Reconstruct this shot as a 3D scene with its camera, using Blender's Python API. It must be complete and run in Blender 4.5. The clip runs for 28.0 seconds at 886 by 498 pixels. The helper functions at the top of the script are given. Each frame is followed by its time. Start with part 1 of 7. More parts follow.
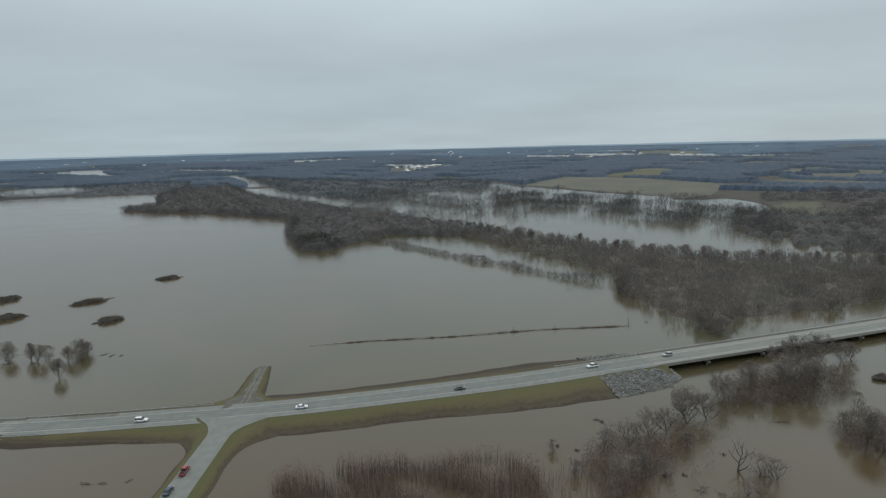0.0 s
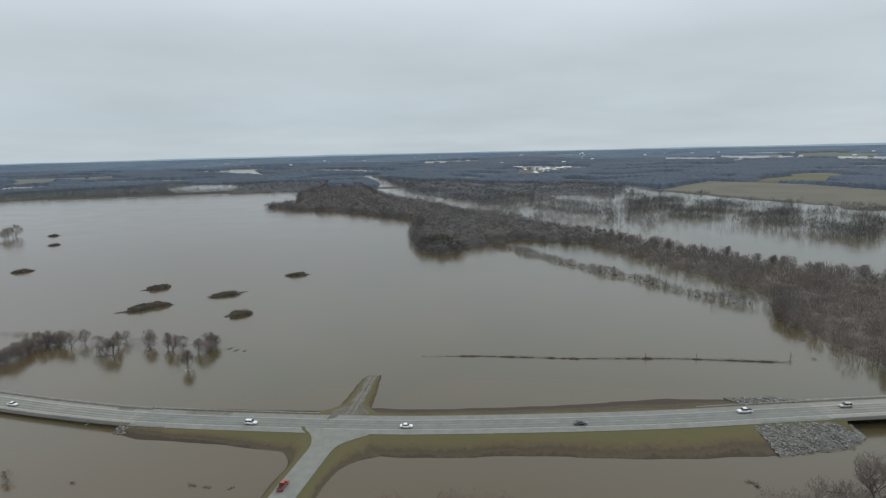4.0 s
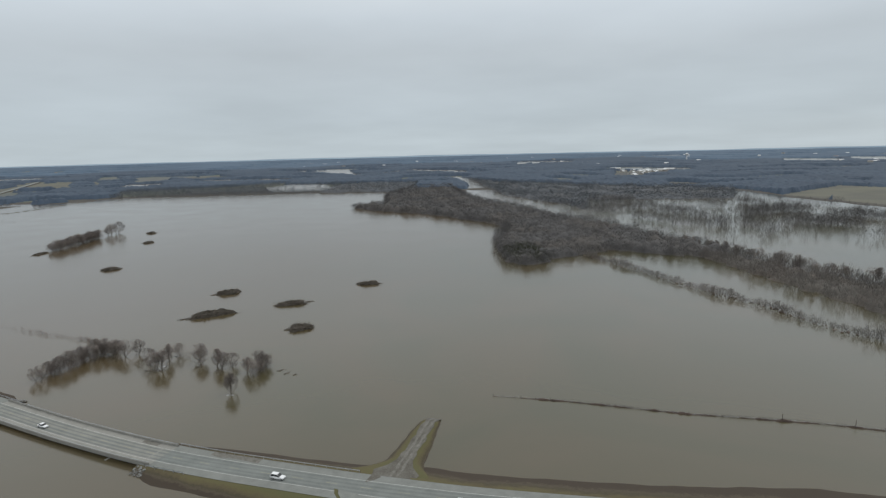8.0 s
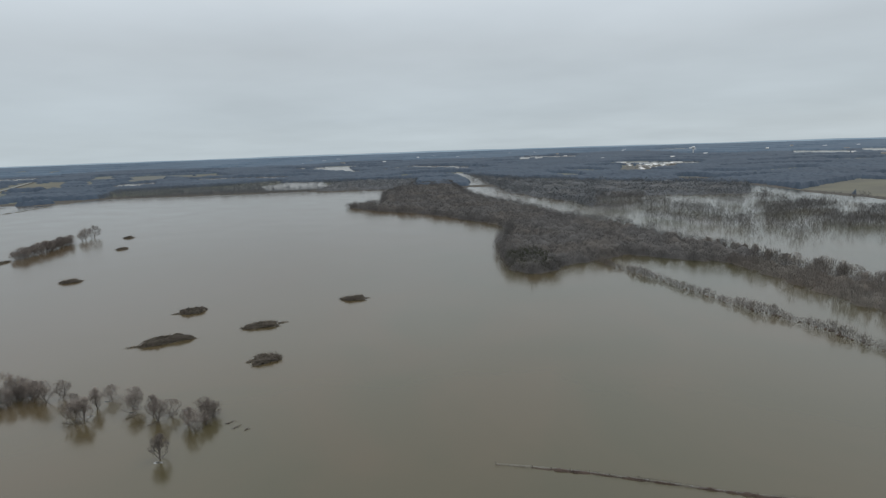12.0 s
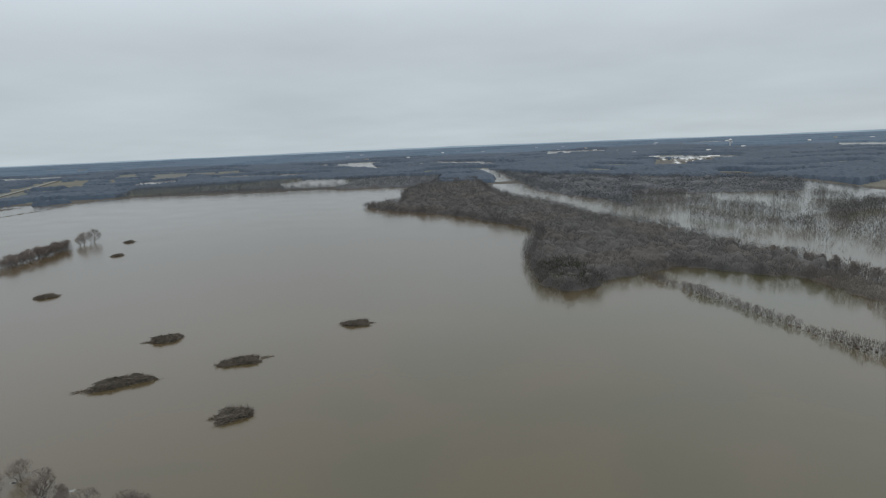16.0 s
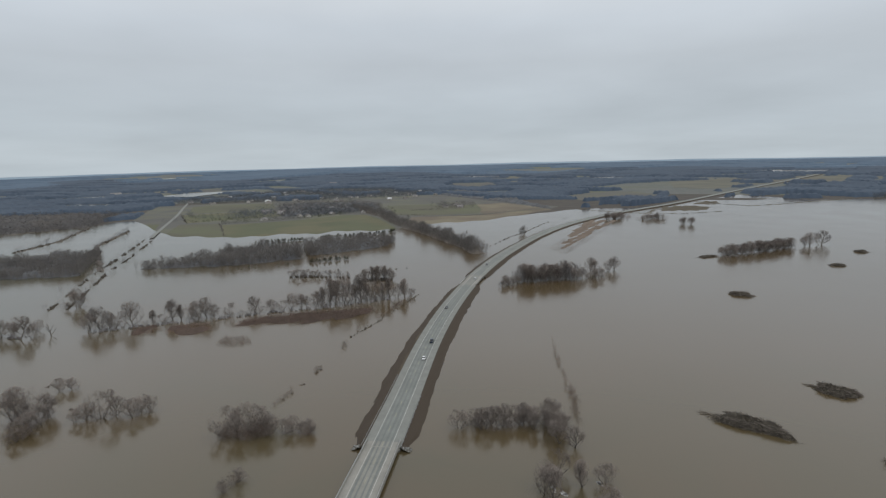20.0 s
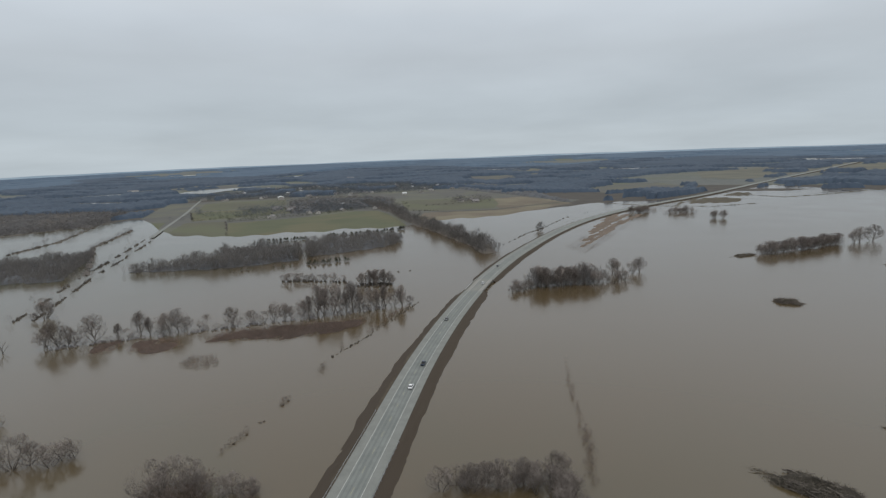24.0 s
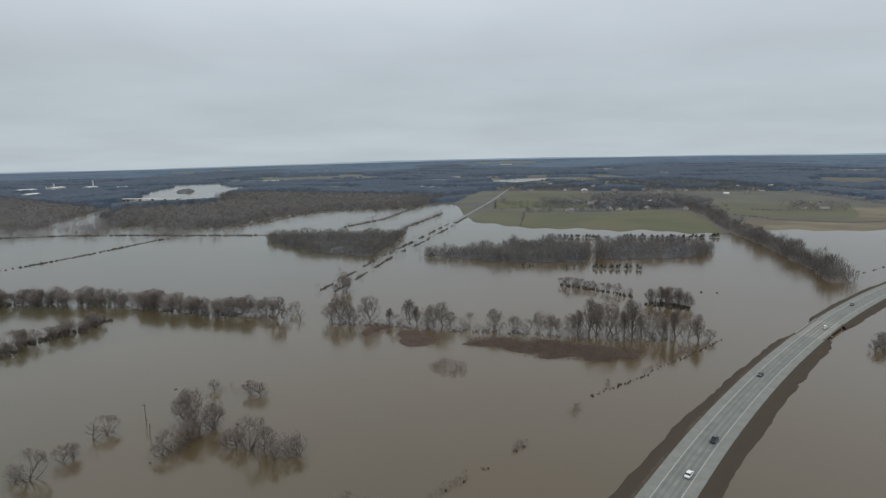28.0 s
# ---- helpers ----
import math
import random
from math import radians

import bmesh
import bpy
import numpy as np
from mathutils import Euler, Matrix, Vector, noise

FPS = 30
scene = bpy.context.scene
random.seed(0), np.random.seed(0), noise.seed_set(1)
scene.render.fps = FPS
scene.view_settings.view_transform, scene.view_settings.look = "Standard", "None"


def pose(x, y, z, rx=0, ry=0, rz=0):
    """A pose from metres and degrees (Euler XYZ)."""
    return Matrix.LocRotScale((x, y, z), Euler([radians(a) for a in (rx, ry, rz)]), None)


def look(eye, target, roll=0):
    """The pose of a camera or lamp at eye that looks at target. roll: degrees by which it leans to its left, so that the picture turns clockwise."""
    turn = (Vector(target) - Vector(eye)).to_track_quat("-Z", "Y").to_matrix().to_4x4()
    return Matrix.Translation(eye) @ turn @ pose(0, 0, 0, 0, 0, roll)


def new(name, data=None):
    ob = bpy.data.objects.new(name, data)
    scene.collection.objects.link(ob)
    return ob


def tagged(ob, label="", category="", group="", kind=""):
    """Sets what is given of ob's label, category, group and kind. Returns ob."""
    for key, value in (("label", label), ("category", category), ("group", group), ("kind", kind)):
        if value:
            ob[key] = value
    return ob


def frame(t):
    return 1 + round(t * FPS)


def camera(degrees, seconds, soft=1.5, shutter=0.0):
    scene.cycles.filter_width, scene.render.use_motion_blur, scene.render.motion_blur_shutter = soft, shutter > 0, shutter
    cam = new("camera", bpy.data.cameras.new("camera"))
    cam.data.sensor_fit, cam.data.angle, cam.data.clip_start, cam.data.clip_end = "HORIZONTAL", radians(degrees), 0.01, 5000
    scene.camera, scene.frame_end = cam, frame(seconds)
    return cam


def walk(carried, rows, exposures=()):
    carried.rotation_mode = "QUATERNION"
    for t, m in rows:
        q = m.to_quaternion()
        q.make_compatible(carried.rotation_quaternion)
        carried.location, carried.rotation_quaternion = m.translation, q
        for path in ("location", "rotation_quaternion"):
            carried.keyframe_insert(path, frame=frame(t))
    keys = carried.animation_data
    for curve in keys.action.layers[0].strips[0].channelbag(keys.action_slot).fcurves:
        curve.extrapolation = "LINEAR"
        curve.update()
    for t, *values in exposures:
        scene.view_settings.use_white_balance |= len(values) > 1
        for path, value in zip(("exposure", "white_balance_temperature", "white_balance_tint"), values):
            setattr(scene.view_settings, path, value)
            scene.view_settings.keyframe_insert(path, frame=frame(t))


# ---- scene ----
cam = camera(76.34, 28.0, soft=1.3)
# seconds, eye, heading, pitch and lean in degrees
PATH = [
    (0, 0.00, 0.00, 104.00, 0.016, -10.480, -1.376),
    (0.5, 0.77, 0.67, 103.95, -0.144, -10.505, -1.419),
    (1, 0.71, 1.71, 103.68, -0.484, -10.427, -1.405),
    (1.5, 0.90, 4.18, 104.01, -0.989, -10.481, -1.500),
    (2, 0.46, 6.94, 103.85, -1.275, -10.455, -1.543),
    (2.5, 0.70, 9.69, 104.13, 0.443, -10.409, -1.496),
    (3, 1.76, 13.86, 104.15, 2.498, -10.353, -1.505),
    (3.5, 0.41, 17.03, 104.41, 4.679, -10.283, -1.473),
    (4, 0.74, 21.62, 104.33, 12.900, -10.050, -1.335),
    (4.5, 1.81, 27.23, 103.72, 17.586, -9.851, -1.204),
    (6.5, -1.06, 52.00, 103.32, 22.510, -9.791, -1.449),
    (7, -1.62, 57.63, 103.66, 22.619, -9.856, -1.600),
    (7.5, -2.76, 63.13, 103.88, 22.468, -9.862, -1.616),
    (8, -4.38, 68.59, 103.98, 22.240, -9.788, -1.364),
    (8.5, -5.59, 74.45, 104.24, 22.104, -9.859, -1.438),
    (9, -6.84, 80.52, 104.37, 22.057, -9.933, -1.518),
    (9.5, -8.51, 86.80, 104.42, 21.980, -10.008, -1.628),
    (10, -10.37, 94.05, 104.08, 22.015, -10.014, -1.678),
    (10.5, -13.24, 101.81, 104.05, 22.089, -10.095, -1.782),
    (11, -15.68, 108.92, 103.61, 22.227, -10.004, -1.682),
    (11.5, -18.19, 115.90, 103.68, 22.362, -10.102, -1.833),
    (12, -20.37, 123.61, 103.73, 22.572, -10.209, -1.920),
    (12.5, -22.98, 131.84, 103.85, 22.852, -10.297, -1.870),
    (14.5, -34.55, 164.06, 103.32, 23.684, -10.528, -2.226),
    (15, -36.79, 172.15, 103.37, 23.905, -10.576, -2.302),
    (15.5, -39.66, 180.33, 103.84, 24.140, -10.659, -2.380),
    (16, -42.43, 187.53, 103.81, 25.236, -10.600, -2.409),
    (16.5, -46.00, 195.41, 103.58, 30.272, -10.455, -2.417),
    (17, -49.89, 202.02, 103.98, 41.394, -10.127, -2.307),
    (17.5, -53.36, 210.14, 104.29, 57.163, -9.713, -2.302),
    (18, -55.23, 219.84, 104.23, 70.873, -9.260, -2.211),
    (18.5, -59.55, 226.54, 103.92, 76.794, -9.059, -2.134),
    (19, -64.13, 231.56, 104.42, 86.719, -8.870, -1.558),
    (19.5, -67.71, 236.37, 105.05, 91.190, -8.852, -1.388),
    (20, -72.73, 240.26, 105.05, 93.496, -8.888, -1.298),
    (20.5, -78.68, 242.73, 104.84, 94.547, -8.936, -1.310),
    (22.5, -102.48, 249.16, 103.83, 94.500, -9.299, -1.832),
    (23, -109.15, 250.29, 103.74, 94.328, -9.406, -2.058),
    (23.5, -116.09, 251.28, 103.11, 94.266, -9.420, -2.187),
    (24, -122.66, 251.99, 103.42, 95.820, -9.487, -2.109),
    (24.5, -129.98, 253.02, 103.91, 100.690, -9.452, -1.844),
    (25, -137.32, 253.50, 103.85, 105.629, -9.410, -1.592),
    (25.5, -144.97, 253.61, 103.81, 110.446, -9.442, -1.342),
    (26, -152.61, 252.55, 103.74, 115.202, -9.481, -1.042),
    (26.5, -160.22, 250.75, 103.61, 119.424, -9.591, -0.749),
    (27, -166.93, 250.11, 102.98, 123.031, -9.543, -0.771),
    (27.5, -173.86, 248.71, 102.95, 124.691, -9.643, -0.719),
    (28, -180.78, 246.60, 102.30, 126.377, -9.477, -0.798),
]


def flown(x, y, z, heading, pitch, lean):
    return pose(x, y, z, 90 + pitch, 0, heading) @ pose(0, 0, 0, 0, 0, lean)

# seconds, stops, kelvin, tint
EXPOSURES = [(0.0, -0.08, 6250, 4), (1.0, 0.05, 6250, 8), (3.0, 0.07, 6350, 8), (4.0, 0.11, 6400, 8), (8.0, 0.06, 6450, 8), (17.0, 0.05, 6450, 8), (20.0, 0.0, 6480, 10), (28.0, -0.01, 6440, 9)]
walk(cam, [(row[0], flown(*row[1:])) for row in PATH], exposures=EXPOSURES)

# ---- light ----
world = bpy.data.worlds.new("overcast")
scene.world = world
world.use_nodes = True
wn, wl = world.node_tree.nodes, world.node_tree.links
wn.clear()
w_out, w_bg = wn.new("ShaderNodeOutputWorld"), wn.new("ShaderNodeBackground")
w_sky = wn.new("ShaderNodeTexSky")
w_sky.sky_type, w_sky.sun_disc = "NISHITA", False
w_sky.sun_elevation, w_sky.sun_rotation = radians(35), radians(60)
w_tc, w_sep, w_ramp = wn.new("ShaderNodeTexCoord"), wn.new("ShaderNodeSeparateXYZ"), wn.new("ShaderNodeValToRGB")
wl.new(w_tc.outputs["Generated"], w_sep.inputs[0])
wl.new(w_sep.outputs["Z"], w_ramp.inputs[0])
cr = w_ramp.color_ramp
cr.elements[0].position, cr.elements[0].color = 0.0, (0.495, 0.555, 0.598, 1)
cr.elements[1].position, cr.elements[1].color = 1.0, (1.04, 1.045, 1.045, 1)
for at, col in ((0.05, (0.47, 0.525, 0.572, 1)), (0.16, (0.51, 0.553, 0.593, 1)), (0.22, (0.595, 0.645, 0.695, 1)), (0.30, (0.73, 0.77, 0.805, 1)), (0.5, (0.87, 0.895, 0.91, 1))):
    cr.elements.new(at).color = col
# cloud sheet: noise on a plane overhead
w_add = wn.new("ShaderNodeMath")
w_add.operation, w_add.inputs[1].default_value = "ADD", 0.12
wl.new(w_sep.outputs["Z"], w_add.inputs[0])
w_abs = wn.new("ShaderNodeMath")
w_abs.operation = "ABSOLUTE"
wl.new(w_add.outputs[0], w_abs.inputs[0])
w_comb = wn.new("ShaderNodeCombineXYZ")
for k, ax in enumerate("XY"):
    d = wn.new("ShaderNodeMath")
    d.operation = "DIVIDE"
    wl.new(w_sep.outputs[ax], d.inputs[0])
    wl.new(w_abs.outputs[0], d.inputs[1])
    wl.new(d.outputs[0], w_comb.inputs[k])
w_noise = wn.new("ShaderNodeTexNoise")
w_noise.inputs["Scale"].default_value, w_noise.inputs["Detail"].default_value = 0.55, 5.0
wl.new(w_comb.outputs[0], w_noise.inputs["Vector"])
w_map = wn.new("ShaderNodeMapRange")
w_map.inputs["From Min"].default_value, w_map.inputs["From Max"].default_value = 0.3, 0.7
w_map.inputs["To Min"].default_value, w_map.inputs["To Max"].default_value = 0.93, 1.09
wl.new(w_noise.outputs["Fac"], w_map.inputs["Value"])
w_mul = wn.new("ShaderNodeVectorMath")
w_mul.operation = "SCALE"
wl.new(w_ramp.outputs["Color"], w_mul.inputs[0])
wl.new(w_map.outputs[0], w_mul.inputs["Scale"])
w_dim = wn.new("ShaderNodeVectorMath")
w_dim.operation, w_dim.inputs["Scale"].default_value = "SCALE", 0.08
wl.new(w_sky.outputs[0], w_dim.inputs[0])
w_mix = wn.new("ShaderNodeMix")
w_mix.data_type = "RGBA"
w_mix.inputs["Factor"].default_value = 0.94
wl.new(w_dim.outputs[0], w_mix.inputs["A"])
wl.new(w_mul.outputs[0], w_mix.inputs["B"])
wl.new(w_mix.outputs["Result"], w_bg.inputs["Color"])
w_bg.inputs["Strength"].default_value = 1.0
wl.new(w_bg.outputs[0], w_out.inputs[0])

sun = new("sun", bpy.data.lights.new("sun", "SUN"))
sun.data.energy, sun.data.angle, sun.data.color = 0.6, radians(25), (1.0, 0.97, 0.92)
sun.matrix_world = look((0, 0, 300), (-120, -180, 0))

# ---- materials ----


def material(name, base, dark, scale=1.0, fine=8.0, rough=0.85, bump=0.3, metallic=0.0, bump_size=0.05, island=False, tone=0.0, per_object=0.0, third=None, third_scale=0.1, spec=0.3):
    """Two colours mixed by a coarse and a fine noise (sizes in 1/metres), with relief. third: a patchy third colour on a wider scale."""
    m = bpy.data.materials.new(name)
    m.use_nodes = True
    n, l = m.node_tree.nodes, m.node_tree.links
    b = n["Principled BSDF"]
    b.inputs["Roughness"].default_value, b.inputs["Metallic"].default_value = rough, metallic
    b.inputs["Specular IOR Level"].default_value = spec
    geo = n.new("ShaderNodeNewGeometry")
    coarse, grain = n.new("ShaderNodeTexNoise"), n.new("ShaderNodeTexNoise")
    coarse.inputs["Scale"].default_value, coarse.inputs["Detail"].default_value = scale, 4
    grain.inputs["Scale"].default_value, grain.inputs["Detail"].default_value = fine, 3
    l.new(geo.outputs["Position"], coarse.inputs["Vector"])
    l.new(geo.outputs["Position"], grain.inputs["Vector"])
    mid = n.new("ShaderNodeMath")
    mid.operation = "MULTIPLY_ADD"
    mid.inputs[1].default_value, mid.inputs[2].default_value = 0.45, 0.0
    l.new(grain.outputs["Fac"], mid.inputs[0])
    both = n.new("ShaderNodeMath")
    both.operation = "MULTIPLY_ADD"
    both.inputs[1].default_value = 0.55
    l.new(coarse.outputs["Fac"], both.inputs[0])
    l.new(mid.outputs[0], both.inputs[2])
    last = both.outputs[0]
    if island or per_object:
        rnd = n.new("ShaderNodeMath")
        rnd.operation = "MULTIPLY_ADD"
        rnd.inputs[1].default_value = 0.25 if island else per_object
        source = geo.outputs["Random Per Island"]
        if not island:
            source = n.new("ShaderNodeObjectInfo").outputs["Random"]
        l.new(source, rnd.inputs[0])
        l.new(last, rnd.inputs[2])
        shift = n.new("ShaderNodeMath")
        shift.operation, shift.inputs[1].default_value = "SUBTRACT", 0.12 if island else per_object / 2
        l.new(rnd.outputs[0], shift.inputs[0])
        last = shift.outputs[0]
    if tone:
        # one shade for each tree, stored on its points
        own, less, more = n.new("ShaderNodeAttribute"), n.new("ShaderNodeMath"), n.new("ShaderNodeMath")
        own.attribute_name = "tone"
        less.operation, less.inputs[1].default_value = "SUBTRACT", 0.5
        l.new(own.outputs["Fac"], less.inputs[0])
        more.operation, more.inputs[1].default_value = "MULTIPLY_ADD", tone
        l.new(less.outputs[0], more.inputs[0])
        l.new(last, more.inputs[2])
        last = more.outputs[0]
    ramp = n.new("ShaderNodeValToRGB")
    ramp.color_ramp.elements[0].position, ramp.color_ramp.elements[0].color = 0.34, (*dark, 1)
    ramp.color_ramp.elements[1].position, ramp.color_ramp.elements[1].color = 0.64, (*base, 1)
    l.new(last, ramp.inputs[0])
    colour = ramp.outputs["Color"]
    if third:
        wide, edge, mix = n.new("ShaderNodeTexNoise"), n.new("ShaderNodeValToRGB"), n.new("ShaderNodeMix")
        wide.inputs["Scale"].default_value, wide.inputs["Detail"].default_value = third_scale, 3
        l.new(geo.outputs["Position"], wide.inputs["Vector"])
        edge.color_ramp.elements[0].position, edge.color_ramp.elements[1].position = 0.44, 0.62
        l.new(wide.outputs["Fac"], edge.inputs[0])
        mix.data_type = "RGBA"
        mix.inputs["B"].default_value = (*third, 1)
        l.new(edge.outputs["Color"], mix.inputs["Factor"])
        l.new(colour, mix.inputs["A"])
        colour = mix.outputs["Result"]
    l.new(colour, b.inputs["Base Color"])
    if bump:
        bn = n.new("ShaderNodeBump")
        bn.inputs["Strength"].default_value, bn.inputs["Distance"].default_value = bump, bump_size
        l.new(grain.outputs["Fac"], bn.inputs["Height"])
        l.new(bn.outputs[0], b.inputs["Normal"])
    return m


def water_material():
    m = bpy.data.materials.new("muddy_water")
    m.use_nodes = True
    n, l = m.node_tree.nodes, m.node_tree.links
    b = n["Principled BSDF"]
    b.inputs["Roughness"].default_value, b.inputs["IOR"].default_value = 0.15, 1.53
    geo, silt, ramp = n.new("ShaderNodeNewGeometry"), n.new("ShaderNodeTexNoise"), n.new("ShaderNodeValToRGB")
    silt.inputs["Scale"].default_value, silt.inputs["Detail"].default_value, silt.inputs["Distortion"].default_value = 0.009, 6, 1.2
    l.new(geo.outputs["Position"], silt.inputs["Vector"])
    ramp.color_ramp.elements[0].position, ramp.color_ramp.elements[0].color = 0.35, (0.063, 0.058, 0.031, 1)
    ramp.color_ramp.elements[1].position, ramp.color_ramp.elements[1].color = 0.65, (0.078, 0.063, 0.035, 1)
    l.new(silt.outputs["Fac"], ramp.inputs[0])
    # redder silt west of the lake and south of the highway
    axes, reach, stir, red = n.new("ShaderNodeSeparateXYZ"), n.new("ShaderNodeMapRange"), n.new("ShaderNodeMath"), n.new("ShaderNodeMix")
    l.new(geo.outputs["Position"], axes.inputs[0])
    stir.operation, stir.inputs[1].default_value = "MULTIPLY_ADD", -260.0
    l.new(silt.outputs["Fac"], stir.inputs[0])
    l.new(axes.outputs["X"], stir.inputs[2])
    reach.inputs["From Min"].default_value, reach.inputs["From Max"].default_value = -260.0, -480.0
    l.new(stir.outputs[0], reach.inputs["Value"])
    red.data_type = "RGBA"
    red.inputs["B"].default_value = (0.08, 0.058, 0.031, 1)
    south, drawn, most = n.new("ShaderNodeMapRange"), n.new("ShaderNodeMath"), n.new("ShaderNodeMath")
    drawn.operation, drawn.inputs[1].default_value = "MULTIPLY_ADD", 60.0
    l.new(silt.outputs["Fac"], drawn.inputs[0])
    l.new(axes.outputs["Y"], drawn.inputs[2])
    south.inputs["From Min"].default_value, south.inputs["From Max"].default_value = 270.0, 190.0
    l.new(drawn.outputs[0], south.inputs["Value"])
    most.operation = "MAXIMUM"
    # the red silt thins out over the south-western fields
    for source, axis, low, high, slot in ((reach, "Y", -160.0, 60.0, 0), (south, "X", -260.0, -130.0, 1)):
        fade, both = n.new("ShaderNodeMapRange"), n.new("ShaderNodeMath")
        fade.inputs["From Min"].default_value, fade.inputs["From Max"].default_value = low, high
        both.operation = "MULTIPLY"
        l.new(axes.outputs[axis], fade.inputs["Value"])
        l.new(source.outputs[0], both.inputs[0])
        l.new(fade.outputs[0], both.inputs[1])
        l.new(both.outputs[0], most.inputs[slot])
    l.new(most.outputs[0], red.inputs["Factor"])
    l.new(ramp.outputs[0], red.inputs["A"])
    l.new(red.outputs["Result"], b.inputs["Base Color"])
    chop, swell, add, bn = n.new("ShaderNodeTexNoise"), n.new("ShaderNodeTexNoise"), n.new("ShaderNodeMath"), n.new("ShaderNodeBump")
    chop.inputs["Scale"].default_value, chop.inputs["Detail"].default_value = 1.3, 3
    swell.inputs["Scale"].default_value, swell.inputs["Detail"].default_value = 0.02, 3
    rough = n.new("ShaderNodeMapRange")
    rough.inputs["To Min"].default_value, rough.inputs["To Max"].default_value = 0.11, 0.2
    for node in (chop, swell):
        l.new(geo.outputs["Position"], node.inputs["Vector"])
    l.new(swell.outputs["Fac"], rough.inputs["Value"])
    l.new(rough.outputs[0], b.inputs["Roughness"])
    bn.inputs["Strength"].default_value, bn.inputs["Distance"].default_value = 0.08, 0.06
    l.new(chop.outputs["Fac"], bn.inputs["Height"])
    l.new(bn.outputs[0], b.inputs["Normal"])
    return m


def plain(name, colour, rough=0.5, metallic=0.0, coat=0.0):
    m = bpy.data.materials.new(name)
    m.use_nodes = True
    b = m.node_tree.nodes["Principled BSDF"]
    b.inputs["Base Color"].default_value = (*colour, 1)
    b.inputs["Roughness"].default_value, b.inputs["Metallic"].default_value, b.inputs["Coat Weight"].default_value = rough, metallic, coat
    return m


def slope_material():
    """Bank cover by the mesh's attribute: grass at 0, dead grass, bare clay, wet mud at 1, broken up by noise."""
    m = bpy.data.materials.new("bank_cover")
    m.use_nodes = True
    n, l = m.node_tree.nodes, m.node_tree.links
    b = n["Principled BSDF"]
    b.inputs["Roughness"].default_value, b.inputs["Specular IOR Level"].default_value = 0.9, 0.25
    geo, zone, ramp = n.new("ShaderNodeNewGeometry"), n.new("ShaderNodeAttribute"), n.new("ShaderNodeValToRGB")
    zone.attribute_name = "cover"
    last = zone.outputs["Fac"]
    for scale, amount in ((0.06, 0.6), (0.5, 0.5), (2.2, 0.45)):
        noise, add = n.new("ShaderNodeTexNoise"), n.new("ShaderNodeMath")
        noise.inputs["Scale"].default_value, noise.inputs["Detail"].default_value = scale, 3
        l.new(geo.outputs["Position"], noise.inputs["Vector"])
        sub, add.operation = n.new("ShaderNodeMath"), "MULTIPLY_ADD"
        sub.operation, sub.inputs[1].default_value = "SUBTRACT", 0.5
        l.new(noise.outputs["Fac"], sub.inputs[0])
        l.new(sub.outputs[0], add.inputs[0])
        add.inputs[1].default_value = amount
        l.new(last, add.inputs[2])
        last = add.outputs[0]
    cr = ramp.color_ramp
    cr.elements[0].position, cr.elements[0].color = 0.0, (0.094, 0.091, 0.042, 1)
    cr.elements[1].position, cr.elements[1].color = 1.0, (0.055, 0.043, 0.032, 1)
    for at, col in ((0.3, (0.106, 0.094, 0.046, 1)), (0.55, (0.092, 0.076, 0.045, 1)), (0.72, (0.062, 0.053, 0.034, 1)), (0.85, (0.085, 0.07, 0.05, 1))):
        cr.elements.new(at).color = col
    l.new(last, ramp.inputs[0])
    l.new(ramp.outputs[0], b.inputs["Base Color"])
    bn = n.new("ShaderNodeBump")
    bn.inputs["Strength"].default_value, bn.inputs["Distance"].default_value = 0.5, 0.08
    l.new(last, bn.inputs["Height"])
    l.new(bn.outputs[0], b.inputs["Normal"])
    return m


def toned(me, values):
    """Stores each tree's shade on the mesh's points."""
    me.attributes.new("tone", "FLOAT", "POINT").data.foreach_set("value", np.asarray(values, np.float32).ravel())
    return me


def covered(me, values):
    """Stores the bank's cover on the mesh's points."""
    me.attributes.new("cover", "FLOAT", "POINT").data.foreach_set("value", np.asarray(values, np.float32).ravel())
    return me


WATER = water_material()
M_SLOPE = slope_material()
M_LAND = material("far_fallow_land", (0.135, 0.138, 0.125), (0.08, 0.09, 0.088), 0.004, 0.05, bump=0, third=(0.1, 0.108, 0.072), third_scale=0.003)
M_WOODFLOOR = material("leaf_litter_floor", (0.075, 0.066, 0.055), (0.045, 0.04, 0.036), 0.03, 0.4)
M_GREENFIELD = material("green_winter_pasture", (0.094, 0.1, 0.056), (0.073, 0.08, 0.045), 0.015, 0.3, third=(0.108, 0.102, 0.059), third_scale=0.012)
M_TANFIELD = material("tan_stubble_field", (0.112, 0.109, 0.088), (0.088, 0.086, 0.072), 0.015, 0.3, third=(0.122, 0.12, 0.09), third_scale=0.008)
M_GREYFIELD = material("grey_fallow_field", (0.102, 0.1, 0.092), (0.078, 0.077, 0.072), 0.015, 0.3, third=(0.108, 0.11, 0.082), third_scale=0.01)
M_BROWNFIELD = material("brown_ploughed_field", (0.138, 0.112, 0.083), (0.103, 0.088, 0.066), 0.015, 0.3, third=(0.165, 0.145, 0.1), third_scale=0.012)
M_OLIVEFIELD = material("dull_olive_field", (0.1, 0.096, 0.066), (0.077, 0.076, 0.055), 0.015, 0.3, third=(0.096, 0.101, 0.06), third_scale=0.01)
M_REED = material("red_brown_reeds", (0.16, 0.12, 0.09), (0.1, 0.078, 0.06), 0.08, 0.8)
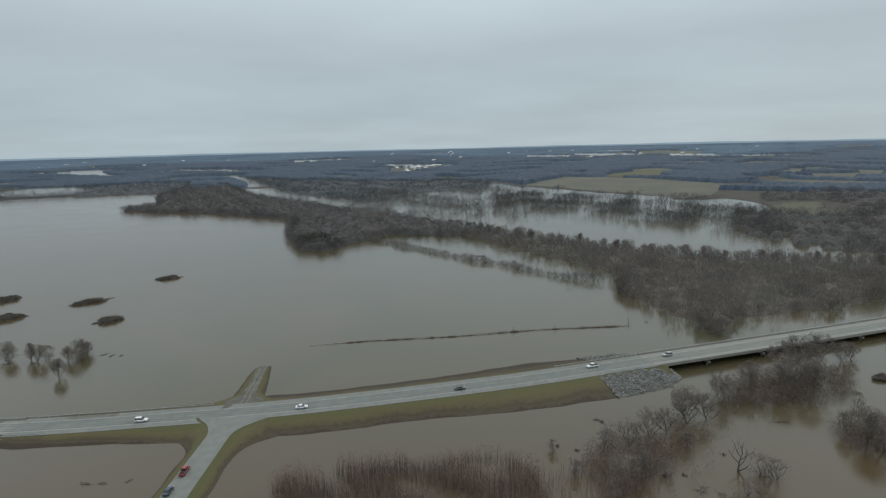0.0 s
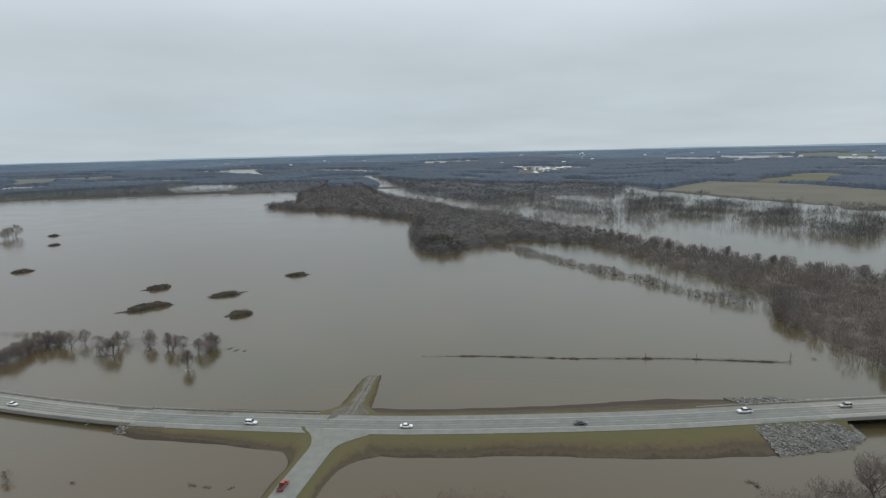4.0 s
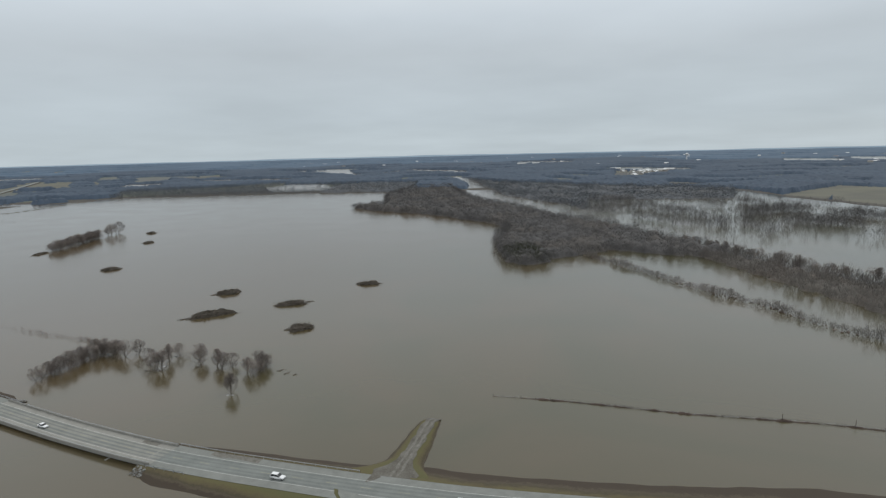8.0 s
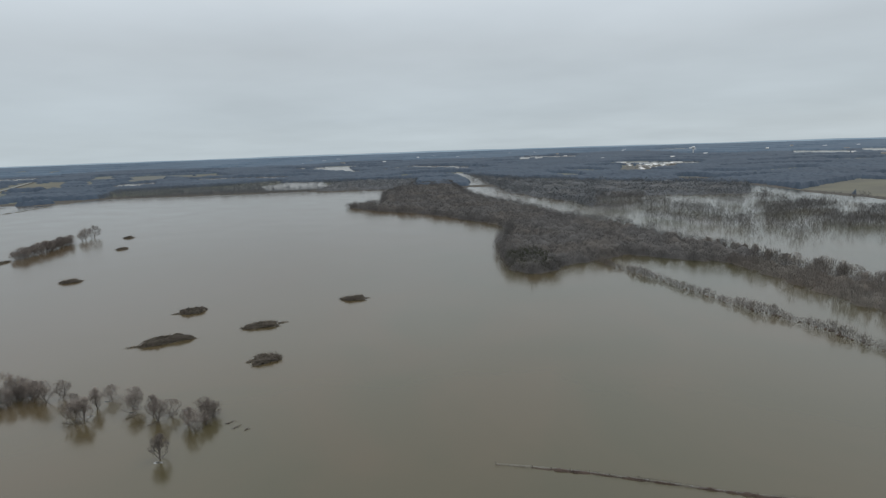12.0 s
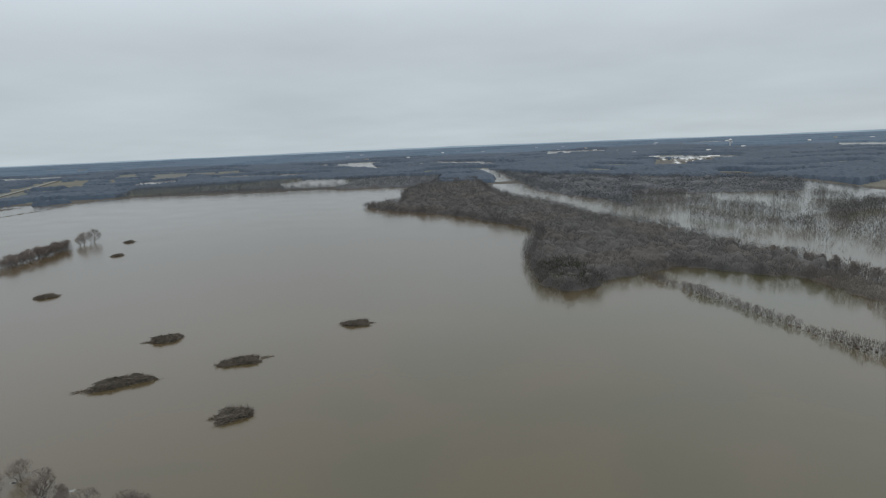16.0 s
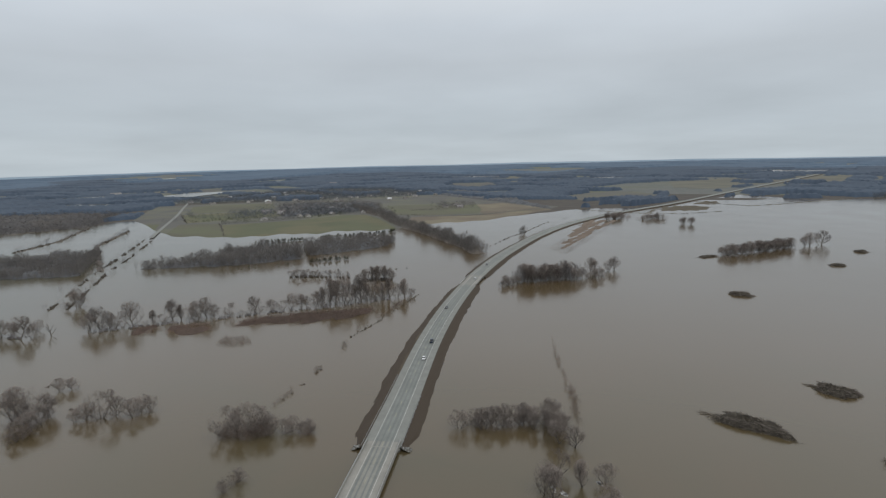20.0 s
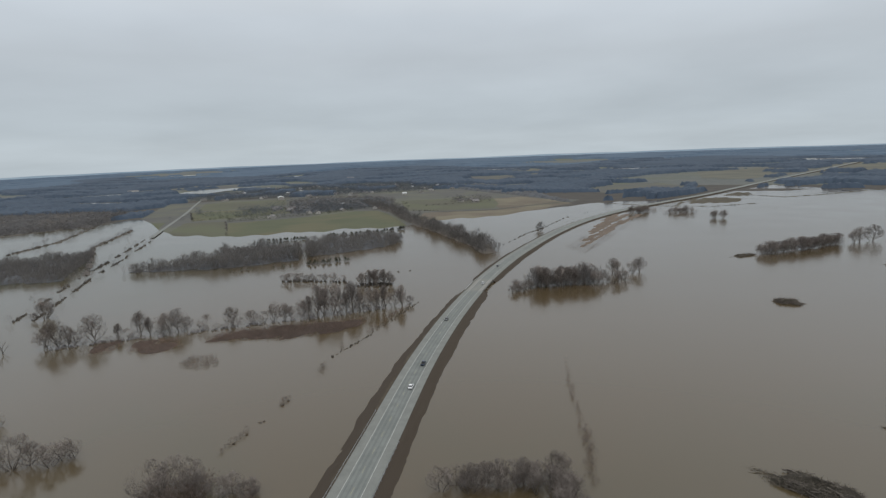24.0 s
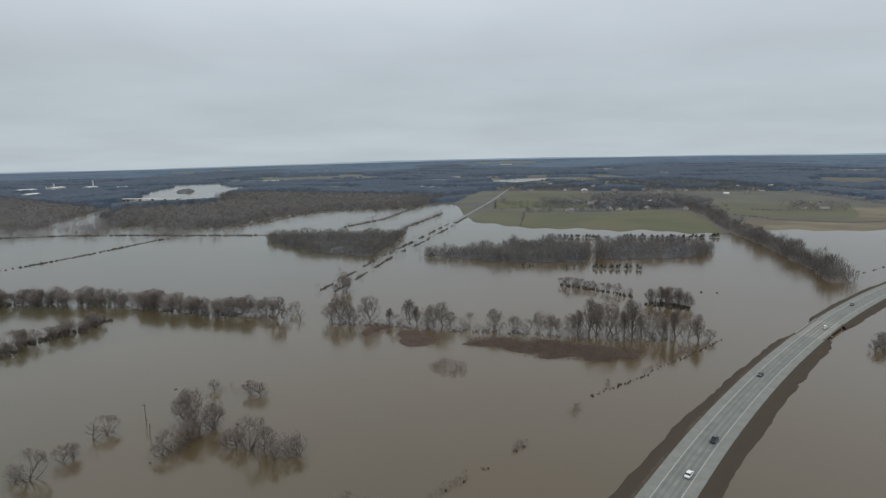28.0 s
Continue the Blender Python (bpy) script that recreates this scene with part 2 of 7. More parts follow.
M_MUDBANK = material("bare_brown_bank", (0.082, 0.067, 0.045), (0.048, 0.039, 0.029), 0.2, 1.8, third=(0.08, 0.068, 0.042), third_scale=0.06)
M_ASPHALT = material("worn_grey_asphalt", (0.2, 0.213, 0.202), (0.15, 0.161, 0.153), 0.25, 3.0, rough=0.8, bump=0.15, bump_size=0.01)
M_WHEELPATH = material("tyre_worn_asphalt", (0.165, 0.177, 0.168), (0.125, 0.135, 0.128), 0.25, 1.6, rough=0.75, bump=0.1, bump_size=0.01)
M_SHOULDER = material("pale_shoulder_pavement", (0.215, 0.222, 0.208), (0.16, 0.167, 0.156), 0.3, 3.0, rough=0.85, bump=0.15, bump_size=0.01)
M_CONCRETE = material("weathered_concrete", (0.27, 0.265, 0.243), (0.213, 0.21, 0.193), 0.3, 2.5, rough=0.85, bump=0.15, bump_size=0.01)
M_DECK = material("grey_bridge_deck", (0.245, 0.243, 0.222), (0.19, 0.19, 0.174), 0.25, 2.5, rough=0.85, bump=0.15, bump_size=0.01)
M_DARKCONC = material("stained_concrete", (0.26, 0.25, 0.23), (0.16, 0.155, 0.145), 0.5, 2.5, rough=0.9, bump=0.2, bump_size=0.01)
M_PAINT = material("white_road_paint", (0.5, 0.5, 0.48), (0.33, 0.33, 0.315), 0.6, 5.0, rough=0.7, bump=0)
M_YELLOW = material("yellow_road_paint", (0.36, 0.33, 0.21), (0.26, 0.25, 0.2), 0.6, 5.0, rough=0.7, bump=0)
M_WHEELTRACK = material("packed_pale_gravel", (0.185, 0.178, 0.16), (0.1, 0.094, 0.08), 0.7, 2.5, bump=0.4, bump_size=0.04)
M_GRAVEL = material("grey_gravel", (0.15, 0.142, 0.125), (0.07, 0.063, 0.05), 0.25, 2.0, bump=0.6, bump_size=0.06)
M_STONE = material("riprap_stone", (0.27, 0.275, 0.265), (0.12, 0.12, 0.115), 0.6, 3.0, per_object=0.35, bump=0.3)
M_STEEL = material("galvanised_steel", (0.48, 0.49, 0.5), (0.36, 0.37, 0.38), 1.0, 6.0, rough=0.45, metallic=0.7, bump=0.05)
M_BARK = material("grey_brown_bark", (0.15, 0.13, 0.112), (0.075, 0.065, 0.056), 0.6, 5.0, per_object=0.3, bump=0.4)
M_TWIG = material("bare_twigs", (0.228, 0.197, 0.177), (0.128, 0.11, 0.1), 0.12, 1.5, per_object=0.35, bump=0)
M_EASTWOODS = material("russet_leafless_woods", (0.19, 0.176, 0.161), (0.11, 0.102, 0.095), 0.03, 0.4, tone=0.45, bump=0, third=(0.172, 0.15, 0.136), third_scale=0.015)
M_WOODS = material("leafless_woods", (0.212, 0.203, 0.2), (0.128, 0.123, 0.125), 0.012, 0.2, tone=0.45, bump=0)
M_THICKETWOODS = material("dark_leafless_thicket", (0.165, 0.154, 0.145), (0.098, 0.092, 0.088), 0.02, 0.3, tone=0.4, bump=0)
M_NORTHWOODS = material("dark_brown_leafless_woods", (0.13, 0.124, 0.123), (0.075, 0.072, 0.073), 0.02, 0.3, tone=0.35, bump=0)
M_NORTHCANOPY = material("dark_brown_woods_canopy", (0.086, 0.083, 0.083), (0.062, 0.06, 0.061), 0.05, 0.6, tone=0.2, bump=0.3, bump_size=0.8, third=(0.084, 0.076, 0.07), third_scale=0.015)
# bark grey with the blue of distance haze painted in
M_HAZYSHOREWOODS = material("haze_grey_shore_woods", (0.118, 0.128, 0.141), (0.083, 0.091, 0.102), 0.012, 0.2, tone=0.2, bump=0)
M_THICKET = material("brown_thicket", (0.165, 0.122, 0.1), (0.09, 0.068, 0.057), 0.1, 0.8, tone=0.45, bump=0)
M_CANOPY = material("woods_canopy", (0.122, 0.11, 0.097), (0.084, 0.076, 0.068), 0.05, 0.9, tone=0.25, bump=0.3, bump_size=0.8, third=(0.112, 0.096, 0.082), third_scale=0.02)
# crown grey shifted to blue: haze over distant woods, put into the colour
M_HAZYCANOPY = material("haze_grey_woods_canopy", (0.112, 0.119, 0.13), (0.082, 0.088, 0.098), 0.05, 0.6, tone=0.25, bump=0.4, bump_size=1.0, third=(0.095, 0.095, 0.097), third_scale=0.015)
M_SCRUB = material("dark_wet_scrub", (0.085, 0.073, 0.062), (0.038, 0.034, 0.03), 0.1, 0.8, tone=0.45, bump=0)
M_WETREED = material("dark_wet_reeds", (0.085, 0.06, 0.047), (0.045, 0.034, 0.029), 0.2, 1.2, bump=0.8, bump_size=0.3)
# distance haze painted into the colour: blue, then paler blue farthest out
M_HAZYFARWOODS = material("haze_blue_far_woods", (0.05, 0.073, 0.106), (0.033, 0.05, 0.077), 0.004, 0.03, bump=0)
M_HAZYHORIZONWOODS = material("haze_blue_horizon_woods", (0.078, 0.12, 0.172), (0.05, 0.08, 0.122), 0.002, 0.012, bump=0)
M_SAPLING = material("reddish_sapling_stems", (0.21, 0.15, 0.12), (0.115, 0.085, 0.07), 0.1, 1.0, tone=0.45, bump=0)
M_CEDAR = material("dark_cedar_foliage", (0.055, 0.06, 0.032), (0.026, 0.03, 0.018), 0.4, 2.0, island=True, bump=0)
M_BRUSH = material("dead_brush", (0.2, 0.175, 0.142), (0.07, 0.061, 0.05), 0.4, 2.0, island=True, bump=0)
M_MOUND = material("brush_pile_soil", (0.06, 0.052, 0.04), (0.03, 0.026, 0.021), 0.7, 3.0, bump=1.0, bump_size=0.3)
M_ICE = material("thin_white_ice", (0.45, 0.46, 0.46), (0.28, 0.28, 0.275), 1.0, 6.0, rough=0.35, bump=0.1)
M_TYRE = plain("black_rubber", (0.02, 0.02, 0.02), 0.9)
M_GLASS = plain("tinted_car_glass", (0.015, 0.018, 0.02), 0.06, coat=0.5)
M_CHROME = plain("bright_alloy", (0.55, 0.56, 0.57), 0.3, 0.9)
M_LAMP = plain("clear_headlight", (0.75, 0.76, 0.78), 0.1, coat=0.6)
M_REDLAMP = plain("red_taillight", (0.35, 0.02, 0.02), 0.2, coat=0.6)
M_WALL = material("pale_siding", (0.5, 0.48, 0.45), (0.3, 0.285, 0.265), 0.3, 2.0, per_object=0.6, bump=0)
M_ROOF = material("grey_shingle_roof", (0.22, 0.21, 0.21), (0.12, 0.115, 0.11), 0.3, 2.0, per_object=0.5, bump=0)
M_METALROOF = material("white_metal_roof", (0.62, 0.63, 0.64), (0.46, 0.47, 0.48), 0.1, 1.0, rough=0.5, bump=0)
M_PANE = plain("dark_window_pane", (0.03, 0.035, 0.045), 0.1)

# ---- helpers of this scene ----
rng = np.random.default_rng(7)
CX, CY = -90.0, 130.0


def upland(a):
    """How far the land swells towards the horizon in the direction a: hills west and north, a flat river plain in the south-west."""
    return np.interp(np.asarray(a, float) % (2 * np.pi), (0, 3.4, 3.7, 3.9, 4.1, 4.35, 5.0, 5.6, 6.28), (1, 1, 0.82, 0.6, 0.3, 0.14, 0.14, 1, 1))


def rise(x, y):
    """Height of the far land above the flood."""
    x, y = np.asarray(x, float) - CX, np.asarray(y, float) - CY
    return 58 * np.clip((np.hypot(x, y) - 1600) / 3200, 0, 1) ** 1.5 * upland(np.arctan2(y, x))


def mesh_np(name, verts, tris, mat, smooth=False, index=None):
    """A mesh from arrays of vertices and of triangles or quads."""
    me = bpy.data.meshes.new(name)
    verts, tris = np.asarray(verts, np.float32), np.asarray(tris, np.int32)
    k = tris.shape[1]
    me.vertices.add(len(verts))
    me.vertices.foreach_set("co", verts.ravel())
    me.loops.add(tris.size)
    me.loops.foreach_set("vertex_index", tris.ravel())
    me.polygons.add(len(tris))
    me.polygons.foreach_set("loop_start", np.arange(0, tris.size, k, dtype=np.int32))
    for one in mat if isinstance(mat, (list, tuple)) else [mat]:
        me.materials.append(one)
    if index is not None:
        me.polygons.foreach_set("material_index", np.asarray(index, np.int32))
    me.polygons.foreach_set("use_smooth", np.full(len(tris), smooth))
    me.update(calc_edges=True)
    me.validate()
    return me


def part(name, data, mat=None, parent=None, label=""):
    """Links a bmesh or mesh as ONE mesh object, under a thing or a part."""
    if isinstance(data, bmesh.types.BMesh):
        me = bpy.data.meshes.new(name)
        data.to_mesh(me)
        data.free()
        me.materials.append(mat)
        data = me
    ob = new(name, data)
    ob.parent = parent
    return tagged(ob, label)


def root(name, x, y, z, turn=0.0, scale=1.0):
    e = new(name)
    e.empty_display_size = 0.5
    e.location, e.rotation_euler = (x, y, z), (0, 0, turn)
    e.scale = (scale,) * 3 if isinstance(scale, (int, float)) else scale
    return e


def box(bm, x0, x1, y0, y1, z0, z1, bevel=0.0):
    made = bmesh.ops.create_cube(bm, size=1.0, matrix=Matrix.Translation(((x0 + x1) / 2, (y0 + y1) / 2, (z0 + z1) / 2)) @ Matrix.Diagonal((x1 - x0, y1 - y0, z1 - z0, 1)))
    if bevel:
        edges = {e for v in made["verts"] for e in v.link_edges}
        bmesh.ops.bevel(bm, geom=list(edges), offset=bevel, segments=2, affect="EDGES")
    return bm


def inside(px, py, poly):
    """Which of the points lie in the polygon."""
    px, py = np.asarray(px, float), np.asarray(py, float)
    hit, q = np.zeros(px.shape, bool), poly[-1]
    for p in poly:
        cross = (p[1] > py) != (q[1] > py)
        with np.errstate(divide="ignore", invalid="ignore"):
            hit ^= cross & (px < (q[0] - p[0]) * (py - p[1]) / (q[1] - p[1] + 1e-9) + p[0])
        q = p
    return hit


def fill(poly, spacing, jitter=0.45):
    """Scattered points in a polygon, about spacing metres apart."""
    a = np.array(poly, float)
    lo, hi = a.min(0), a.max(0)
    gx, gy = np.meshgrid(np.arange(lo[0], hi[0] + spacing, spacing), np.arange(lo[1], hi[1] + spacing, spacing))
    p = np.c_[gx.ravel(), gy.ravel()] + rng.uniform(-jitter, jitter, (gx.size, 2)) * spacing
    return p[inside(p[:, 0], p[:, 1], poly)]


def along(line, spacing, wide=0.0):
    """Points along a polyline, spread sideways by up to wide metres."""
    a = np.array(line, float)
    s = np.r_[0, np.cumsum(np.hypot(*np.diff(a, axis=0).T))]
    u = np.arange(0, s[-1], spacing) + rng.uniform(0, spacing * 0.7, len(np.arange(0, s[-1], spacing)))
    p = np.c_[np.interp(u, s, a[:, 0]), np.interp(u, s, a[:, 1])]
    return p + rng.uniform(-1, 1, p.shape) * wide


def spline(points, step):
    """A smooth line through the points (Catmull-Rom by chord length), resampled every step metres."""
    a = np.array(points, float)
    a = np.vstack([2 * a[0] - a[1], a, 2 * a[-1] - a[-2]])
    out = []
    for i in range(1, len(a) - 2):
        p0, p1, p2, p3 = a[i - 1 : i + 3]
        u = np.linspace(0, 1, 24, endpoint=False)[:, None]
        out.append(0.5 * (2 * p1 + (p2 - p0) * u + (2 * p0 - 5 * p1 + 4 * p2 - p3) * u**2 + (3 * p1 - p0 - 3 * p2 + p3) * u**3))
    out = np.vstack(out + [a[-2:-1]])
    s = np.r_[0, np.cumsum(np.hypot(*np.diff(out[:, :2], axis=0).T))]
    u = np.arange(0, s[-1], step)
    return np.c_[[np.interp(u, s, out[:, k]) for k in range(out.shape[1])]].T


def sweep(line, offsets, heights):
    """Quads over a line: offsets and heights are (points, columns) arrays; offsets to the left of the line's way are positive."""
    d = np.gradient(line[:, :2], axis=0)
    d /= np.hypot(*d.T)[:, None]
    left = np.c_[-d[:, 1], d[:, 0]]
    v = np.dstack([line[:, None, 0] + left[:, None, 0] * offsets, line[:, None, 1] + left[:, None, 1] * offsets, heights])
    n, c = offsets.shape
    i = (np.arange(n - 1)[:, None] * c + np.arange(c - 1)).ravel()
    return v.reshape(-1, 3), np.c_[i, i + c, i + c + 1, i + 1]

# ---- ground, water ----
SHORE_E = [(900, -250), (760, 150), (640, 420), (420, 480), (350, 669), (415, 737), (499, 858), (508, 960), (420, 975), (366, 1094), (270, 1218), (196, 1370), (139, 1540), (-60, 1500), (-350, 1520)]
SHORE_N = [(-600, 1490), (-735, 1433), (-846, 1385), (-1052, 1290), (-1255, 1196), (-1396, 1142), (-1385, 1010), (-1400, 900), (-1420, 780), (-1370, 690), (-1260, 560), (-1240, 450), (-1190, 371)]
SHORE_W = [(-1086, 280), (-1030, 206), (-1000, 139), (-948, 110), (-900, -34), (-878, -133), (-890, -221), (-1001, -312), (-1150, -440), (-1080, -490), (-880, -600), (-780, -640), (-720, -760), (-650, -860), (-717, -1024), (-610, -960), (-480, -800), (-400, -920), (-240, -1000), (100, -900), (560, -700)]
shore = np.array(SHORE_E + SHORE_N + SHORE_W, float) - (CX, CY)
sh_a = np.unwrap(np.arctan2(shore[:, 1], shore[:, 0]))
sh_r = np.hypot(*shore.T)


def shore_radius(a):
    start = sh_a[0]
    a = start + (np.asarray(a) - start) % (2 * np.pi)
    return np.interp(a, np.r_[sh_a, sh_a[0] + 2 * np.pi], np.r_[sh_r, sh_r[0]])


FIELDS_GREEN = [
    [(-1048, -213), (-1067, -159), (-1122, -88), (-1193, -28), (-1203, 12), (-1147, 45), (-973, 108), (-925, 120), (-850, 0), (-800, -127), (-867, -127)],
    [(-984, -337), (-1077, -393), (-1078, -344), (-914, -269), (-850, -255)],
    [(-1266, -403), (-1338, -224), (-1198, -156), (-1155, -228), (-1089, -300)],
    [(488, 1697), (620, 1558), (849, 1708), (794, 1904), (622, 1958)],
]
FIELDS_OLIVE = [
    [(477, 838), (554, 891), (600, 896), (550, 811), (553, 759), (507, 750), (465, 795)],
    [(-1066, -301), (-1069, -228), (-867, -127), (-800, -130), (-820, -240), (-899, -239)],
    [(-1423, 24), (-1445, 129), (-1382, 178), (-1410, 241), (-1275, 252), (-1190, 244), (-1162, 138), (-1187, 77)],
    [(-1510, -501), (-1588, -316), (-1401, -242), (-1283, -398)],
]
FIELDS_TAN = [
    [(202, 1413), (374, 1717), (557, 1557), (658, 1294), (496, 1045), (419, 998), (372, 1130)],
    [(872, 1526), (936, 1401), (1108, 1417), (1256, 1610), (1124, 1824)],
    [(704, 1358), (789, 1179), (878, 1119), (982, 1254), (857, 1387)],
    [(-2860, 278), (-3153, 409), (-2868, 509), (-2472, 407), (-2585, 346)],
    [(-2284, 975), (-2434, 1293), (-2112, 1303), (-1830, 959), (-1925, 874)],
    [(-2211, 1275), (-2560, 1673), (-2275, 1753), (-1974, 1548), (-1861, 1240)],
]
FIELDS_BROWN = [
    [(-1410, 241), (-1453, 304), (-1369, 348), (-1298, 386), (-1204, 295), (-1183, 252), (-1251, 243)],
    [(-1137, 118), (-1153, 244), (-1276, 384), (-1250, 397), (-1203, 360), (-1060, 284), (-1000, 275), (-980, 208), (-930, 152), (-1065, 116)],
]
FIELDS_GREY = [
    [(-840, -250), (-1100, -420), (-1540, -620), (-1720, -200), (-1807, -30), (-1849, 138), (-1520, 286), (-1440, 320), (-1320, 420), (-1150, 330), (-980, 210), (-930, 130), (-860, -30)],
    [(-196, 2150), (-32, 2110), (-20, 2540), (-240, 2610)],
    [(-1655, 475), (-1792, 579), (-1816, 712), (-1649, 740), (-1483, 679), (-1536, 613), (-1464, 507)],
    [(-2168, 395), (-2214, 577), (-2096, 664), (-2024, 509)],
]
# further fields, scattered over the far land
field_rng = random.Random(4)
for k in range(16):
    a, r = field_rng.uniform(-0.4, 4.6), field_rng.uniform(1900, 4600)
    if 1.15 < a < 2.3 and r < 3000:
        continue
    x, y = CX + r * math.cos(a), CY + r * math.sin(a)
    turn, half, deep = a + field_rng.uniform(-0.4, 0.4), field_rng.uniform(90, 260), field_rng.uniform(70, 170)
    c, s = math.cos(turn), math.sin(turn)
    quad = [(x + c * u * deep - s * v * half, y + s * u * deep + c * v * half) for u, v in ((-1, -1), (1, -1), (1, 1), (-1, 1))]
    field_rng.choice((FIELDS_TAN, FIELDS_GREY, FIELDS_GREY, FIELDS_GREY)).append(quad)
PONDS = [
    [(-1312, 482), (-1359, 528), (-1360, 575), (-1259, 536), (-1255, 483)],
    [(-1411, 745), (-1574, 918), (-1382, 989), (-1309, 857), (-1307, 763)],
    [(-1752, 1376), (-1659, 1541), (-1840, 1691), (-1919, 1619)],
    [(-1213, 1530), (-1235, 1697), (-1120, 1724), (-1014, 1609), (-905, 1455), (-1077, 1398)],
    [(-1900, 2490), (-1664, 2570), (-1690, 2700), (-1540, 2600), (-1404, 2403), (-1237, 2272), (-1300, 2230), (-1416, 2310), (-1564, 2400), (-1787, 2430)],
    [(-1313, 2448), (-1285, 2633), (-1189, 2500), (-1206, 2327)],
    [(-1952, -849), (-2099, -834), (-2239, -676), (-2136, -673), (-1908, -710)],
    [(-1638, -978), (-1639, -773), (-1503, -777), (-1525, -850)],
    [(-738, -1109), (-959, -1351), (-1062, -1524), (-1273, -1745), (-1407, -1681), (-1323, -1504), (-1423, -1351), (-1380, -1242), (-1316, -1386), (-1072, -1163), (-958, -999), (-837, -955), (-755, -1035)],
    [(-1421, -1128), (-1508, -1130), (-1553, -1097), (-1464, -1023), (-1393, -1061)],
    [(-816, 2186), (-668, 1990), (-520, 1830), (-395, 1510), (-345, 1340), (-400, 1320), (-500, 1450), (-600, 1750), (-760, 2030)],
]
PONDS += [
    [(482, 3211), (679, 3078), (756, 3428), (538, 3587)],
    [(759, 3254), (1059, 3101), (1152, 3375), (848, 3636)],
    [(1150, 2867), (1313, 2727), (1446, 3005), (1271, 3173)],
    [(-847, 3294), (-546, 3381), (-586, 3628), (-930, 3616)],
    [(-1773, -1169), (-1886, -990), (-2010, -1080), (-1890, -1272)],
    [(-900, 2480), (-820, 2600), (-1250, 2760), (-1300, 2640)],
]
pond_rng = random.Random(9)
for k in range(16):
    a, r = pond_rng.uniform(0.2, 4.4), pond_rng.uniform(2100, 4500)
    x, y, turn = CX + r * math.cos(a), CY + r * math.sin(a), a + pond_rng.uniform(-0.3, 0.3)
    c, s, half, deep = math.cos(turn), math.sin(turn), pond_rng.uniform(120, 380), pond_rng.uniform(70, 170)
    PONDS.append([(x + c * deep * math.cos(q) * pond_rng.uniform(0.6, 1) - s * half * math.sin(q), y + s * deep * math.cos(q) + c * half * math.sin(q) * pond_rng.uniform(0.7, 1)) for q in np.linspace(0, 2 * np.pi, 9)[:-1]])


def build_ground():
    radii = [25.0]
    while radii[-1] < 4800:
        radii.append(min(4800.0, radii[-1] + 6 if 740 < radii[-1] < 1760 else radii[-1] * 1.019 + 0.5))
    radii = np.array(radii)
    # finer over the western farmland, whose field edges show
    a = np.r_[np.linspace(2.7, 3.72, 400, endpoint=False), np.linspace(3.72, 2.7 + 2 * np.pi, 560, endpoint=False)]
    na = len(a)
    rr, aa = np.meshgrid(radii, a, indexing="ij")
    x, y = CX + rr * np.cos(aa), CY + rr * np.sin(aa)
    wob = 9 * np.sin(aa * 47 + 1.3 * np.sin(aa * 19)) + 6 * np.sin(aa * 131)
    edge = shore_radius(aa) + wob
    land = np.clip((rr - edge) / 25 + 0.5, 0, 1)
    bump = 0.5 * np.sin(x / 37) * np.sin(y / 51) + 0.4 * np.sin(x / 113 + y / 90)
    z = -1.6 + land * (2.3 + 0.35 * bump) + rise(x, y)
    far = np.clip((rr - 3300) / 1300, 0, 1)
    z += far * (1.5 * np.sin(aa * 23) + 1.0 * np.sin(aa * 61 + 1) + 1.5 * np.sin(aa * 11))
    v = np.dstack([x, y, z]).reshape(-1, 3)
    nr = len(radii)
    i, j = np.meshgrid(np.arange(nr - 1), np.arange(na), indexing="ij")
    jn = (j + 1) % na
    quads = np.stack([i * na + j, (i + 1) * na + j, (i + 1) * na + jn, i * na + jn], -1).reshape(-1, 4)
    mid = v[quads].mean(1)
    index = np.ones(len(quads), int)
    r_mid = np.hypot(mid[:, 0] - CX, mid[:, 1] - CY)
    index[r_mid > 1700] = 0
    for slot, group in ((4, FIELDS_GREY), (2, FIELDS_GREEN), (3, FIELDS_TAN), (5, FIELDS_BROWN), (6, FIELDS_OLIVE)):
        for poly in group:
            index[inside(mid[:, 0], mid[:, 1], poly)] = slot
    me = mesh_np("ground", v, quads, [M_LAND, M_WOODFLOOR, M_GREENFIELD, M_TANFIELD, M_GREYFIELD, M_BROWNFIELD, M_OLIVEFIELD], True, index)
    tagged(new("ground", me), "flat winter farmland with brown woods and pale fields", "ground", kind="structure")
    me = mesh_np("bed", [(CX + 26 * math.cos(q), CY + 26 * math.sin(q), -1.6) for q in np.linspace(0, 2 * np.pi, 33)[:-1]] + [(CX, CY, -1.6)], [(k, (k + 1) % 32, 32) for k in range(32)], M_WOODFLOOR)
    tagged(new("ground_bed", me), "muddy bed under the flood water", "ground", kind="structure")


build_ground()


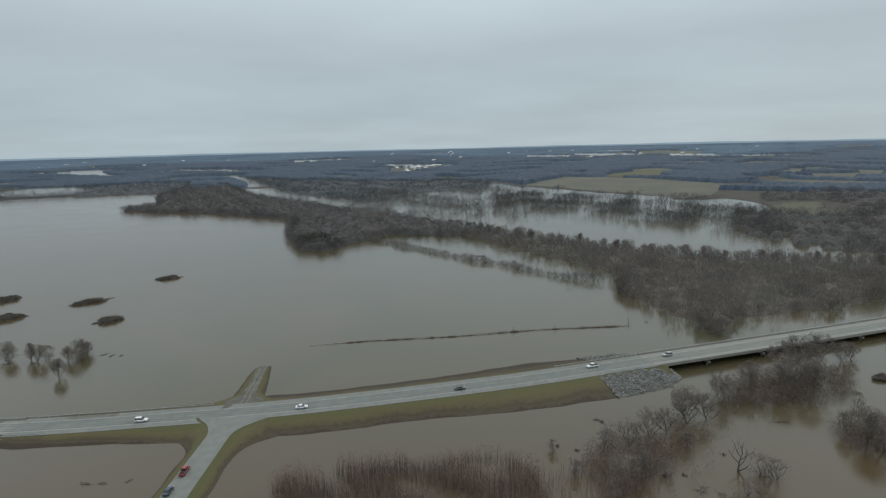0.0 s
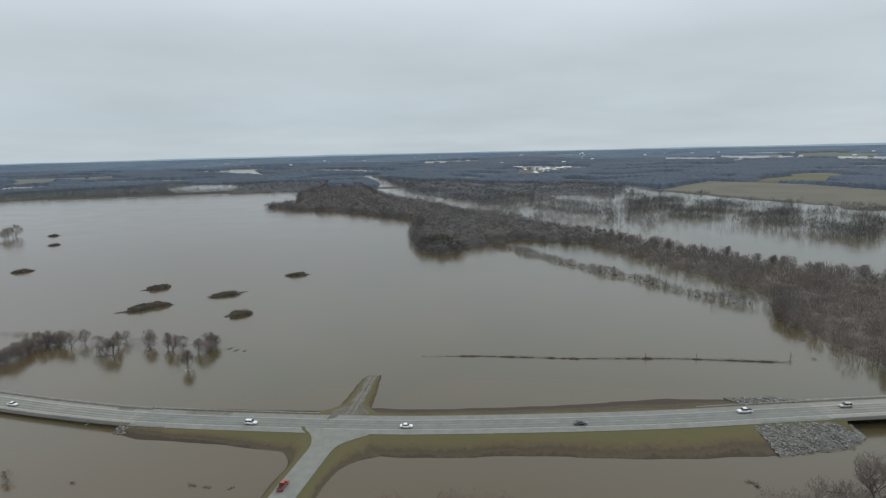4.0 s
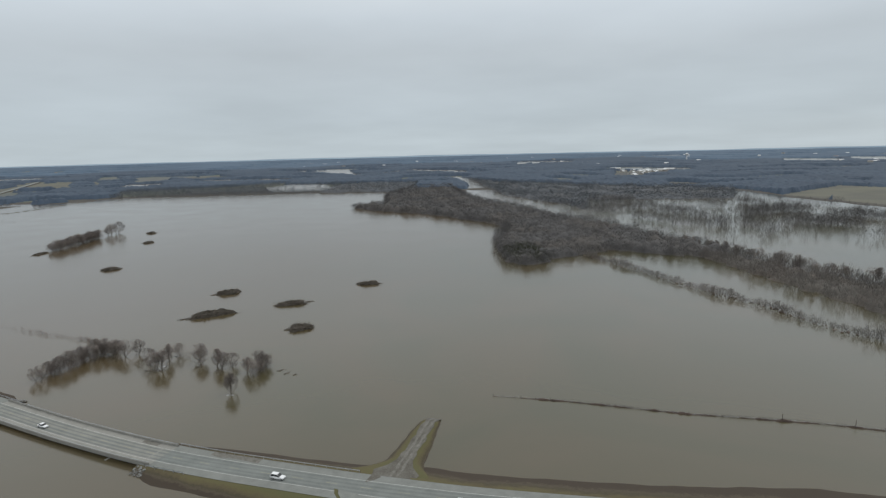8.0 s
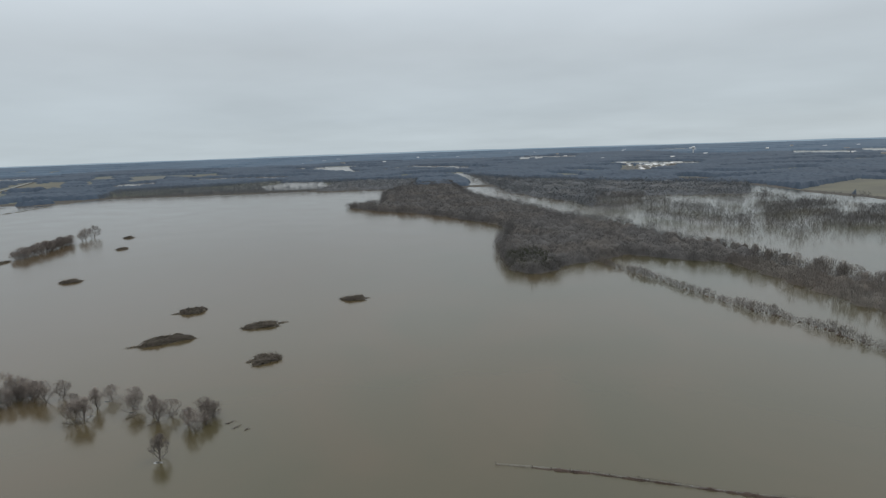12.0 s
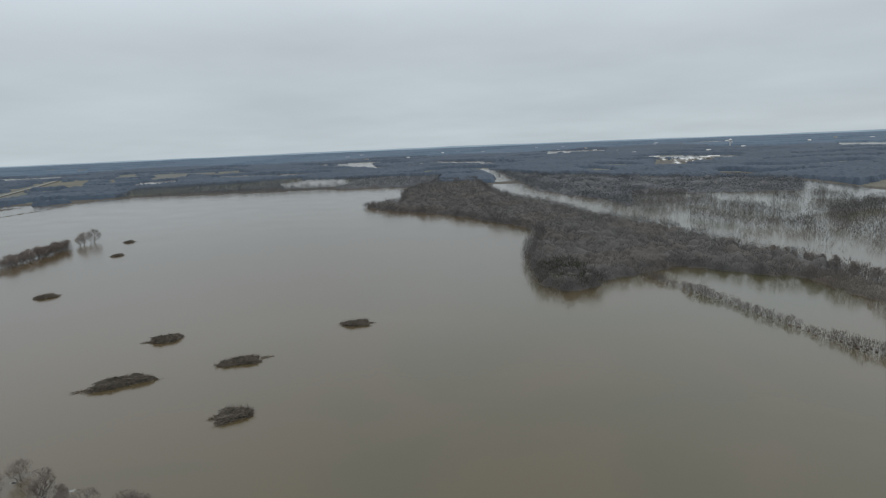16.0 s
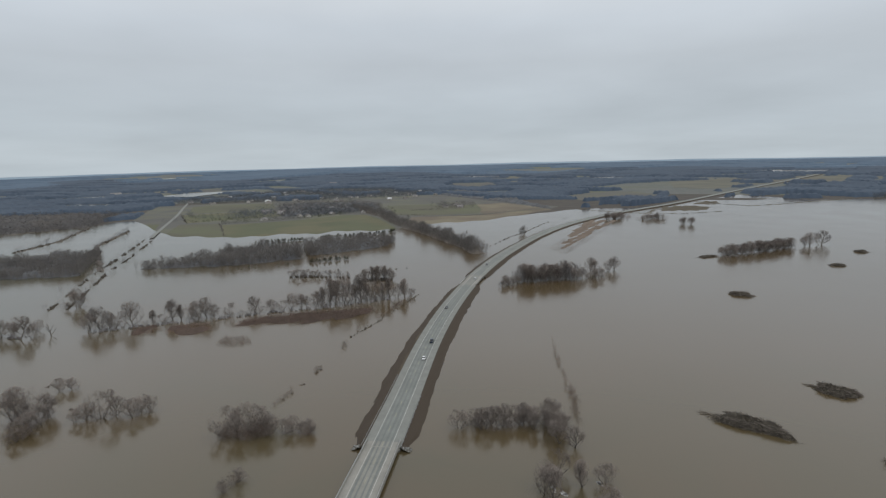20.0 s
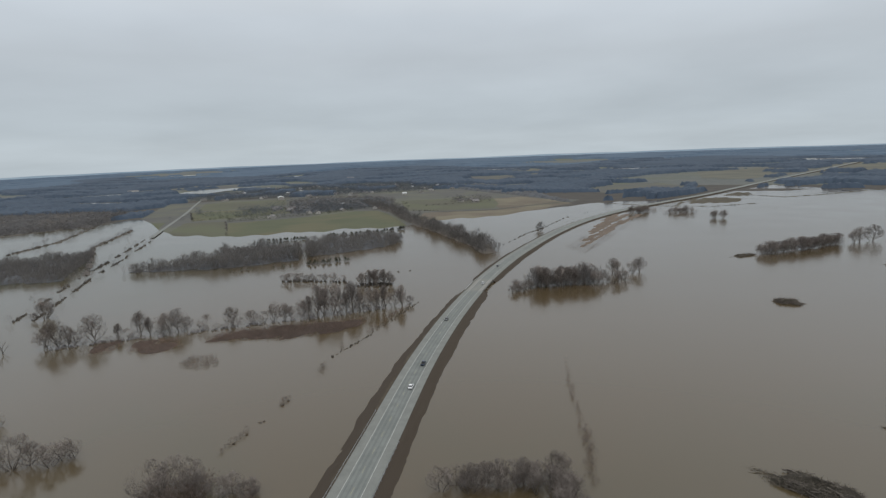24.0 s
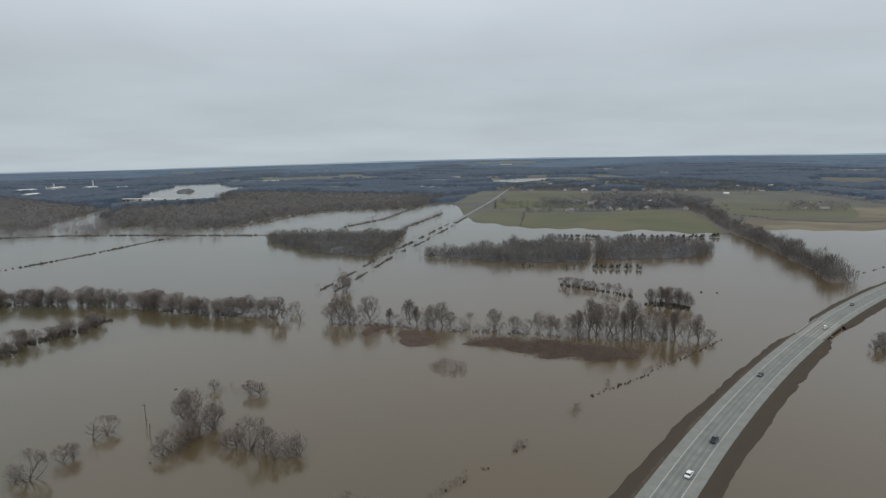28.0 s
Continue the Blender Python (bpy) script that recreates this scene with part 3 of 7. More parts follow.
def build_water():
    radii, na = np.array([1.0, 60, 150, 300, 500, 800, 1200, 1600, 1900]), 120
    rr, aa = np.meshgrid(radii, np.arange(na) * 2 * np.pi / na, indexing="ij")
    v = np.dstack([CX + rr * np.cos(aa), CY + rr * np.sin(aa), 0 * rr]).reshape(-1, 3)
    i, j = np.meshgrid(np.arange(len(radii) - 1), np.arange(na), indexing="ij")
    jn = (j + 1) % na
    quads = np.stack([i * na + j, (i + 1) * na + j, (i + 1) * na + jn, i * na + jn], -1).reshape(-1, 4)
    tagged(new("water", mesh_np("water", v, quads, WATER, True)), "brown muddy flood water with soft ripples", "water", kind="structure")
    bm = bmesh.new()
    for ring in PONDS:
        loop = []
        for px, py in ring:
            loop.append(bm.verts.new((px, py, float(rise(px, py)) + 0.02 + 2.6 * min(1, max(0, math.hypot(px - CX, py - CY) - 1500) / 300))))
        bm.faces.new(loop)
    bmesh.ops.triangulate(bm, faces=bm.faces)
    tagged(part("water_ponds", bm, WATER), "pale sheets of flood water on far fields", "water", kind="structure")


build_water()

# ---- the highway ----
ROAD = [(520, 396, 3.3), (420, 354, 3.3), (300, 311, 3.3), (217, 284, 3.3), (145, 262.3, 3.4), (82, 243.5, 3.5), (27, 227.5, 3.5), (-43, 211.7, 3.4), (-80, 206, 3.1), (-118, 202.3, 2.6), (-145, 200.4, 2.1), (-172, 199.6, 1.65), (-205, 200.4, 1.4), (-229, 201.6, 1.35), (-265, 204.1, 1.45), (-306, 206.8, 1.8), (-386, 211.8, 2.0), (-463, 220.3, 1.75), (-538, 232.5, 1.6), (-611, 248, 1.8), (-706, 274.5, 1.6), (-839, 321.7, 1.4), (-963, 379, 1.35), (-1069, 445, 1.45), (-1166, 519, 1.6), (-1361, 690, 2.0), (-1716, 970, 3.3), (-2175, 1367, 10.2), (-2496, 1650, 17.2)]
road_line = spline(ROAD, 4.0)
EAST_JOINT, WEST_BRIDGE = 94.0, (-167.0, -268.0)
BEND_BRIDGE = (-537.0, -572.0)
HALF, LANE = 7.2, 3.65


def on_bridge(x):
    return (x > EAST_JOINT) | ((x < WEST_BRIDGE[0]) & (x > WEST_BRIDGE[1])) | ((x < BEND_BRIDGE[0]) & (x > BEND_BRIDGE[1]))


def stretches(test):
    """The runs of the road's points for which the test holds, one point longer at each end."""
    runs, now = [], []
    for k, ok in enumerate(test):
        if ok:
            now.append(k)
        elif now:
            runs.append((max(now[0] - 1, 0), now[-1] + 2))
            now = []
    if now:
        runs.append((max(now[0] - 1, 0), now[-1] + 1))
    return [road_line[a:b] for a, b in runs if b - a > 2]


SOUTH_TOE = ((-1200, 9), (-960, 9.5), (-700, 12.5), (-590, 12.5), (-560, 10), (-520, 12), (-446, 12.5), (-378, 14), (-335, 14), (-270, 13), (-165, 13), (-122, 13.5), (-95, 16), (-60, 17), (-20, 17), (2, 18.5), (36, 22), (61, 22.5), (94, 20))
NORTH_TOE = ((-1200, 9), (-960, 9.5), (-720, 12), (-590, 12), (-560, 10), (-520, 12.5), (-458, 13), (-405, 12.8), (-350, 12), (-270, 12), (-156, 12), (-136, 14), (-92, 17), (-73, 20), (-23, 20), (3, 21.5), (30, 23), (47, 24), (73, 20), (89, 19))


def bank_offset(table, x):
    return np.interp(x, *zip(*table))


def build_road():
    road = tagged(root("road", 0, 0, 0), "two-lane grey highway with pale shoulders on a low bank", "road", kind="structure")
    land = stretches(~on_bridge(road_line[:, 0]))
    for run in land:
        x, z = run[:, 0], run[:, 2]
        n = len(run)
        jag = 0.35 * np.sin(x / 9.3) + 0.2 * np.sin(x / 3.1 + 1) + rng.normal(0, 0.14, n)
        s_toe = np.maximum(bank_offset(SOUTH_TOE, x) + jag, HALF + 0.5)
        n_toe = np.maximum(bank_offset(NORTH_TOE, x) + 0.8 * jag[::-1], HALF + 0.5)
        # the bank draws in towards a bridge end
        close = np.min([np.abs(x - end) for end in (EAST_JOINT, *WEST_BRIDGE, *BEND_BRIDGE)], axis=0)
        draw = np.clip((close + 0.5) / 9, 0, 1) ** 0.5
        s_toe, n_toe = 8.4 + (s_toe - 8.4) * draw, 8.4 + (n_toe - 8.4) * draw
        one = np.ones(n)
        far = np.where(x < -1500, z - 1.2, 0)
        steps = (1.0, 0.84, 0.7, 0.55, 0.36, 0.18, 0.0)
        offs, hs, low = [s_toe + 6], [-1.4 + far], np.minimum(z - 0.25, 0.5)
        for side, toe, order in ((1, s_toe, steps), (-1, n_toe, steps[::-1])):
            for u in order:
                offs.append(side * (8.2 + (toe - 8.2) * u) * one)
                shape = np.interp(u, (0, 0.55, 1), (1, 0.44, 0))
                hs.append(np.where(u < 0.99, np.maximum((z - 0.12) * shape, low * (1 - u) / 0.45 if u > 0.55 else low) + rng.normal(0, 0.06, n) * (0 < u) * np.where(x < -260, 2.6, 1), far - 0.02))
        offs, hs = np.c_[tuple(offs + [-n_toe - 6])], np.c_[tuple(hs + [-1.4 + far])]
        v, q = sweep(run, offs, hs)
        u = np.r_[1.1, steps, steps[::-1], 1.1] + 0.4 * (np.arange(16) > 7)
        cover = u[None, :] + np.interp(x, (-300, -240, -160, -110, 90), (0.95, 0.9, 0.45, 0.0, 0.05))[:, None]
        part("embankment", covered(mesh_np("embankment", v, q, M_SLOPE, True), cover), None, road, "grassy bank falling to the water")
        for name, a, b, mat, lift in (("shoulder", HALF, LANE, M_SHOULDER, 0), ("lane", LANE, -LANE, M_ASPHALT, 0), ("shoulder", -LANE, -HALF, M_SHOULDER, 0)):
            cols = np.linspace(a, b, 3)
            v, q = sweep(run, one[:, None] * cols, z[:, None] + lift + 0 * cols)
            part(name, mesh_np(name, v, q, mat, True), None, road)
    for side in (1, -1):
        v, q = sweep(road_line, np.ones((len(road_line), 1)) * (side * (LANE + 0.09), side * (LANE - 0.09)), road_line[:, 2:3] + 0.012 + np.zeros((1, 2)))
        part("edge_line", mesh_np("edge_line", v, q, M_PAINT), None, road, "white painted edge line")
    near = road_line[(road_line[:, 0] > -900)]
    for off in (2.7, 1.0, -1.0, -2.7):
        worn = 0.38 + 0.1 * np.sin(near[:, 0] / 17 + off) + 0.06 * np.sin(near[:, 0] / 5.3)
        v, q = sweep(near, np.c_[off + worn, off - worn], near[:, 2:3] + 0.01 + np.zeros((1, 2)))
        part("wheel_path", mesh_np("wheel_path", v, q, M_WHEELPATH), None, road, "darker tyre-worn wheel path")
    v, q = sweep(near, np.ones((len(near), 1)) * (0.07, -0.07), near[:, 2:3] + 0.012 + np.zeros((1, 2)))
    q = q[np.arange(len(q)) % 3 == 0]
    part("centre_line", mesh_np("centre_line", v, q, M_YELLOW), None, road, "faded yellow broken centre line")


build_road()


def build_bridge(name, run, label, piers, half):
    bridge = tagged(root(name, 0, 0, 0), label, "bridge", kind="structure")
    one, z = np.ones((len(run), 1)), run[:, 2:3] + 0.006

    def strip(part_name, cols, hs, mat):
        cols, hs = np.array(cols, float), np.array(hs, float)
        v, q = sweep(run, one * cols, z + hs)
        part(part_name, mesh_np(part_name, v, q, mat), None, bridge)

    strip("shoulder", (half, LANE), (0, 0), M_CONCRETE)
    strip("lane", (LANE, -LANE), (0, 0), M_DECK)
    strip("shoulder", (-LANE, -half), (0, 0), M_CONCRETE)
    for s in (1, -1):
        strip("parapet", np.array((half, half, half + 0.35, half + 0.35, half, half)[:: s]) * s, np.array((0, 0.7, 0.7, -0.6, -0.6, -0.25)[:: s]), M_CONCRETE)
        strip("rail", np.array((half + 0.12, half + 0.12, half + 0.24, half + 0.24)[:: s]) * s, np.array((0.95, 1.08, 1.08, 0.95)[:: s]), M_STEEL)
    strip("slab", (-half, half), (-0.55, -0.55), M_DARKCONC)
    for off in (-5.4, -1.8, 1.8, 5.4):
        strip("girder", (off - 0.25, off - 0.25, off + 0.25, off + 0.25), (-0.55, -1.5, -1.5, -0.55), M_DARKCONC)
    d = np.gradient(run[:, :2], axis=0)
    for k in piers(run):
        turn = math.atan2(d[k, 1], d[k, 0])
        p = root("pier", run[k, 0], run[k, 1], 0, turn)
        p.parent = bridge
        bm = bmesh.new()
        box(bm, -0.6, 0.6, -7.6, 7.6, run[k, 2] - 2.3, run[k, 2] - 1.5, 0.08)
        part("cap", bm, M_CONCRETE, p)
        for off in (-6, -2, 2, 6):
            bm = bmesh.new()
            bmesh.ops.create_cone(bm, cap_ends=True, segments=12, radius1=0.42, radius2=0.42, depth=run[k, 2] - 0.8, matrix=Matrix.Translation((0, off, (run[k, 2] - 2.3) / 2 - 0.7)))
            part("column", bm, M_DARKCONC, p)
    for k, way in ((1, 1), (len(run) - 2, -1)):
        a = root("abutment", run[k, 0], run[k, 1], 0, math.atan2(d[k, 1], d[k, 0]))
        a.parent = bridge
        part("wall", box(bmesh.new(), -way * 0.2 - 1.4, -way * 0.2 + 1.4, -half - 0.6, half + 0.6, -1.5, run[k, 2] - 0.6, 0.06), M_DARKCONC, a)
        for s in (1, -1):
            part("wing_wall", box(bmesh.new(), *sorted((-way * 5.5, 0)), s * (half + 0.5) - 0.25, s * (half + 0.5) + 0.25, -1.5, run[k, 2] - 0.15, 0.05), M_CONCRETE, a)
    post = None
    for s in (1, -1):
        for k in range(1, len(run) - 1):
            left = np.array((-d[k, 1], d[k, 0])) / np.hypot(*d[k])
            if post is None:
                bm = box(bmesh.new(), -0.06, 0.06, -0.06, 0.06, 0.7, 1.0)
                post = bpy.data.meshes.new("rail_post")
                bm.to_mesh(post)
                bm.free()
                post.materials.append(M_STEEL)
            ob = part("rail_post", post, None, bridge)
            ob.location = (*(run[k, :2] + left * s * (half + 0.18)), run[k, 2])
    for k in (1, len(run) - 2):
        v, q = sweep(run[k - 1 : k + 2], np.ones((3, 1)) * (half, 0, -half), run[k - 1 : k + 2, 2:3] + 0.03 + np.zeros((1, 3)))
        c = v.reshape(3, 3, 3)
        mid = c[1]
        way = (c[2, 1] - c[0, 1]) / np.linalg.norm(c[2, 1] - c[0, 1])
        part("expansion_joint", mesh_np("expansion_joint", np.vstack([mid - way * 0.25, mid + way * 0.25]), [(0, 1, 4, 3), (1, 2, 5, 4)], M_CONCRETE), None, bridge, "pale expansion joint")


for run in stretches(on_bridge(road_line[:, 0])):
    if run[0, 0] > 0:
        build_bridge("bridge_east", run, "long low concrete highway bridge over the flood", lambda r: range(len(r) - 8, 0, -8), HALF)
    elif run[0, 0] < -400:
        build_bridge("bridge_bend", run, "short pale concrete bridge on the highway bend", lambda r: range(4, len(r) - 3, 4), 6.6)
    else:
        build_bridge("bridge_west", run, "concrete highway bridge just above the flood water", lambda r: range(5, len(r) - 3, 5), 6.2)


def side_road():
    ob = tagged(root("side_road", 0, 0, 0), "pale gravel side road meeting the highway", "road", kind="structure")
    line = spline([(-82, 201, 3.12), (-82.2, 196, 3.08), (-82.5, 190, 2.95), (-82.5, 170, 2.6), (-82, 140, 2.4), (-80, 90, 2.3), (-76, 0, 2.3), (-70, -120, 2.3), (-60, -260, 2.3)], 2.0)
    y, one = line[:, 1], np.ones(len(line))
    flare_e = flare_w = 9 * np.clip((y - 186) / 14, 0, 1) ** 2.2
    v, q = sweep(line, np.c_[4.2 + flare_e, 0 * one, -4.2 - flare_w], line[:, 2:3] + 0.02 + np.zeros((1, 3)))
    part("surface", mesh_np("surface", v, q, M_SHOULDER, True), None, ob)
    jag = 0.5 * np.sin(y / 3.1)
    toe_flare = 12 * np.clip((y - 176) / 16, 0, 1) ** 2.5
    wide_e, wide_w = 8.6 + toe_flare + 0.6 * jag, 8.8 + toe_flare - 0.6 * jag
    v, q = sweep(line, np.c_[wide_e + 4, wide_e, 5.5 + flare_e, 0 * one, -5.5 - flare_w, -wide_w, -wide_w - 4], np.c_[-1.3 * one, 0 * one - 0.02, line[:, 2] - 0.12, line[:, 2] - 0.12, line[:, 2] - 0.12, 0 * one - 0.02, -1.3 * one])
    keep = v[q].mean(1)[:, 1] < 203
    part("embankment", covered(mesh_np("embankment", v, q[keep], M_SLOPE, True), one[:, None] * (1.2, 1.0, 0.1, 0.0, 0.1, 1.0, 1.2)), None, ob, "grassy side bank")
    ob = tagged(root("farm_track", 0, 0, 0), "short gravel field entrance ending in the flood", "track", kind="structure")
    line = spline([(-82.3, 208, 2.95), (-82.5, 213.5, 2.98), (-83.5, 224, 2.75), (-85, 238, 2.3), (-86.8, 250, 1.8), (-87.3, 256, 1.2), (-87.6, 261, -0.5)], 2.0)
    y, one = line[:, 1], np.ones(len(line))
    flare = 9 * np.clip((228 - y) / 12, 0, 1) ** 2
    half = 2.4 + 0.55 * flare + 0.3 * np.sin(y / 1.7) + 0.2 * np.sin(y / 0.9)
    v, q = sweep(line, np.c_[half, 0 * one, -half], line[:, 2:3] + 0.05 + np.zeros((1, 3)))
    part("surface", mesh_np("surface", v, q, M_GRAVEL, True), None, ob)
    for off in (-1.2, 0.8):
        v, q = sweep(line, np.c_[off + 0.5 + 0.2 * np.sin(y) + 0.15 * np.sin(y / 0.6), off - 0.45 + 0.2 * np.sin(y / 1.3)], line[:, 2:3] + 0.062 + np.zeros((1, 2)))
        part("wheel_track", mesh_np("wheel_track", v, q, M_WHEELTRACK, True), None, ob, "pale packed wheel track")
    wide = (4.6 + 2.6 * np.clip((252 - y) / 32, 0, 1) + 1.5 * flare) * np.sqrt(np.clip(1 - (np.clip(y - 246, 0, 14.5) / 15) ** 3, 0.05, 1)) + 0.12 * np.sin(y / 1.3)
    brow = np.minimum(2.6, 0.6 * wide) + 0.9 * flare
    v, q = sweep(line, np.c_[1.2 * wide + 3, 1.2 * wide, (1.2 * wide + brow) / 2, brow, 0 * one, -brow, -(0.85 * wide + brow) / 2, -0.85 * wide, -wide - 3], np.c_[-1.2 * one, -0.02 * one, line[:, 2] * 0.55, line[:, 2] - 0.06, line[:, 2] - 0.03, line[:, 2] - 0.06, line[:, 2] * 0.55, -0.02 * one, -1.2 * one])
    keep = v[q].mean(1)[:, 1] > 200
    part("embankment", covered(mesh_np("embankment", v, q[keep], M_SLOPE, True), one[:, None] * (1.2, 1.0, 0.45, 0.15, 0.1, 0.15, 0.45, 1.0, 1.2)), None, ob, "grassy side bank")


side_road()

# ---- bare trees ----


def prism(p0, p1, r0, r1, sides):
    """A tapered limb as vertices and triangles."""
    d = (p1 - p0) / (np.linalg.norm(p1 - p0) + 1e-9)
    a = np.cross(d, (0.31, 0.85, 0.42))
    a /= np.linalg.norm(a)
    b = np.cross(d, a)
    q = np.arange(sides) * 2 * np.pi / sides
    ring = np.cos(q)[:, None] * a + np.sin(q)[:, None] * b
    v = np.vstack([p0 + ring * r0, p1 + ring * r1])
    t = []
    for k in range(sides):
        n = (k + 1) % sides
        t += [(k, n, sides + n), (k, sides + n, sides + k)]
    return v, np.array(t)


class Pieces:
    def __init__(self):
        self.v, self.t, self.n = [], [], 0

    def add(self, v, t):
        self.v.append(v)
        self.t.append(np.asarray(t) + self.n)
        self.n += len(v)

    def twig(self, p0, p1, w):
        d = p1 - p0
        side = np.cross(d, rng.normal(size=3))
        side *= w / (np.linalg.norm(side) + 1e-9)
        self.add(np.array([p0 - side, p0 + side, p1]), [(0, 1, 2)])

    def mesh(self, name, mat, smooth=False):
        return mesh_np(name, np.vstack(self.v), np.vstack(self.t), mat, smooth)


def unit(v):
    return v / (np.linalg.norm(v) + 1e-9)


def grow(limbs=9, spread=1.0, fork=0.14, stems=1, thick=0.022, branches=5, shoots=4, twigs=7, twig_w=0.0027, long=0.6, sprays=520, broken=0.0, dome=0.42, haze=330):
    """A leafless tree one metre high: the trunk with its limbs, and the crown of branches and twigs."""
    wood, crown = Pieces(), Pieces()
    ends = []

    def limb(p, d, length, r, depth):
        lift = (0.0, 0.12, 0.1, 0.06)[depth]
        pts = [p]
        for q in range(4 - depth // 2 if depth < 3 else 2):
            d = unit(d + rng.normal(0, 0.11, 3) + (0, 0, lift))
            pts.append(pts[-1] + d * length / (4 - depth // 2 if depth < 3 else 2))
        n = len(pts) - 1
        if depth < 3:
            for q in range(n):
                wood.add(*prism(pts[q], pts[q + 1], r * (1 - 0.72 * q / n), r * (1 - 0.72 * (q + 1) / n), 5 - depth))
        else:
            crown.twig(pts[0], pts[1], r * 0.9)
            crown.twig(pts[1] - (pts[1] - pts[0]) * 0.4, pts[2], r * 0.6)
            for g in range(twigs):
                u = rng.uniform(0.1, 1.0) * n
                k = min(int(u), n - 1)
                g0 = pts[k] + (pts[k + 1] - pts[k]) * (u - k)
                g1 = g0 + unit(d * 0.8 + rng.normal(0, 0.6, 3) + (0, 0, 0.2)) * rng.uniform(0.05, 0.13)
                crown.twig(g0, g1, twig_w)
                ends.append(g1)
            return
        count = (0, branches, shoots)[depth]
        for b in range(count):
            if rng.random() < broken:
                continue
            u = (0.3 + 0.7 * (b + rng.random()) / count) * n
            k = min(int(u), n - 1)
            at = pts[k] + (pts[k + 1] - pts[k]) * (u - k)
            side = np.cross(d, rng.normal(size=3))
            limb(at, unit(d * 0.75 + unit(side) * rng.uniform(0.45, 0.95) + (0, 0, 0.15)), length * rng.uniform(0.42, 0.62), r * (1 - 0.6 * u / n) * 0.62, depth + 1)

    for s in range(stems):
        lean = rng.normal(0, 0.06 if stems == 1 else 0.35, 2)
        pts, heading = [np.array((*(rng.normal(0, 0.04, 2) * (stems > 1)), -0.1))], unit(np.array((*lean, 1.0)))
        top, r = rng.uniform(0.5, 0.62), thick * (1 if stems == 1 else 0.62)
        for k in range(5):
            heading = unit(heading + rng.normal(0, 0.1, 3) * (1, 1, 0))
            pts.append(pts[-1] + heading * (top + 0.1) / 5)
        for k in range(5):
            wood.add(*prism(pts[k], pts[k + 1], r * (1 - 0.15 * k), r * (1 - 0.15 * (k + 1)), 6))
        n_l = max(2, limbs // stems)
        for j in range(n_l):
            u = fork + (1 - fork) * (j / (n_l - 1)) ** 0.9
            k = min(int(u * 5), 4)
            az, out = j * 2.4 + rng.uniform(-0.5, 0.5), spread * rng.uniform(0.75, 1.25) * (1.05 - 0.75 * u)
            d = unit(np.array((math.cos(az) * out, math.sin(az) * out, 0.8)))
            limb(pts[k] + (pts[k + 1] - pts[k]) * (u * 5 - k), d, long * rng.uniform(0.8, 1.1) * (1.05 - 0.4 * u), r * (0.62 - 0.2 * u), 1)
    ends = np.array(ends)
    for k in range(sprays):
        p0 = ends[rng.integers(len(ends))] * rng.uniform(0.8, 1.03) + rng.normal(0, 0.035, 3)
        d = unit(p0 * (1, 1, 0.6) + rng.normal(0, 0.25, 3))
        crown.twig(p0 - d * 0.05, p0 + d * rng.uniform(0.04, 0.1), twig_w)
    high = np.percentile(ends[:, 2], 98)
    # fine shoots through the body of the crown
    for k in range(haze):
        az, u = rng.uniform(0, 6.28), rng.uniform(-0.95, 0.98)
        out = dome * math.sqrt(1 - u * u) * math.sqrt(rng.random())
        p0 = np.array((math.cos(az) * out, math.sin(az) * out, 0.53 + 0.43 * u)) * high
        d = unit(p0 * (1, 1, 0.3) + (0, 0, 0.35) + rng.normal(0, 0.2, 3))
        crown.twig(p0 - d * 0.05, p0 + d * rng.uniform(0.05, 0.11), twig_w)
    for pieces in (wood, crown):
        for k, v in enumerate(pieces.v):
            v = v / high
            # draws long shoots in to a rounded crown
            far = np.sqrt(((v - (0, 0, 0.5)) ** 2 / (dome**2, dome**2, 0.27)).sum(1))
            pull = np.where((far > 0.85) & (v[:, 2] > 0.15), (0.85 / np.maximum(far, 0.85)) ** 0.75, 1.0)[:, None]
            pieces.v[k] = (0, 0, 0.5) + (v - (0, 0, 0.5)) * pull
    return wood.mesh("trunk", M_BARK, True), crown.mesh("crown", M_TWIG)


TREES = {
    "broad": [grow(11, 1.1, 0.08), grow(10, 0.95, 0.1, dome=0.4), grow(12, 1.25, 0.06, long=0.66, dome=0.48), grow(12, 1.1, 0.05, 2), grow(12, 1.0, 0.04, 3, dome=0.46)],
    "tall": [grow(12, 0.55, 0.05, long=0.5, dome=0.3), grow(12, 0.45, 0.07, long=0.46, dome=0.25), grow(12, 0.6, 0.04, 2, long=0.5, dome=0.33)],
    "shrub": [grow(12, 1.1, 0.04, 4, long=0.62, branches=4, twig_w=0.003, dome=0.5), grow(12, 1.2, 0.03, 5, long=0.65, branches=4, twig_w=0.003, dome=0.55), grow(9, 0.9, 0.05, 3, twig_w=0.003, dome=0.45)],
    "dead": [grow(7, 1.2, 0.2, branches=4, shoots=3, twigs=2, sprays=0, haze=0, broken=0.3, thick=0.03, dome=0.6), grow(6, 1.4, 0.15, branches=3, shoots=3, twigs=2, sprays=0, haze=0, broken=0.35, thick=0.034, dome=0.6)],
}
pick = random.Random(21)
WORDS = {
    "broad": ("bare broad-crowned tree standing in brown flood water", "tree"),
    "tall": ("tall slender leafless tree standing in flood water", "tree"),
    "shrub": ("many-stemmed leafless shrub rising from the flood water", "shrub"),
    "dead": ("dead grey tree with few broken limbs in flood water", "tree"),
}


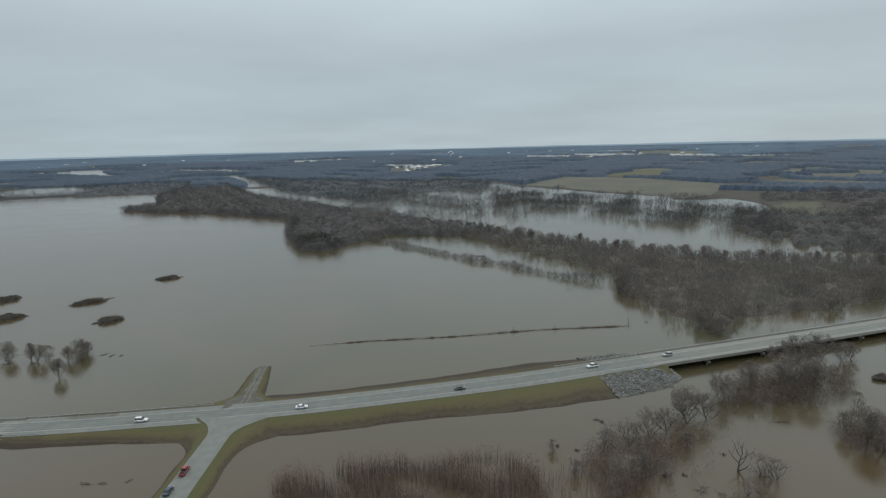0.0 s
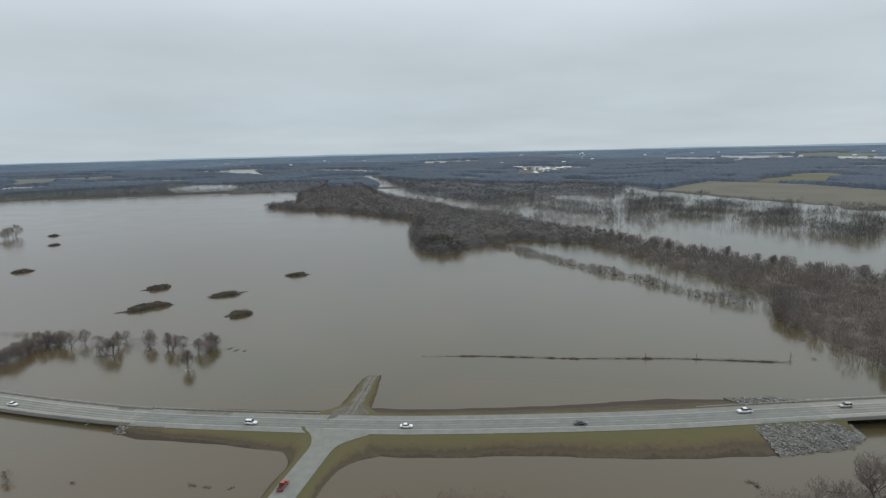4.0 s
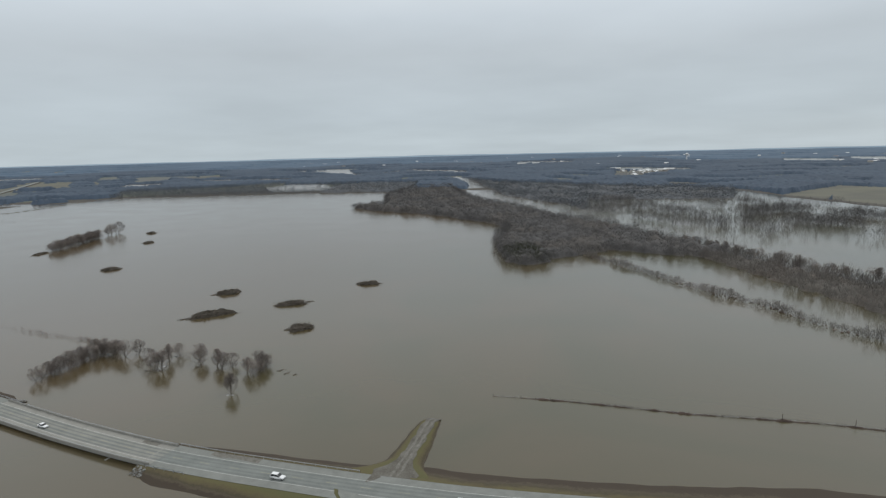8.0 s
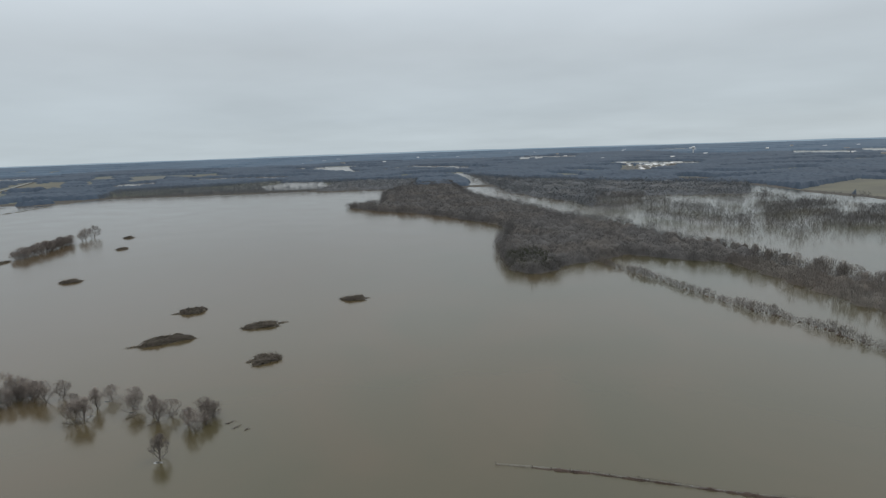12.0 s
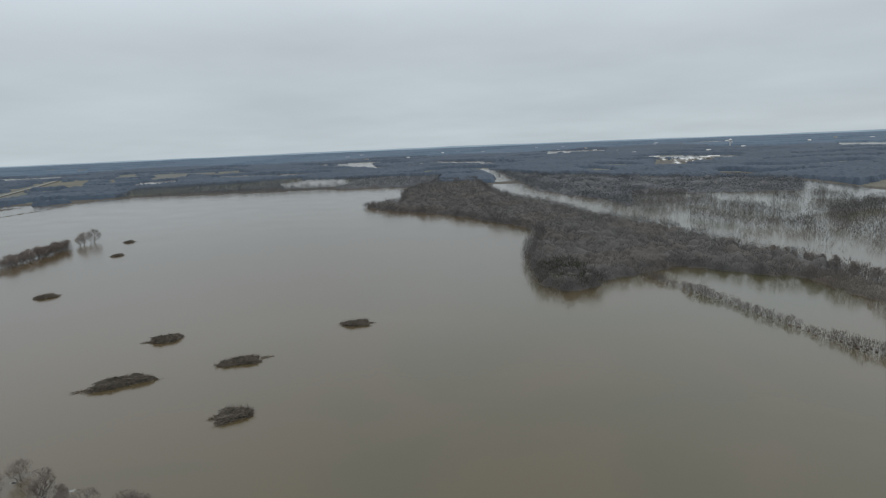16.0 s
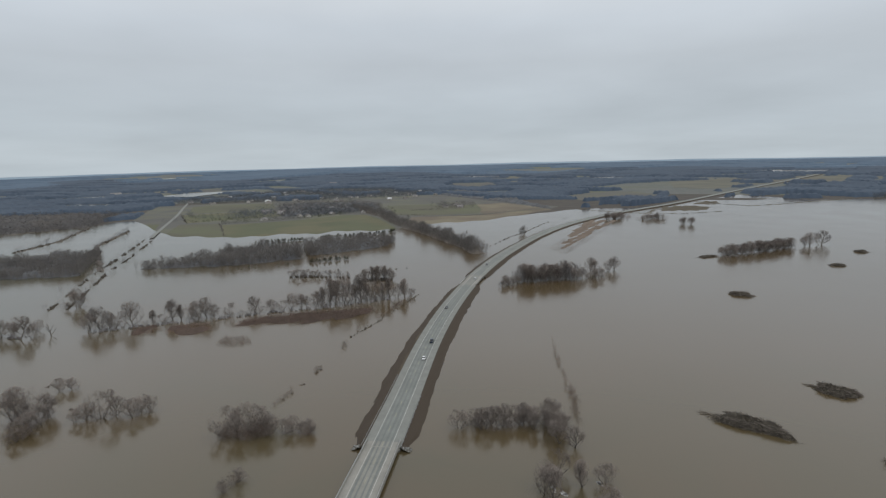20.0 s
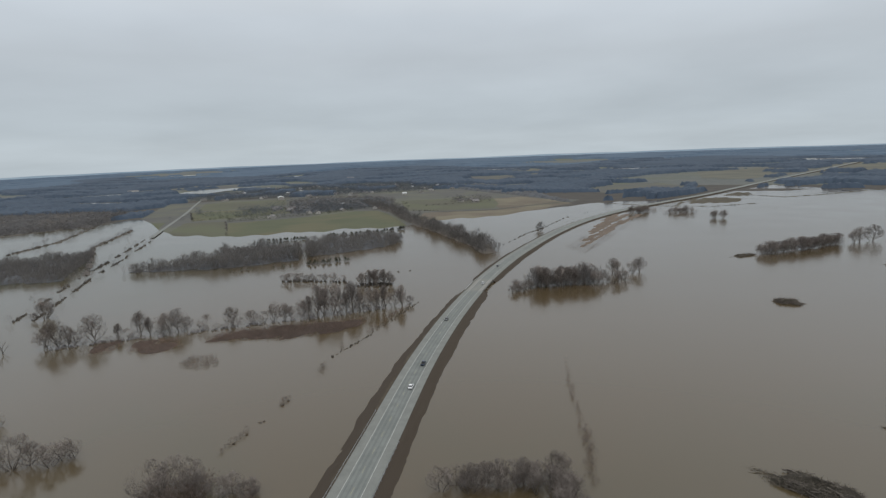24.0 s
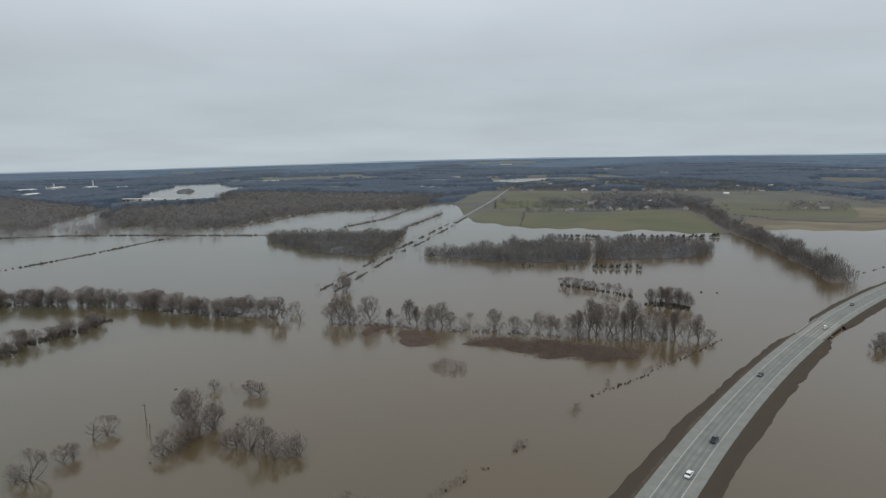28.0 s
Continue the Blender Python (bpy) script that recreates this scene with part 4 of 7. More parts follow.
def plant(kind, x, y, h, group, z=0.0, wide=1.0):
    wood, crown = pick.choice(TREES[kind])
    name = "shrub" if kind == "shrub" else "dead_tree" if kind == "dead" else "tree"
    t = root(name, x, y, z, pick.uniform(0, 6.28), (h * wide * pick.uniform(0.9, 1.15), h * wide * pick.uniform(0.9, 1.15), h))
    part("trunk", wood, None, t)
    part("crown", crown, None, t)
    return tagged(t, *WORDS[kind], group)


NEAR_ROW = [(-282, 232, 9), (-281, 242, 10), (-286, 250, 10), (-287, 258, 10), (-284, 261, 10), (-284, 266, 10), (-282, 270, 10), (-277, 268, 11), (-271, 270, 11), (-268, 275, 10), (-250, 266, 10), (-241, 261, 12)]
NEAR_ROW_EAST = [(-237, 263, 12), (-243, 273, 11), (-245, 281, 8), (-228, 278, 11), (-223, 274, 10), (-213, 275, 11), (-208, 273, 11), (-207, 278, 8), (-193, 274, 9), (-188, 272, 10), (-191, 280, 11), (-189, 283, 8), (-183, 252, 11)]
SOUTH_CLUMP = [(-276, 140, 13), (-274, 146, 12), (-279, 149, 14), (-279, 152, 13), (-276, 157, 10), (-277, 163, 7), (-279, 166, 8), (-277, 172, 6), (-278, 173, 7), (-237, 157, 5), (-243, 159, 6)]
SOUTH_GROUP = [(-290, 43, 16), (-287, 42, 14), (-286, 50, 13), (-290, 56, 12), (-272, 58, 9), (-269, 59, 7), (-279, 57, 9), (-284, 57, 11), (-293, 52, 11), (-286, 71, 7), (-288, 74, 9), (-289, 81, 15), (-292, 85, 10), (-291, 93, 10), (-296, 93, 9), (-297, 97, 8)]
SOUTH_SINGLE = [(-260, 26, 10), (-265, 25, 8), (-236, 38, 12), (-233, 35, 7), (-247, 34, 7), (-250, 35, 7)]
EAST_TREES = [(89, 194, 16), (72, 186, 13), (63, 181, 11), (79, 188, 11), (98, 197, 12), (53, 156, 14), (60, 159, 12), (53, 176, 9), (127, 220, 15), (139, 221, 18), (141, 215, 16), (152, 218, 18), (150, 237, 17), (161, 244, 17), (155, 232, 14), (168, 243, 13), (175, 252, 16), (184, 249, 12), (191, 252, 9), (92, 201, 14), (113, 217, 10)]
EAST_TREES_FAR = [(144, 178, 15), (146, 173, 15), (142, 183, 10), (98, 160, 8), (101, 158, 8), (109, 209, 12), (119, 216, 12), (82, 178, 6), (40, 163, 6), (36, 177, 5), (69, 162, 5), (147, 290, 13), (144, 297, 12), (145, 307, 11)]
for row, group, kinds in ((NEAR_ROW, "flooded tree row north of the highway", ("broad", "broad", "shrub", "tall")), (NEAR_ROW_EAST, "flooded tree row north of the highway", ("tall", "tall", "broad")), (SOUTH_CLUMP, "flooded clump south of the highway", ("broad", "shrub")), (SOUTH_GROUP, "flooded trees south of the highway", ("broad", "broad", "shrub")), (SOUTH_SINGLE, "lone flooded trees", ("broad", "dead", "shrub")), (EAST_TREES, "flooded trees beside the east bridge", ("broad",)), (EAST_TREES_FAR, "flooded trees beside the east bridge", ("broad", "shrub"))):
    for x, y, h in row:
        h *= 0.92
        kind = pick.choice(kinds)
        plant("shrub" if h < 8 and kind != "dead" else kind, x, y, h, group, wide=1.15 if h > 9 else 1.4)
for x, y in along([(-288, 236), (-284, 250), (-292, 268), (-279, 275)], 2.6, 2.5):
    plant(pick.choice(("shrub", "broad")), x, y, pick.uniform(6, 9.5), "flooded tree row north of the highway", wide=1.2)
for x, y, h in ((-190, 281, 7), (-187, 277, 6), (-193, 284, 6), (88, 150, 5), (92, 151, 4), (84, 147, 3.5), (119, 232, 5), (170, 232, 5), (160, 205, 6)):
    plant("shrub", x, y, h, "lone flooded trees", wide=1.3)
plant("broad", -318, 40, 7, "lone flooded trees", wide=1.3)
plant("broad", -320, 45, 6.5, "lone flooded trees", wide=1.4)
plant("broad", -312, 22, 5.5, "lone flooded trees", wide=1.4)
plant("dead", 92, 163, 13, "flooded trees beside the east bridge")
for x, y, h in ((-476, -67, 16), (-475.5, -66, 14), (-471, -71, 6), (-598, 346, 14), (-593, 349, 12), (-597, 362, 11), (-602, 369, 14), (-731, 619, 17), (-737, 635, 18), (-728, 612, 12)):
    plant("broad", x, y, h, "lone flooded trees", wide=1.2)

for x, y in along([(360, 425), (309, 455), (260, 467), (229, 483), (191, 513), (148, 548), (107, 597), (57, 655), (10, 728)], 8.5, 5):
    plant(pick.choice(("broad", "broad", "tall")), x, y, pick.uniform(9, 14), "trees on the edge of the flooded woods", wide=1.15)
for x, y, h in ((124, 388, 10), (121, 378, 9), (122, 369, 8), (126, 362, 9), (120, 356, 5), (148, 291, 9), (150, 286, 7), (146, 299, 8), (152, 300, 6), (232, 327, 9), (240, 330, 8), (190, 325, 7), (215, 330, 8)):
    plant(pick.choice(("broad", "shrub")), x, y, h, "trees on the edge of the flooded woods", wide=1.2)
ROW_WEST = [(-295, -267), (-332, -208), (-355, -173), (-370, -126), (-385, -83), (-403, -47)]
ROW_MID = [(-413, -10), (-424, 13), (-432, 38), (-442, 60), (-457, 89), (-467, 120), (-482, 148), (-495, 171), (-504, 184), (-513, 191)]
ROW_GROUP = "field-edge tree row in the flood"
# the trees of the row that can be told apart, with their heights
for x, y, h, kind in (
    (-403, -70, 8, "shrub"), (-403, -64, 11, "broad"), (-402, -56, 10, "broad"), (-397, -46, 15, "broad"), (-401, -41, 8, "broad"), (-414, -48, 8, "broad"), (-406, -33, 9, "dead"),
    (-414, -13, 12, "shrub"), (-416, -7, 16, "broad"), (-418, -3, 12, "broad"), (-419, 1, 9, "shrub"), (-422, 4, 5, "shrub"), (-427, 8, 16.5, "broad"), (-433, 19, 9, "tall"), (-434, 25, 6, "shrub"),
    (-439, 30, 15, "tall"), (-440, 35, 11, "tall"), (-441, 41, 11, "broad"), (-443, 46, 13, "broad"), (-446, 51, 14.5, "broad"), (-447, 55, 9, "shrub"), (-451, 66, 9, "shrub"), (-456, 81, 12.5, "broad"), (-460, 91, 9, "broad"), (-463, 99, 8, "shrub"),
    (-467, 106, 13, "tall"), (-469, 110, 12, "tall"), (-471, 115, 9, "broad"), (-474, 120, 12, "tall"), (-476, 124, 14, "tall"), (-480, 129, 20, "tall"), (-481, 133, 18, "tall"), (-482, 137, 22, "tall"), (-485, 142, 12, "broad"), (-488, 147, 14, "tall"), (-490, 151, 20.5, "tall"),
    (-492, 156, 12, "broad"), (-493, 161, 15, "broad"), (-494, 166, 14, "tall"), (-498, 172, 15.5, "tall"), (-500, 178, 11, "broad"), (-502, 183, 14.5, "tall"), (-506, 188, 6, "shrub"),
    (-584, 65, 6, "shrub"), (-583, 69, 7, "shrub"), (-582, 73, 8, "shrub"), (-584, 77, 7, "shrub"), (-585, 81, 7, "shrub"), (-584, 86, 6, "shrub"), (-583, 91, 7, "broad"), (-583, 97, 6, "shrub"), (-582, 103, 7, "broad"), (-580, 111, 8, "broad"), (-578, 119, 6, "shrub"),
    (-566, 138, 9, "broad"), (-565, 141, 11, "broad"), (-564, 145, 13, "tall"), (-568, 148, 12, "tall"), (-564, 151, 13.5, "tall"), (-570, 153, 12, "broad"), (-567, 157, 13, "tall"), (-569, 161, 11, "broad"), (-566, 164, 8, "broad"),
):
    plant(kind, x, y, h * 1.1, ROW_GROUP, wide=1.15 if kind == "broad" else 1.35 if kind == "shrub" else 1.05)
for line, step, wide, low, high, kinds, group in (
    ([(-295, -267), (-332, -208), (-355, -173), (-370, -126), (-385, -83), (-398, -68)], 2.8, 4, 9, 14.5, ("broad", "broad", "tall", "shrub"), ROW_GROUP),
    ([(-268, -112), (-283, -126), (-317, -126), (-332, -135)], 2.6, 6, 6, 10, ("shrub", "broad"), ROW_GROUP),
    ([(-552, 276), (-556, 288), (-560, 304), (-562, 326)], 2.6, 6, 13, 18, ("tall", "tall", "broad"), "grove beside the highway bend"),
    ([(-534, 260), (-541, 266), (-549, 274)], 3.2, 4, 6, 9, ("shrub", "broad"), "grove beside the highway bend"),
    ([(-563, 332), (-566, 342), (-570, 352)], 5, 3, 8, 12, ("broad", "shrub"), "grove beside the highway bend"),
    ([(-670, 496), (-686, 532), (-700, 560), (-722, 595)], 2.6, 5, 9, 14, ("broad", "broad", "shrub"), "grove out in the lake"),
    ([(-1046, 465), (-1062, 491)], 2.2, 7, 9, 13, ("broad",), "trees by the far highway"),
    ([(-1034, 516), (-1049, 556)], 4, 5, 7, 12, ("broad", "shrub"), "trees by the far highway"),
    ([(-962, 550), (-960, 574)], 6, 4, 9, 14, ("broad",), "trees by the far highway"),
):
    for x, y in along(line, step, wide):
        plant(pick.choice(kinds), x, y, pick.uniform(low, high), group, wide=1.25)

# ---- woods: leafless trees beyond counting ----


def small_tree(n_twigs, spread, width, stems=1, low=0.08, stem=0.007, upright=0.0):
    """A slight tree one metre high, in triangles only: its stem and rounded sprays of twigs."""
    v = []
    for s in range(stems):
        ox, oy = rng.normal(0, 0.12, 2) * (stems > 1)
        for q in (0, 1.57):
            c, sn = math.cos(q) * stem, math.sin(q) * stem
            v.append(((ox - c, oy - sn, -0.1), (ox + c, oy + sn, -0.1), (ox + rng.normal(0, 0.04), oy + rng.normal(0, 0.04), 0.8)))
    for k in range(n_twigs):
        az, u = rng.uniform(0, 6.28), low + (0.97 - low) * rng.random() ** 0.75
        r0 = spread * math.sqrt(min(1.0, u / 0.3) * max(0.02, 1 - u**2.4)) * math.sqrt(rng.random())
        p0 = np.array((math.cos(az) * r0, math.sin(az) * r0, u - 0.07))
        p1 = p0 + np.array((math.cos(az) * 0.05, math.sin(az) * 0.05, rng.uniform(0.0, 0.13) + upright * rng.uniform(0.5, 1.2))) + rng.normal(0, 0.07, 3) * (1 - 2 * upright)
        side = np.cross(p1 - p0, rng.normal(size=3))
        side *= width * rng.uniform(0.6, 1.3) / np.linalg.norm(side)
        v.append((p0 - side, p0 + side, p1))
    return np.array(v, float).reshape(-1, 3)


SMALL = [small_tree(52, 0.46, 0.0125, upright=0.1) for k in range(7)]
STROKES = [small_tree(56, 0.42, 0.0105, 2, upright=0.2) for k in range(7)]
SMALL_FAR = [small_tree(17, 0.55, 0.045) for k in range(6)]
FINE = [small_tree(190, 0.6, 0.006, 3, 0.02, 0.004) for k in range(6)]
SAPLINGS = [small_tree(46, 0.26, 0.0036, 2, 0.12) for k in range(5)]


def clod():
    """A dense low shrub one metre high: a lumpy core bristling with twigs, in triangles."""
    n = 7
    q = np.linspace(0, 6.283, n, endpoint=False) + rng.uniform(0, 1)
    low = np.c_[np.cos(q) * rng.uniform(0.25, 0.5, n), np.sin(q) * rng.uniform(0.25, 0.5, n), np.full(n, -0.15)]
    mid = np.c_[low[:, :2] * rng.uniform(0.7, 1.05, (n, 1)), rng.uniform(0.12, 0.35, n)]
    top = np.array((rng.normal(0, 0.1), rng.normal(0, 0.1), rng.uniform(0.35, 0.55)))
    v = []
    for k in range(n):
        m = (k + 1) % n
        v += [(low[k], low[m], mid[m]), (low[k], mid[m], mid[k]), (mid[k], mid[m], top)]
    return np.vstack([np.array(v, float).reshape(-1, 3), small_tree(44, 0.62, 0.016, 1, 0.05)])


CLODS = [clod() for k in range(6)]
BUSHES = [small_tree(30, 0.6, 0.026, 2, 0.02) for k in range(5)]


def stand(name, points, low, high, kinds, mat, label, category="woods", wide=1.0, ground=0.0):
    """Many trees at the points as one mesh."""
    p = np.asarray(points, float)
    which = rng.integers(0, len(kinds), len(p))
    out, shades = [], []
    for k, base in enumerate(kinds):
        m = p[which == k]
        if not len(m):
            continue
        h = rng.uniform(low, high, len(m)) * (1 + 0.16 * np.sin(m[:, 0] / 9 + 2 * np.sin(m[:, 1] / 17)) + 0.12 * np.sin(m[:, 1] / 6))
        w = h * wide * rng.uniform(0.85, 1.25, len(m))
        q = rng.uniform(0, 6.28, len(m))
        c, s = np.cos(q)[:, None], np.sin(q)[:, None]
        z = ground + rise(m[:, 0], m[:, 1])
        x = m[:, :1] + w[:, None] * (c * base[:, 0] - s * base[:, 1])
        y = m[:, 1:] + w[:, None] * (s * base[:, 0] + c * base[:, 1])
        out.append(np.dstack([x, y, z[:, None] + h[:, None] * base[:, 2]]).reshape(-1, 3))
        shade = rng.random(len(m)) * 0.8 + 0.2 * (np.sin(m[:, 0] / 31 + 2 * np.sin(m[:, 1] / 43)) + 1)
        shades.append(np.repeat(shade, len(base)))
    v = np.vstack(out)
    return tagged(new(name, toned(mesh_np(name, v, np.arange(len(v)).reshape(-1, 3), mat), np.hstack(shades))), label, category, kind="stuff")


def edge_and_fill(poly, inner, outer):
    """Denser planting along a wood's edge than within it."""
    return np.vstack([fill(poly, inner), along(poly + poly[:1], outer, 4)])


def canopy(name, poly, low, high, spacing, cell, mat, label, category="woods", edge=7.0, ragged=0.45):
    """The closed mass of crowns of a dense wood: a rounded hummock for each tree, sinking to the water at the wood's edge."""
    a = np.array(poly, float)
    lo, hi = a.min(0) - cell, a.max(0) + cell
    nx, ny = int((hi[0] - lo[0]) / cell) + 2, int((hi[1] - lo[1]) / cell) + 2
    gx, gy = np.meshgrid(lo[0] + np.arange(nx) * cell, lo[1] + np.arange(ny) * cell, indexing="ij")
    gx, gy = gx + rng.uniform(-0.3, 0.3, gx.shape) * cell, gy + rng.uniform(-0.3, 0.3, gx.shape) * cell
    z, tone = np.full(gx.shape, 0.12 * low), np.zeros(gx.shape)
    p = fill(poly, spacing)
    own = rng.random(len(p))
    h, reach = low + (high - low) * rng.random(len(p)) ** 1.3, spacing * rng.uniform(0.55, 1.05, len(p))
    n = int(spacing / cell) + 1
    for dx in range(-n, n + 1):
        for dy in range(-n, n + 1):
            i = np.clip(((p[:, 0] - lo[0]) / cell).astype(int) + dx, 0, nx - 1)
            j = np.clip(((p[:, 1] - lo[1]) / cell).astype(int) + dy, 0, ny - 1)
            d = np.hypot(gx[i, j] - p[:, 0], gy[i, j] - p[:, 1]) / reach
            top = h * np.clip(1 - d**2, 0, 1) ** 0.62
            np.maximum.at(z, (i, j), top)
            tall = top >= z[i, j]
            tone[i[tall], j[tall]] = own[tall]
    far = np.full(gx.shape, 1e9)
    for p0, p1 in zip(a, np.roll(a, -1, 0)):
        d = p1 - p0
        u = np.clip(((gx - p0[0]) * d[0] + (gy - p0[1]) * d[1]) / (d @ d), 0, 1)
        far = np.minimum(far, np.hypot(gx - p0[0] - u * d[0], gy - p0[1] - u * d[1]))
    far = far + edge * ragged * (np.sin(gx / 4.1 + 2 * np.sin(gy / 7.3)) + np.sin(gy / 3.3 + gx / 8.7)) - 0.66 * ragged * edge
    z = z * np.clip(far / edge, 0, 1) ** 0.7 * rng.uniform(0.86, 1.1, z.shape)
    within = inside(gx, gy, poly) & (far > 0)
    z = np.where(within, z, -0.6) + rise(gx, gy)
    i, j = np.meshgrid(np.arange(nx - 1), np.arange(ny - 1), indexing="ij")
    quads = np.stack([i * ny + j, (i + 1) * ny + j, (i + 1) * ny + j + 1, i * ny + j + 1], -1).reshape(-1, 4)
    quads = quads[within.ravel()[quads].any(1)]
    used, back = np.unique(quads, return_inverse=True)
    v = np.dstack([gx, gy, z]).reshape(-1, 3)[used]
    return tagged(new(name, toned(mesh_np(name, v, back.reshape(-1, 4), mat, True), tone.ravel()[used])), label, category, kind="stuff")


NORTH_WOOD_A = [(-655, 1320), (-600, 1190), (-552, 1110), (-530, 1052), (-572, 1042), (-580, 1016), (-535, 990), (-466, 958), (-400, 945), (-335, 905), (-236, 838), (-203, 785), (-194, 702), (-172, 632), (-149, 578), (-134, 562), (-112, 572), (-108, 600), (-78, 636), (-56, 662)]
SPIT = [(-564, 1025), (-575, 1080), (-560, 1150), (-535, 1160)]
NORTH_WOOD_B = [(24, 642), (57, 653), (12, 726), (-69, 829), (-174, 946), (-241, 1034), (-434, 1269), (-627, 1649), (-706, 1567), (-667, 1400)]
EAST_WOOD = [(24, 642), (66, 563), (108, 490), (137, 438), (125, 384), (137, 322), (152, 296), (174, 318), (227, 328), (285, 350), (340, 362), (400, 420), (345, 427), (309, 453), (260, 465), (229, 481), (191, 511), (148, 546), (107, 595), (57, 653)]
ISLE_A = [(-135, 1034), (-76, 977), (4, 871), (32, 866), (51, 957), (6, 1112), (-77, 1259), (-165, 1249)]
ISLE_B = [(69, 784), (149, 834), (181, 828), (241, 752), (333, 635), (388, 742), (373, 886), (389, 974), (229, 1046), (114, 1162)]
EAST_FAR = [(333, 635), (339, 539), (381, 475), (430, 459), (640, 700), (570, 742), (505, 738), (452, 790), (440, 840)]
EAST_BACK = [(610, 760), (700, 720), (860, 962), (754, 1046), (588, 1032), (520, 920), (612, 905)]
NORTH_FAR = [(-350, 1317), (-193, 1147), (-135, 1034), (-165, 1249), (109, 1305), (133, 1577), (-485, 1805), (-692, 2015)]
SHORE_WOOD = [(-1400, 1135), (-1255, 1200), (-1051, 1294), (-844, 1390), (-731, 1437), (-651, 1440), (-800, 1800), (-1300, 1700), (-1600, 1350)]
WEST_THICKET = [(-607, -331), (-585, -213), (-597, -155), (-678, -196), (-735, -227), (-686, -294), (-633, -363)]
THICKET_B = [(-632, -111), (-646, -18), (-685, 43), (-760, 16), (-769, -15), (-740, -61), (-690, -57), (-659, -94)]
THICKET_C = [(-703, 50), (-769, 127), (-820, 127), (-841, 89), (-788, 17)]
WEST_FOREST = [(-642, -876), (-671, -897), (-734, -989), (-819, -931), (-941, -961), (-1089, -1189), (-1169, -1176), (-1238, -1018), (-1292, -772), (-1300, -560), (-1045, -457), (-926, -575), (-814, -570), (-740, -540), (-673, -520), (-620, -560), (-584, -700)]
ISLET = [(-1033, -1332), (-1128, -1493), (-1176, -1506), (-1127, -1386), (-1066, -1311)]
WEST_FAR = [(-412, -911), (-499, -762), (-699, -1007), (-705, -1633), (-575, -1853), (-200, -1200)]
RIVER_TREES = [(40, 790), (110, 800), (200, 840), (300, 700), (360, 600), (470, 900), (330, 1080), (180, 1260), (60, 1250), (30, 1000)]


def gappy(p, size=6.0):
    """Breaks a line of shrubs into runs with gaps."""
    x, y = p[:, 0] / size, p[:, 1] / size
    return p[np.sin(x + 2 * y) + np.sin(2.7 * x - y + 1) + np.sin(1.64 * y + 0.3 * x + 2) + 0.8 * np.sin(0.53 * (x + y)) + rng.normal(0, 0.25, len(p)) > -0.2]


def thin_out(p, level=0.1):
    """Leaves clumps and gaps in a scatter of trees."""
    return p[np.sin(p[:, 0] / 19 + 2 * np.sin(p[:, 1] / 31)) + np.sin(p[:, 1] / 23 + 1.5 * np.sin(p[:, 0] / 37)) + rng.normal(0, 0.5, len(p)) > level]


SHORE_POND = [(-1213, 1530), (-1235, 1697), (-1120, 1724), (-1014, 1609), (-905, 1455), (-1077, 1398)]


def outside(p, poly):
    return p[~inside(p[:, 0], p[:, 1], poly)]


GREY = "grey-brown leafless flooded woods"
for poly, low, high, spacing, cell in ((NORTH_WOOD_A + NORTH_WOOD_B, 4.5, 10, 8, 2.6), (EAST_WOOD, 1.5, 5.0, 7.5, 2.2), (WEST_THICKET, 1.5, 5, 6, 2.2), (THICKET_B, 1.5, 5.5, 6, 2.2), (THICKET_C, 1.5, 5.5, 6, 2.4), (WEST_FAR, 3, 9, 12, 5)):
    canopy("woods", poly, low, high, spacing, cell, M_CANOPY if poly is EAST_WOOD else M_NORTHCANOPY if poly is WEST_FAR or NORTH_WOOD_A[0] in poly else M_HAZYCANOPY, "closed mass of leafless grey-brown crowns in the flooded woods")
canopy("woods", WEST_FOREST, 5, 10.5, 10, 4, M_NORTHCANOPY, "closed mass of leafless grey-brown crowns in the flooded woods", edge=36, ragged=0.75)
canopy("woods", ISLET, 3, 9, 11, 4, M_HAZYCANOPY, "small wooded islet in a far flooded river")
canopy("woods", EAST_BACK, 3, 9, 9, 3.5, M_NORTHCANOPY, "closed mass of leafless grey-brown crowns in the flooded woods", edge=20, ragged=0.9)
canopy("woods", NORTH_FAR, 2.5, 9, 12, 4.5, M_HAZYCANOPY, "closed mass of leafless grey-brown crowns in the flooded woods", edge=40, ragged=0.9)
canopy("woods", EAST_FAR, 3, 9, 9, 3.5, M_NORTHCANOPY, "closed mass of leafless grey-brown crowns in the flooded woods", edge=40, ragged=1.1)
stand("woods", edge_and_fill(NORTH_WOOD_A + NORTH_WOOD_B, 6.4, 2.4), 6, 12.5, SMALL, M_NORTHWOODS, GREY)
stand("woods", edge_and_fill(EAST_WOOD, 4.0, 2.4), 4, 10.5, STROKES, M_EASTWOODS, "russet leafless flooded woods beside the bridge")
stand("woods", np.vstack([thin_out(fill(ISLE_A, 6.5), 0.0), along(ISLE_A + ISLE_A[:1], 8, 28)]), 6, 14, SMALL, M_NORTHWOODS, "scattered leafless trees standing in the river flood")
stand("woods", np.vstack([thin_out(fill(RIVER_TREES, 7.0), 0.8), thin_out(fill(ISLE_B, 6.0), 0.5), along(ISLE_B + ISLE_B[:1], 8, 26)]), 6, 15, SMALL, M_NORTHWOODS, "scattered leafless trees standing in the river flood")
stand("woods", np.vstack([thin_out(fill(EAST_FAR, 6.5), -0.1), thin_out(fill(EAST_BACK, 7), -0.2), along(EAST_FAR + EAST_FAR[:1], 4, 16)]), 6, 14, SMALL, M_NORTHWOODS, GREY)
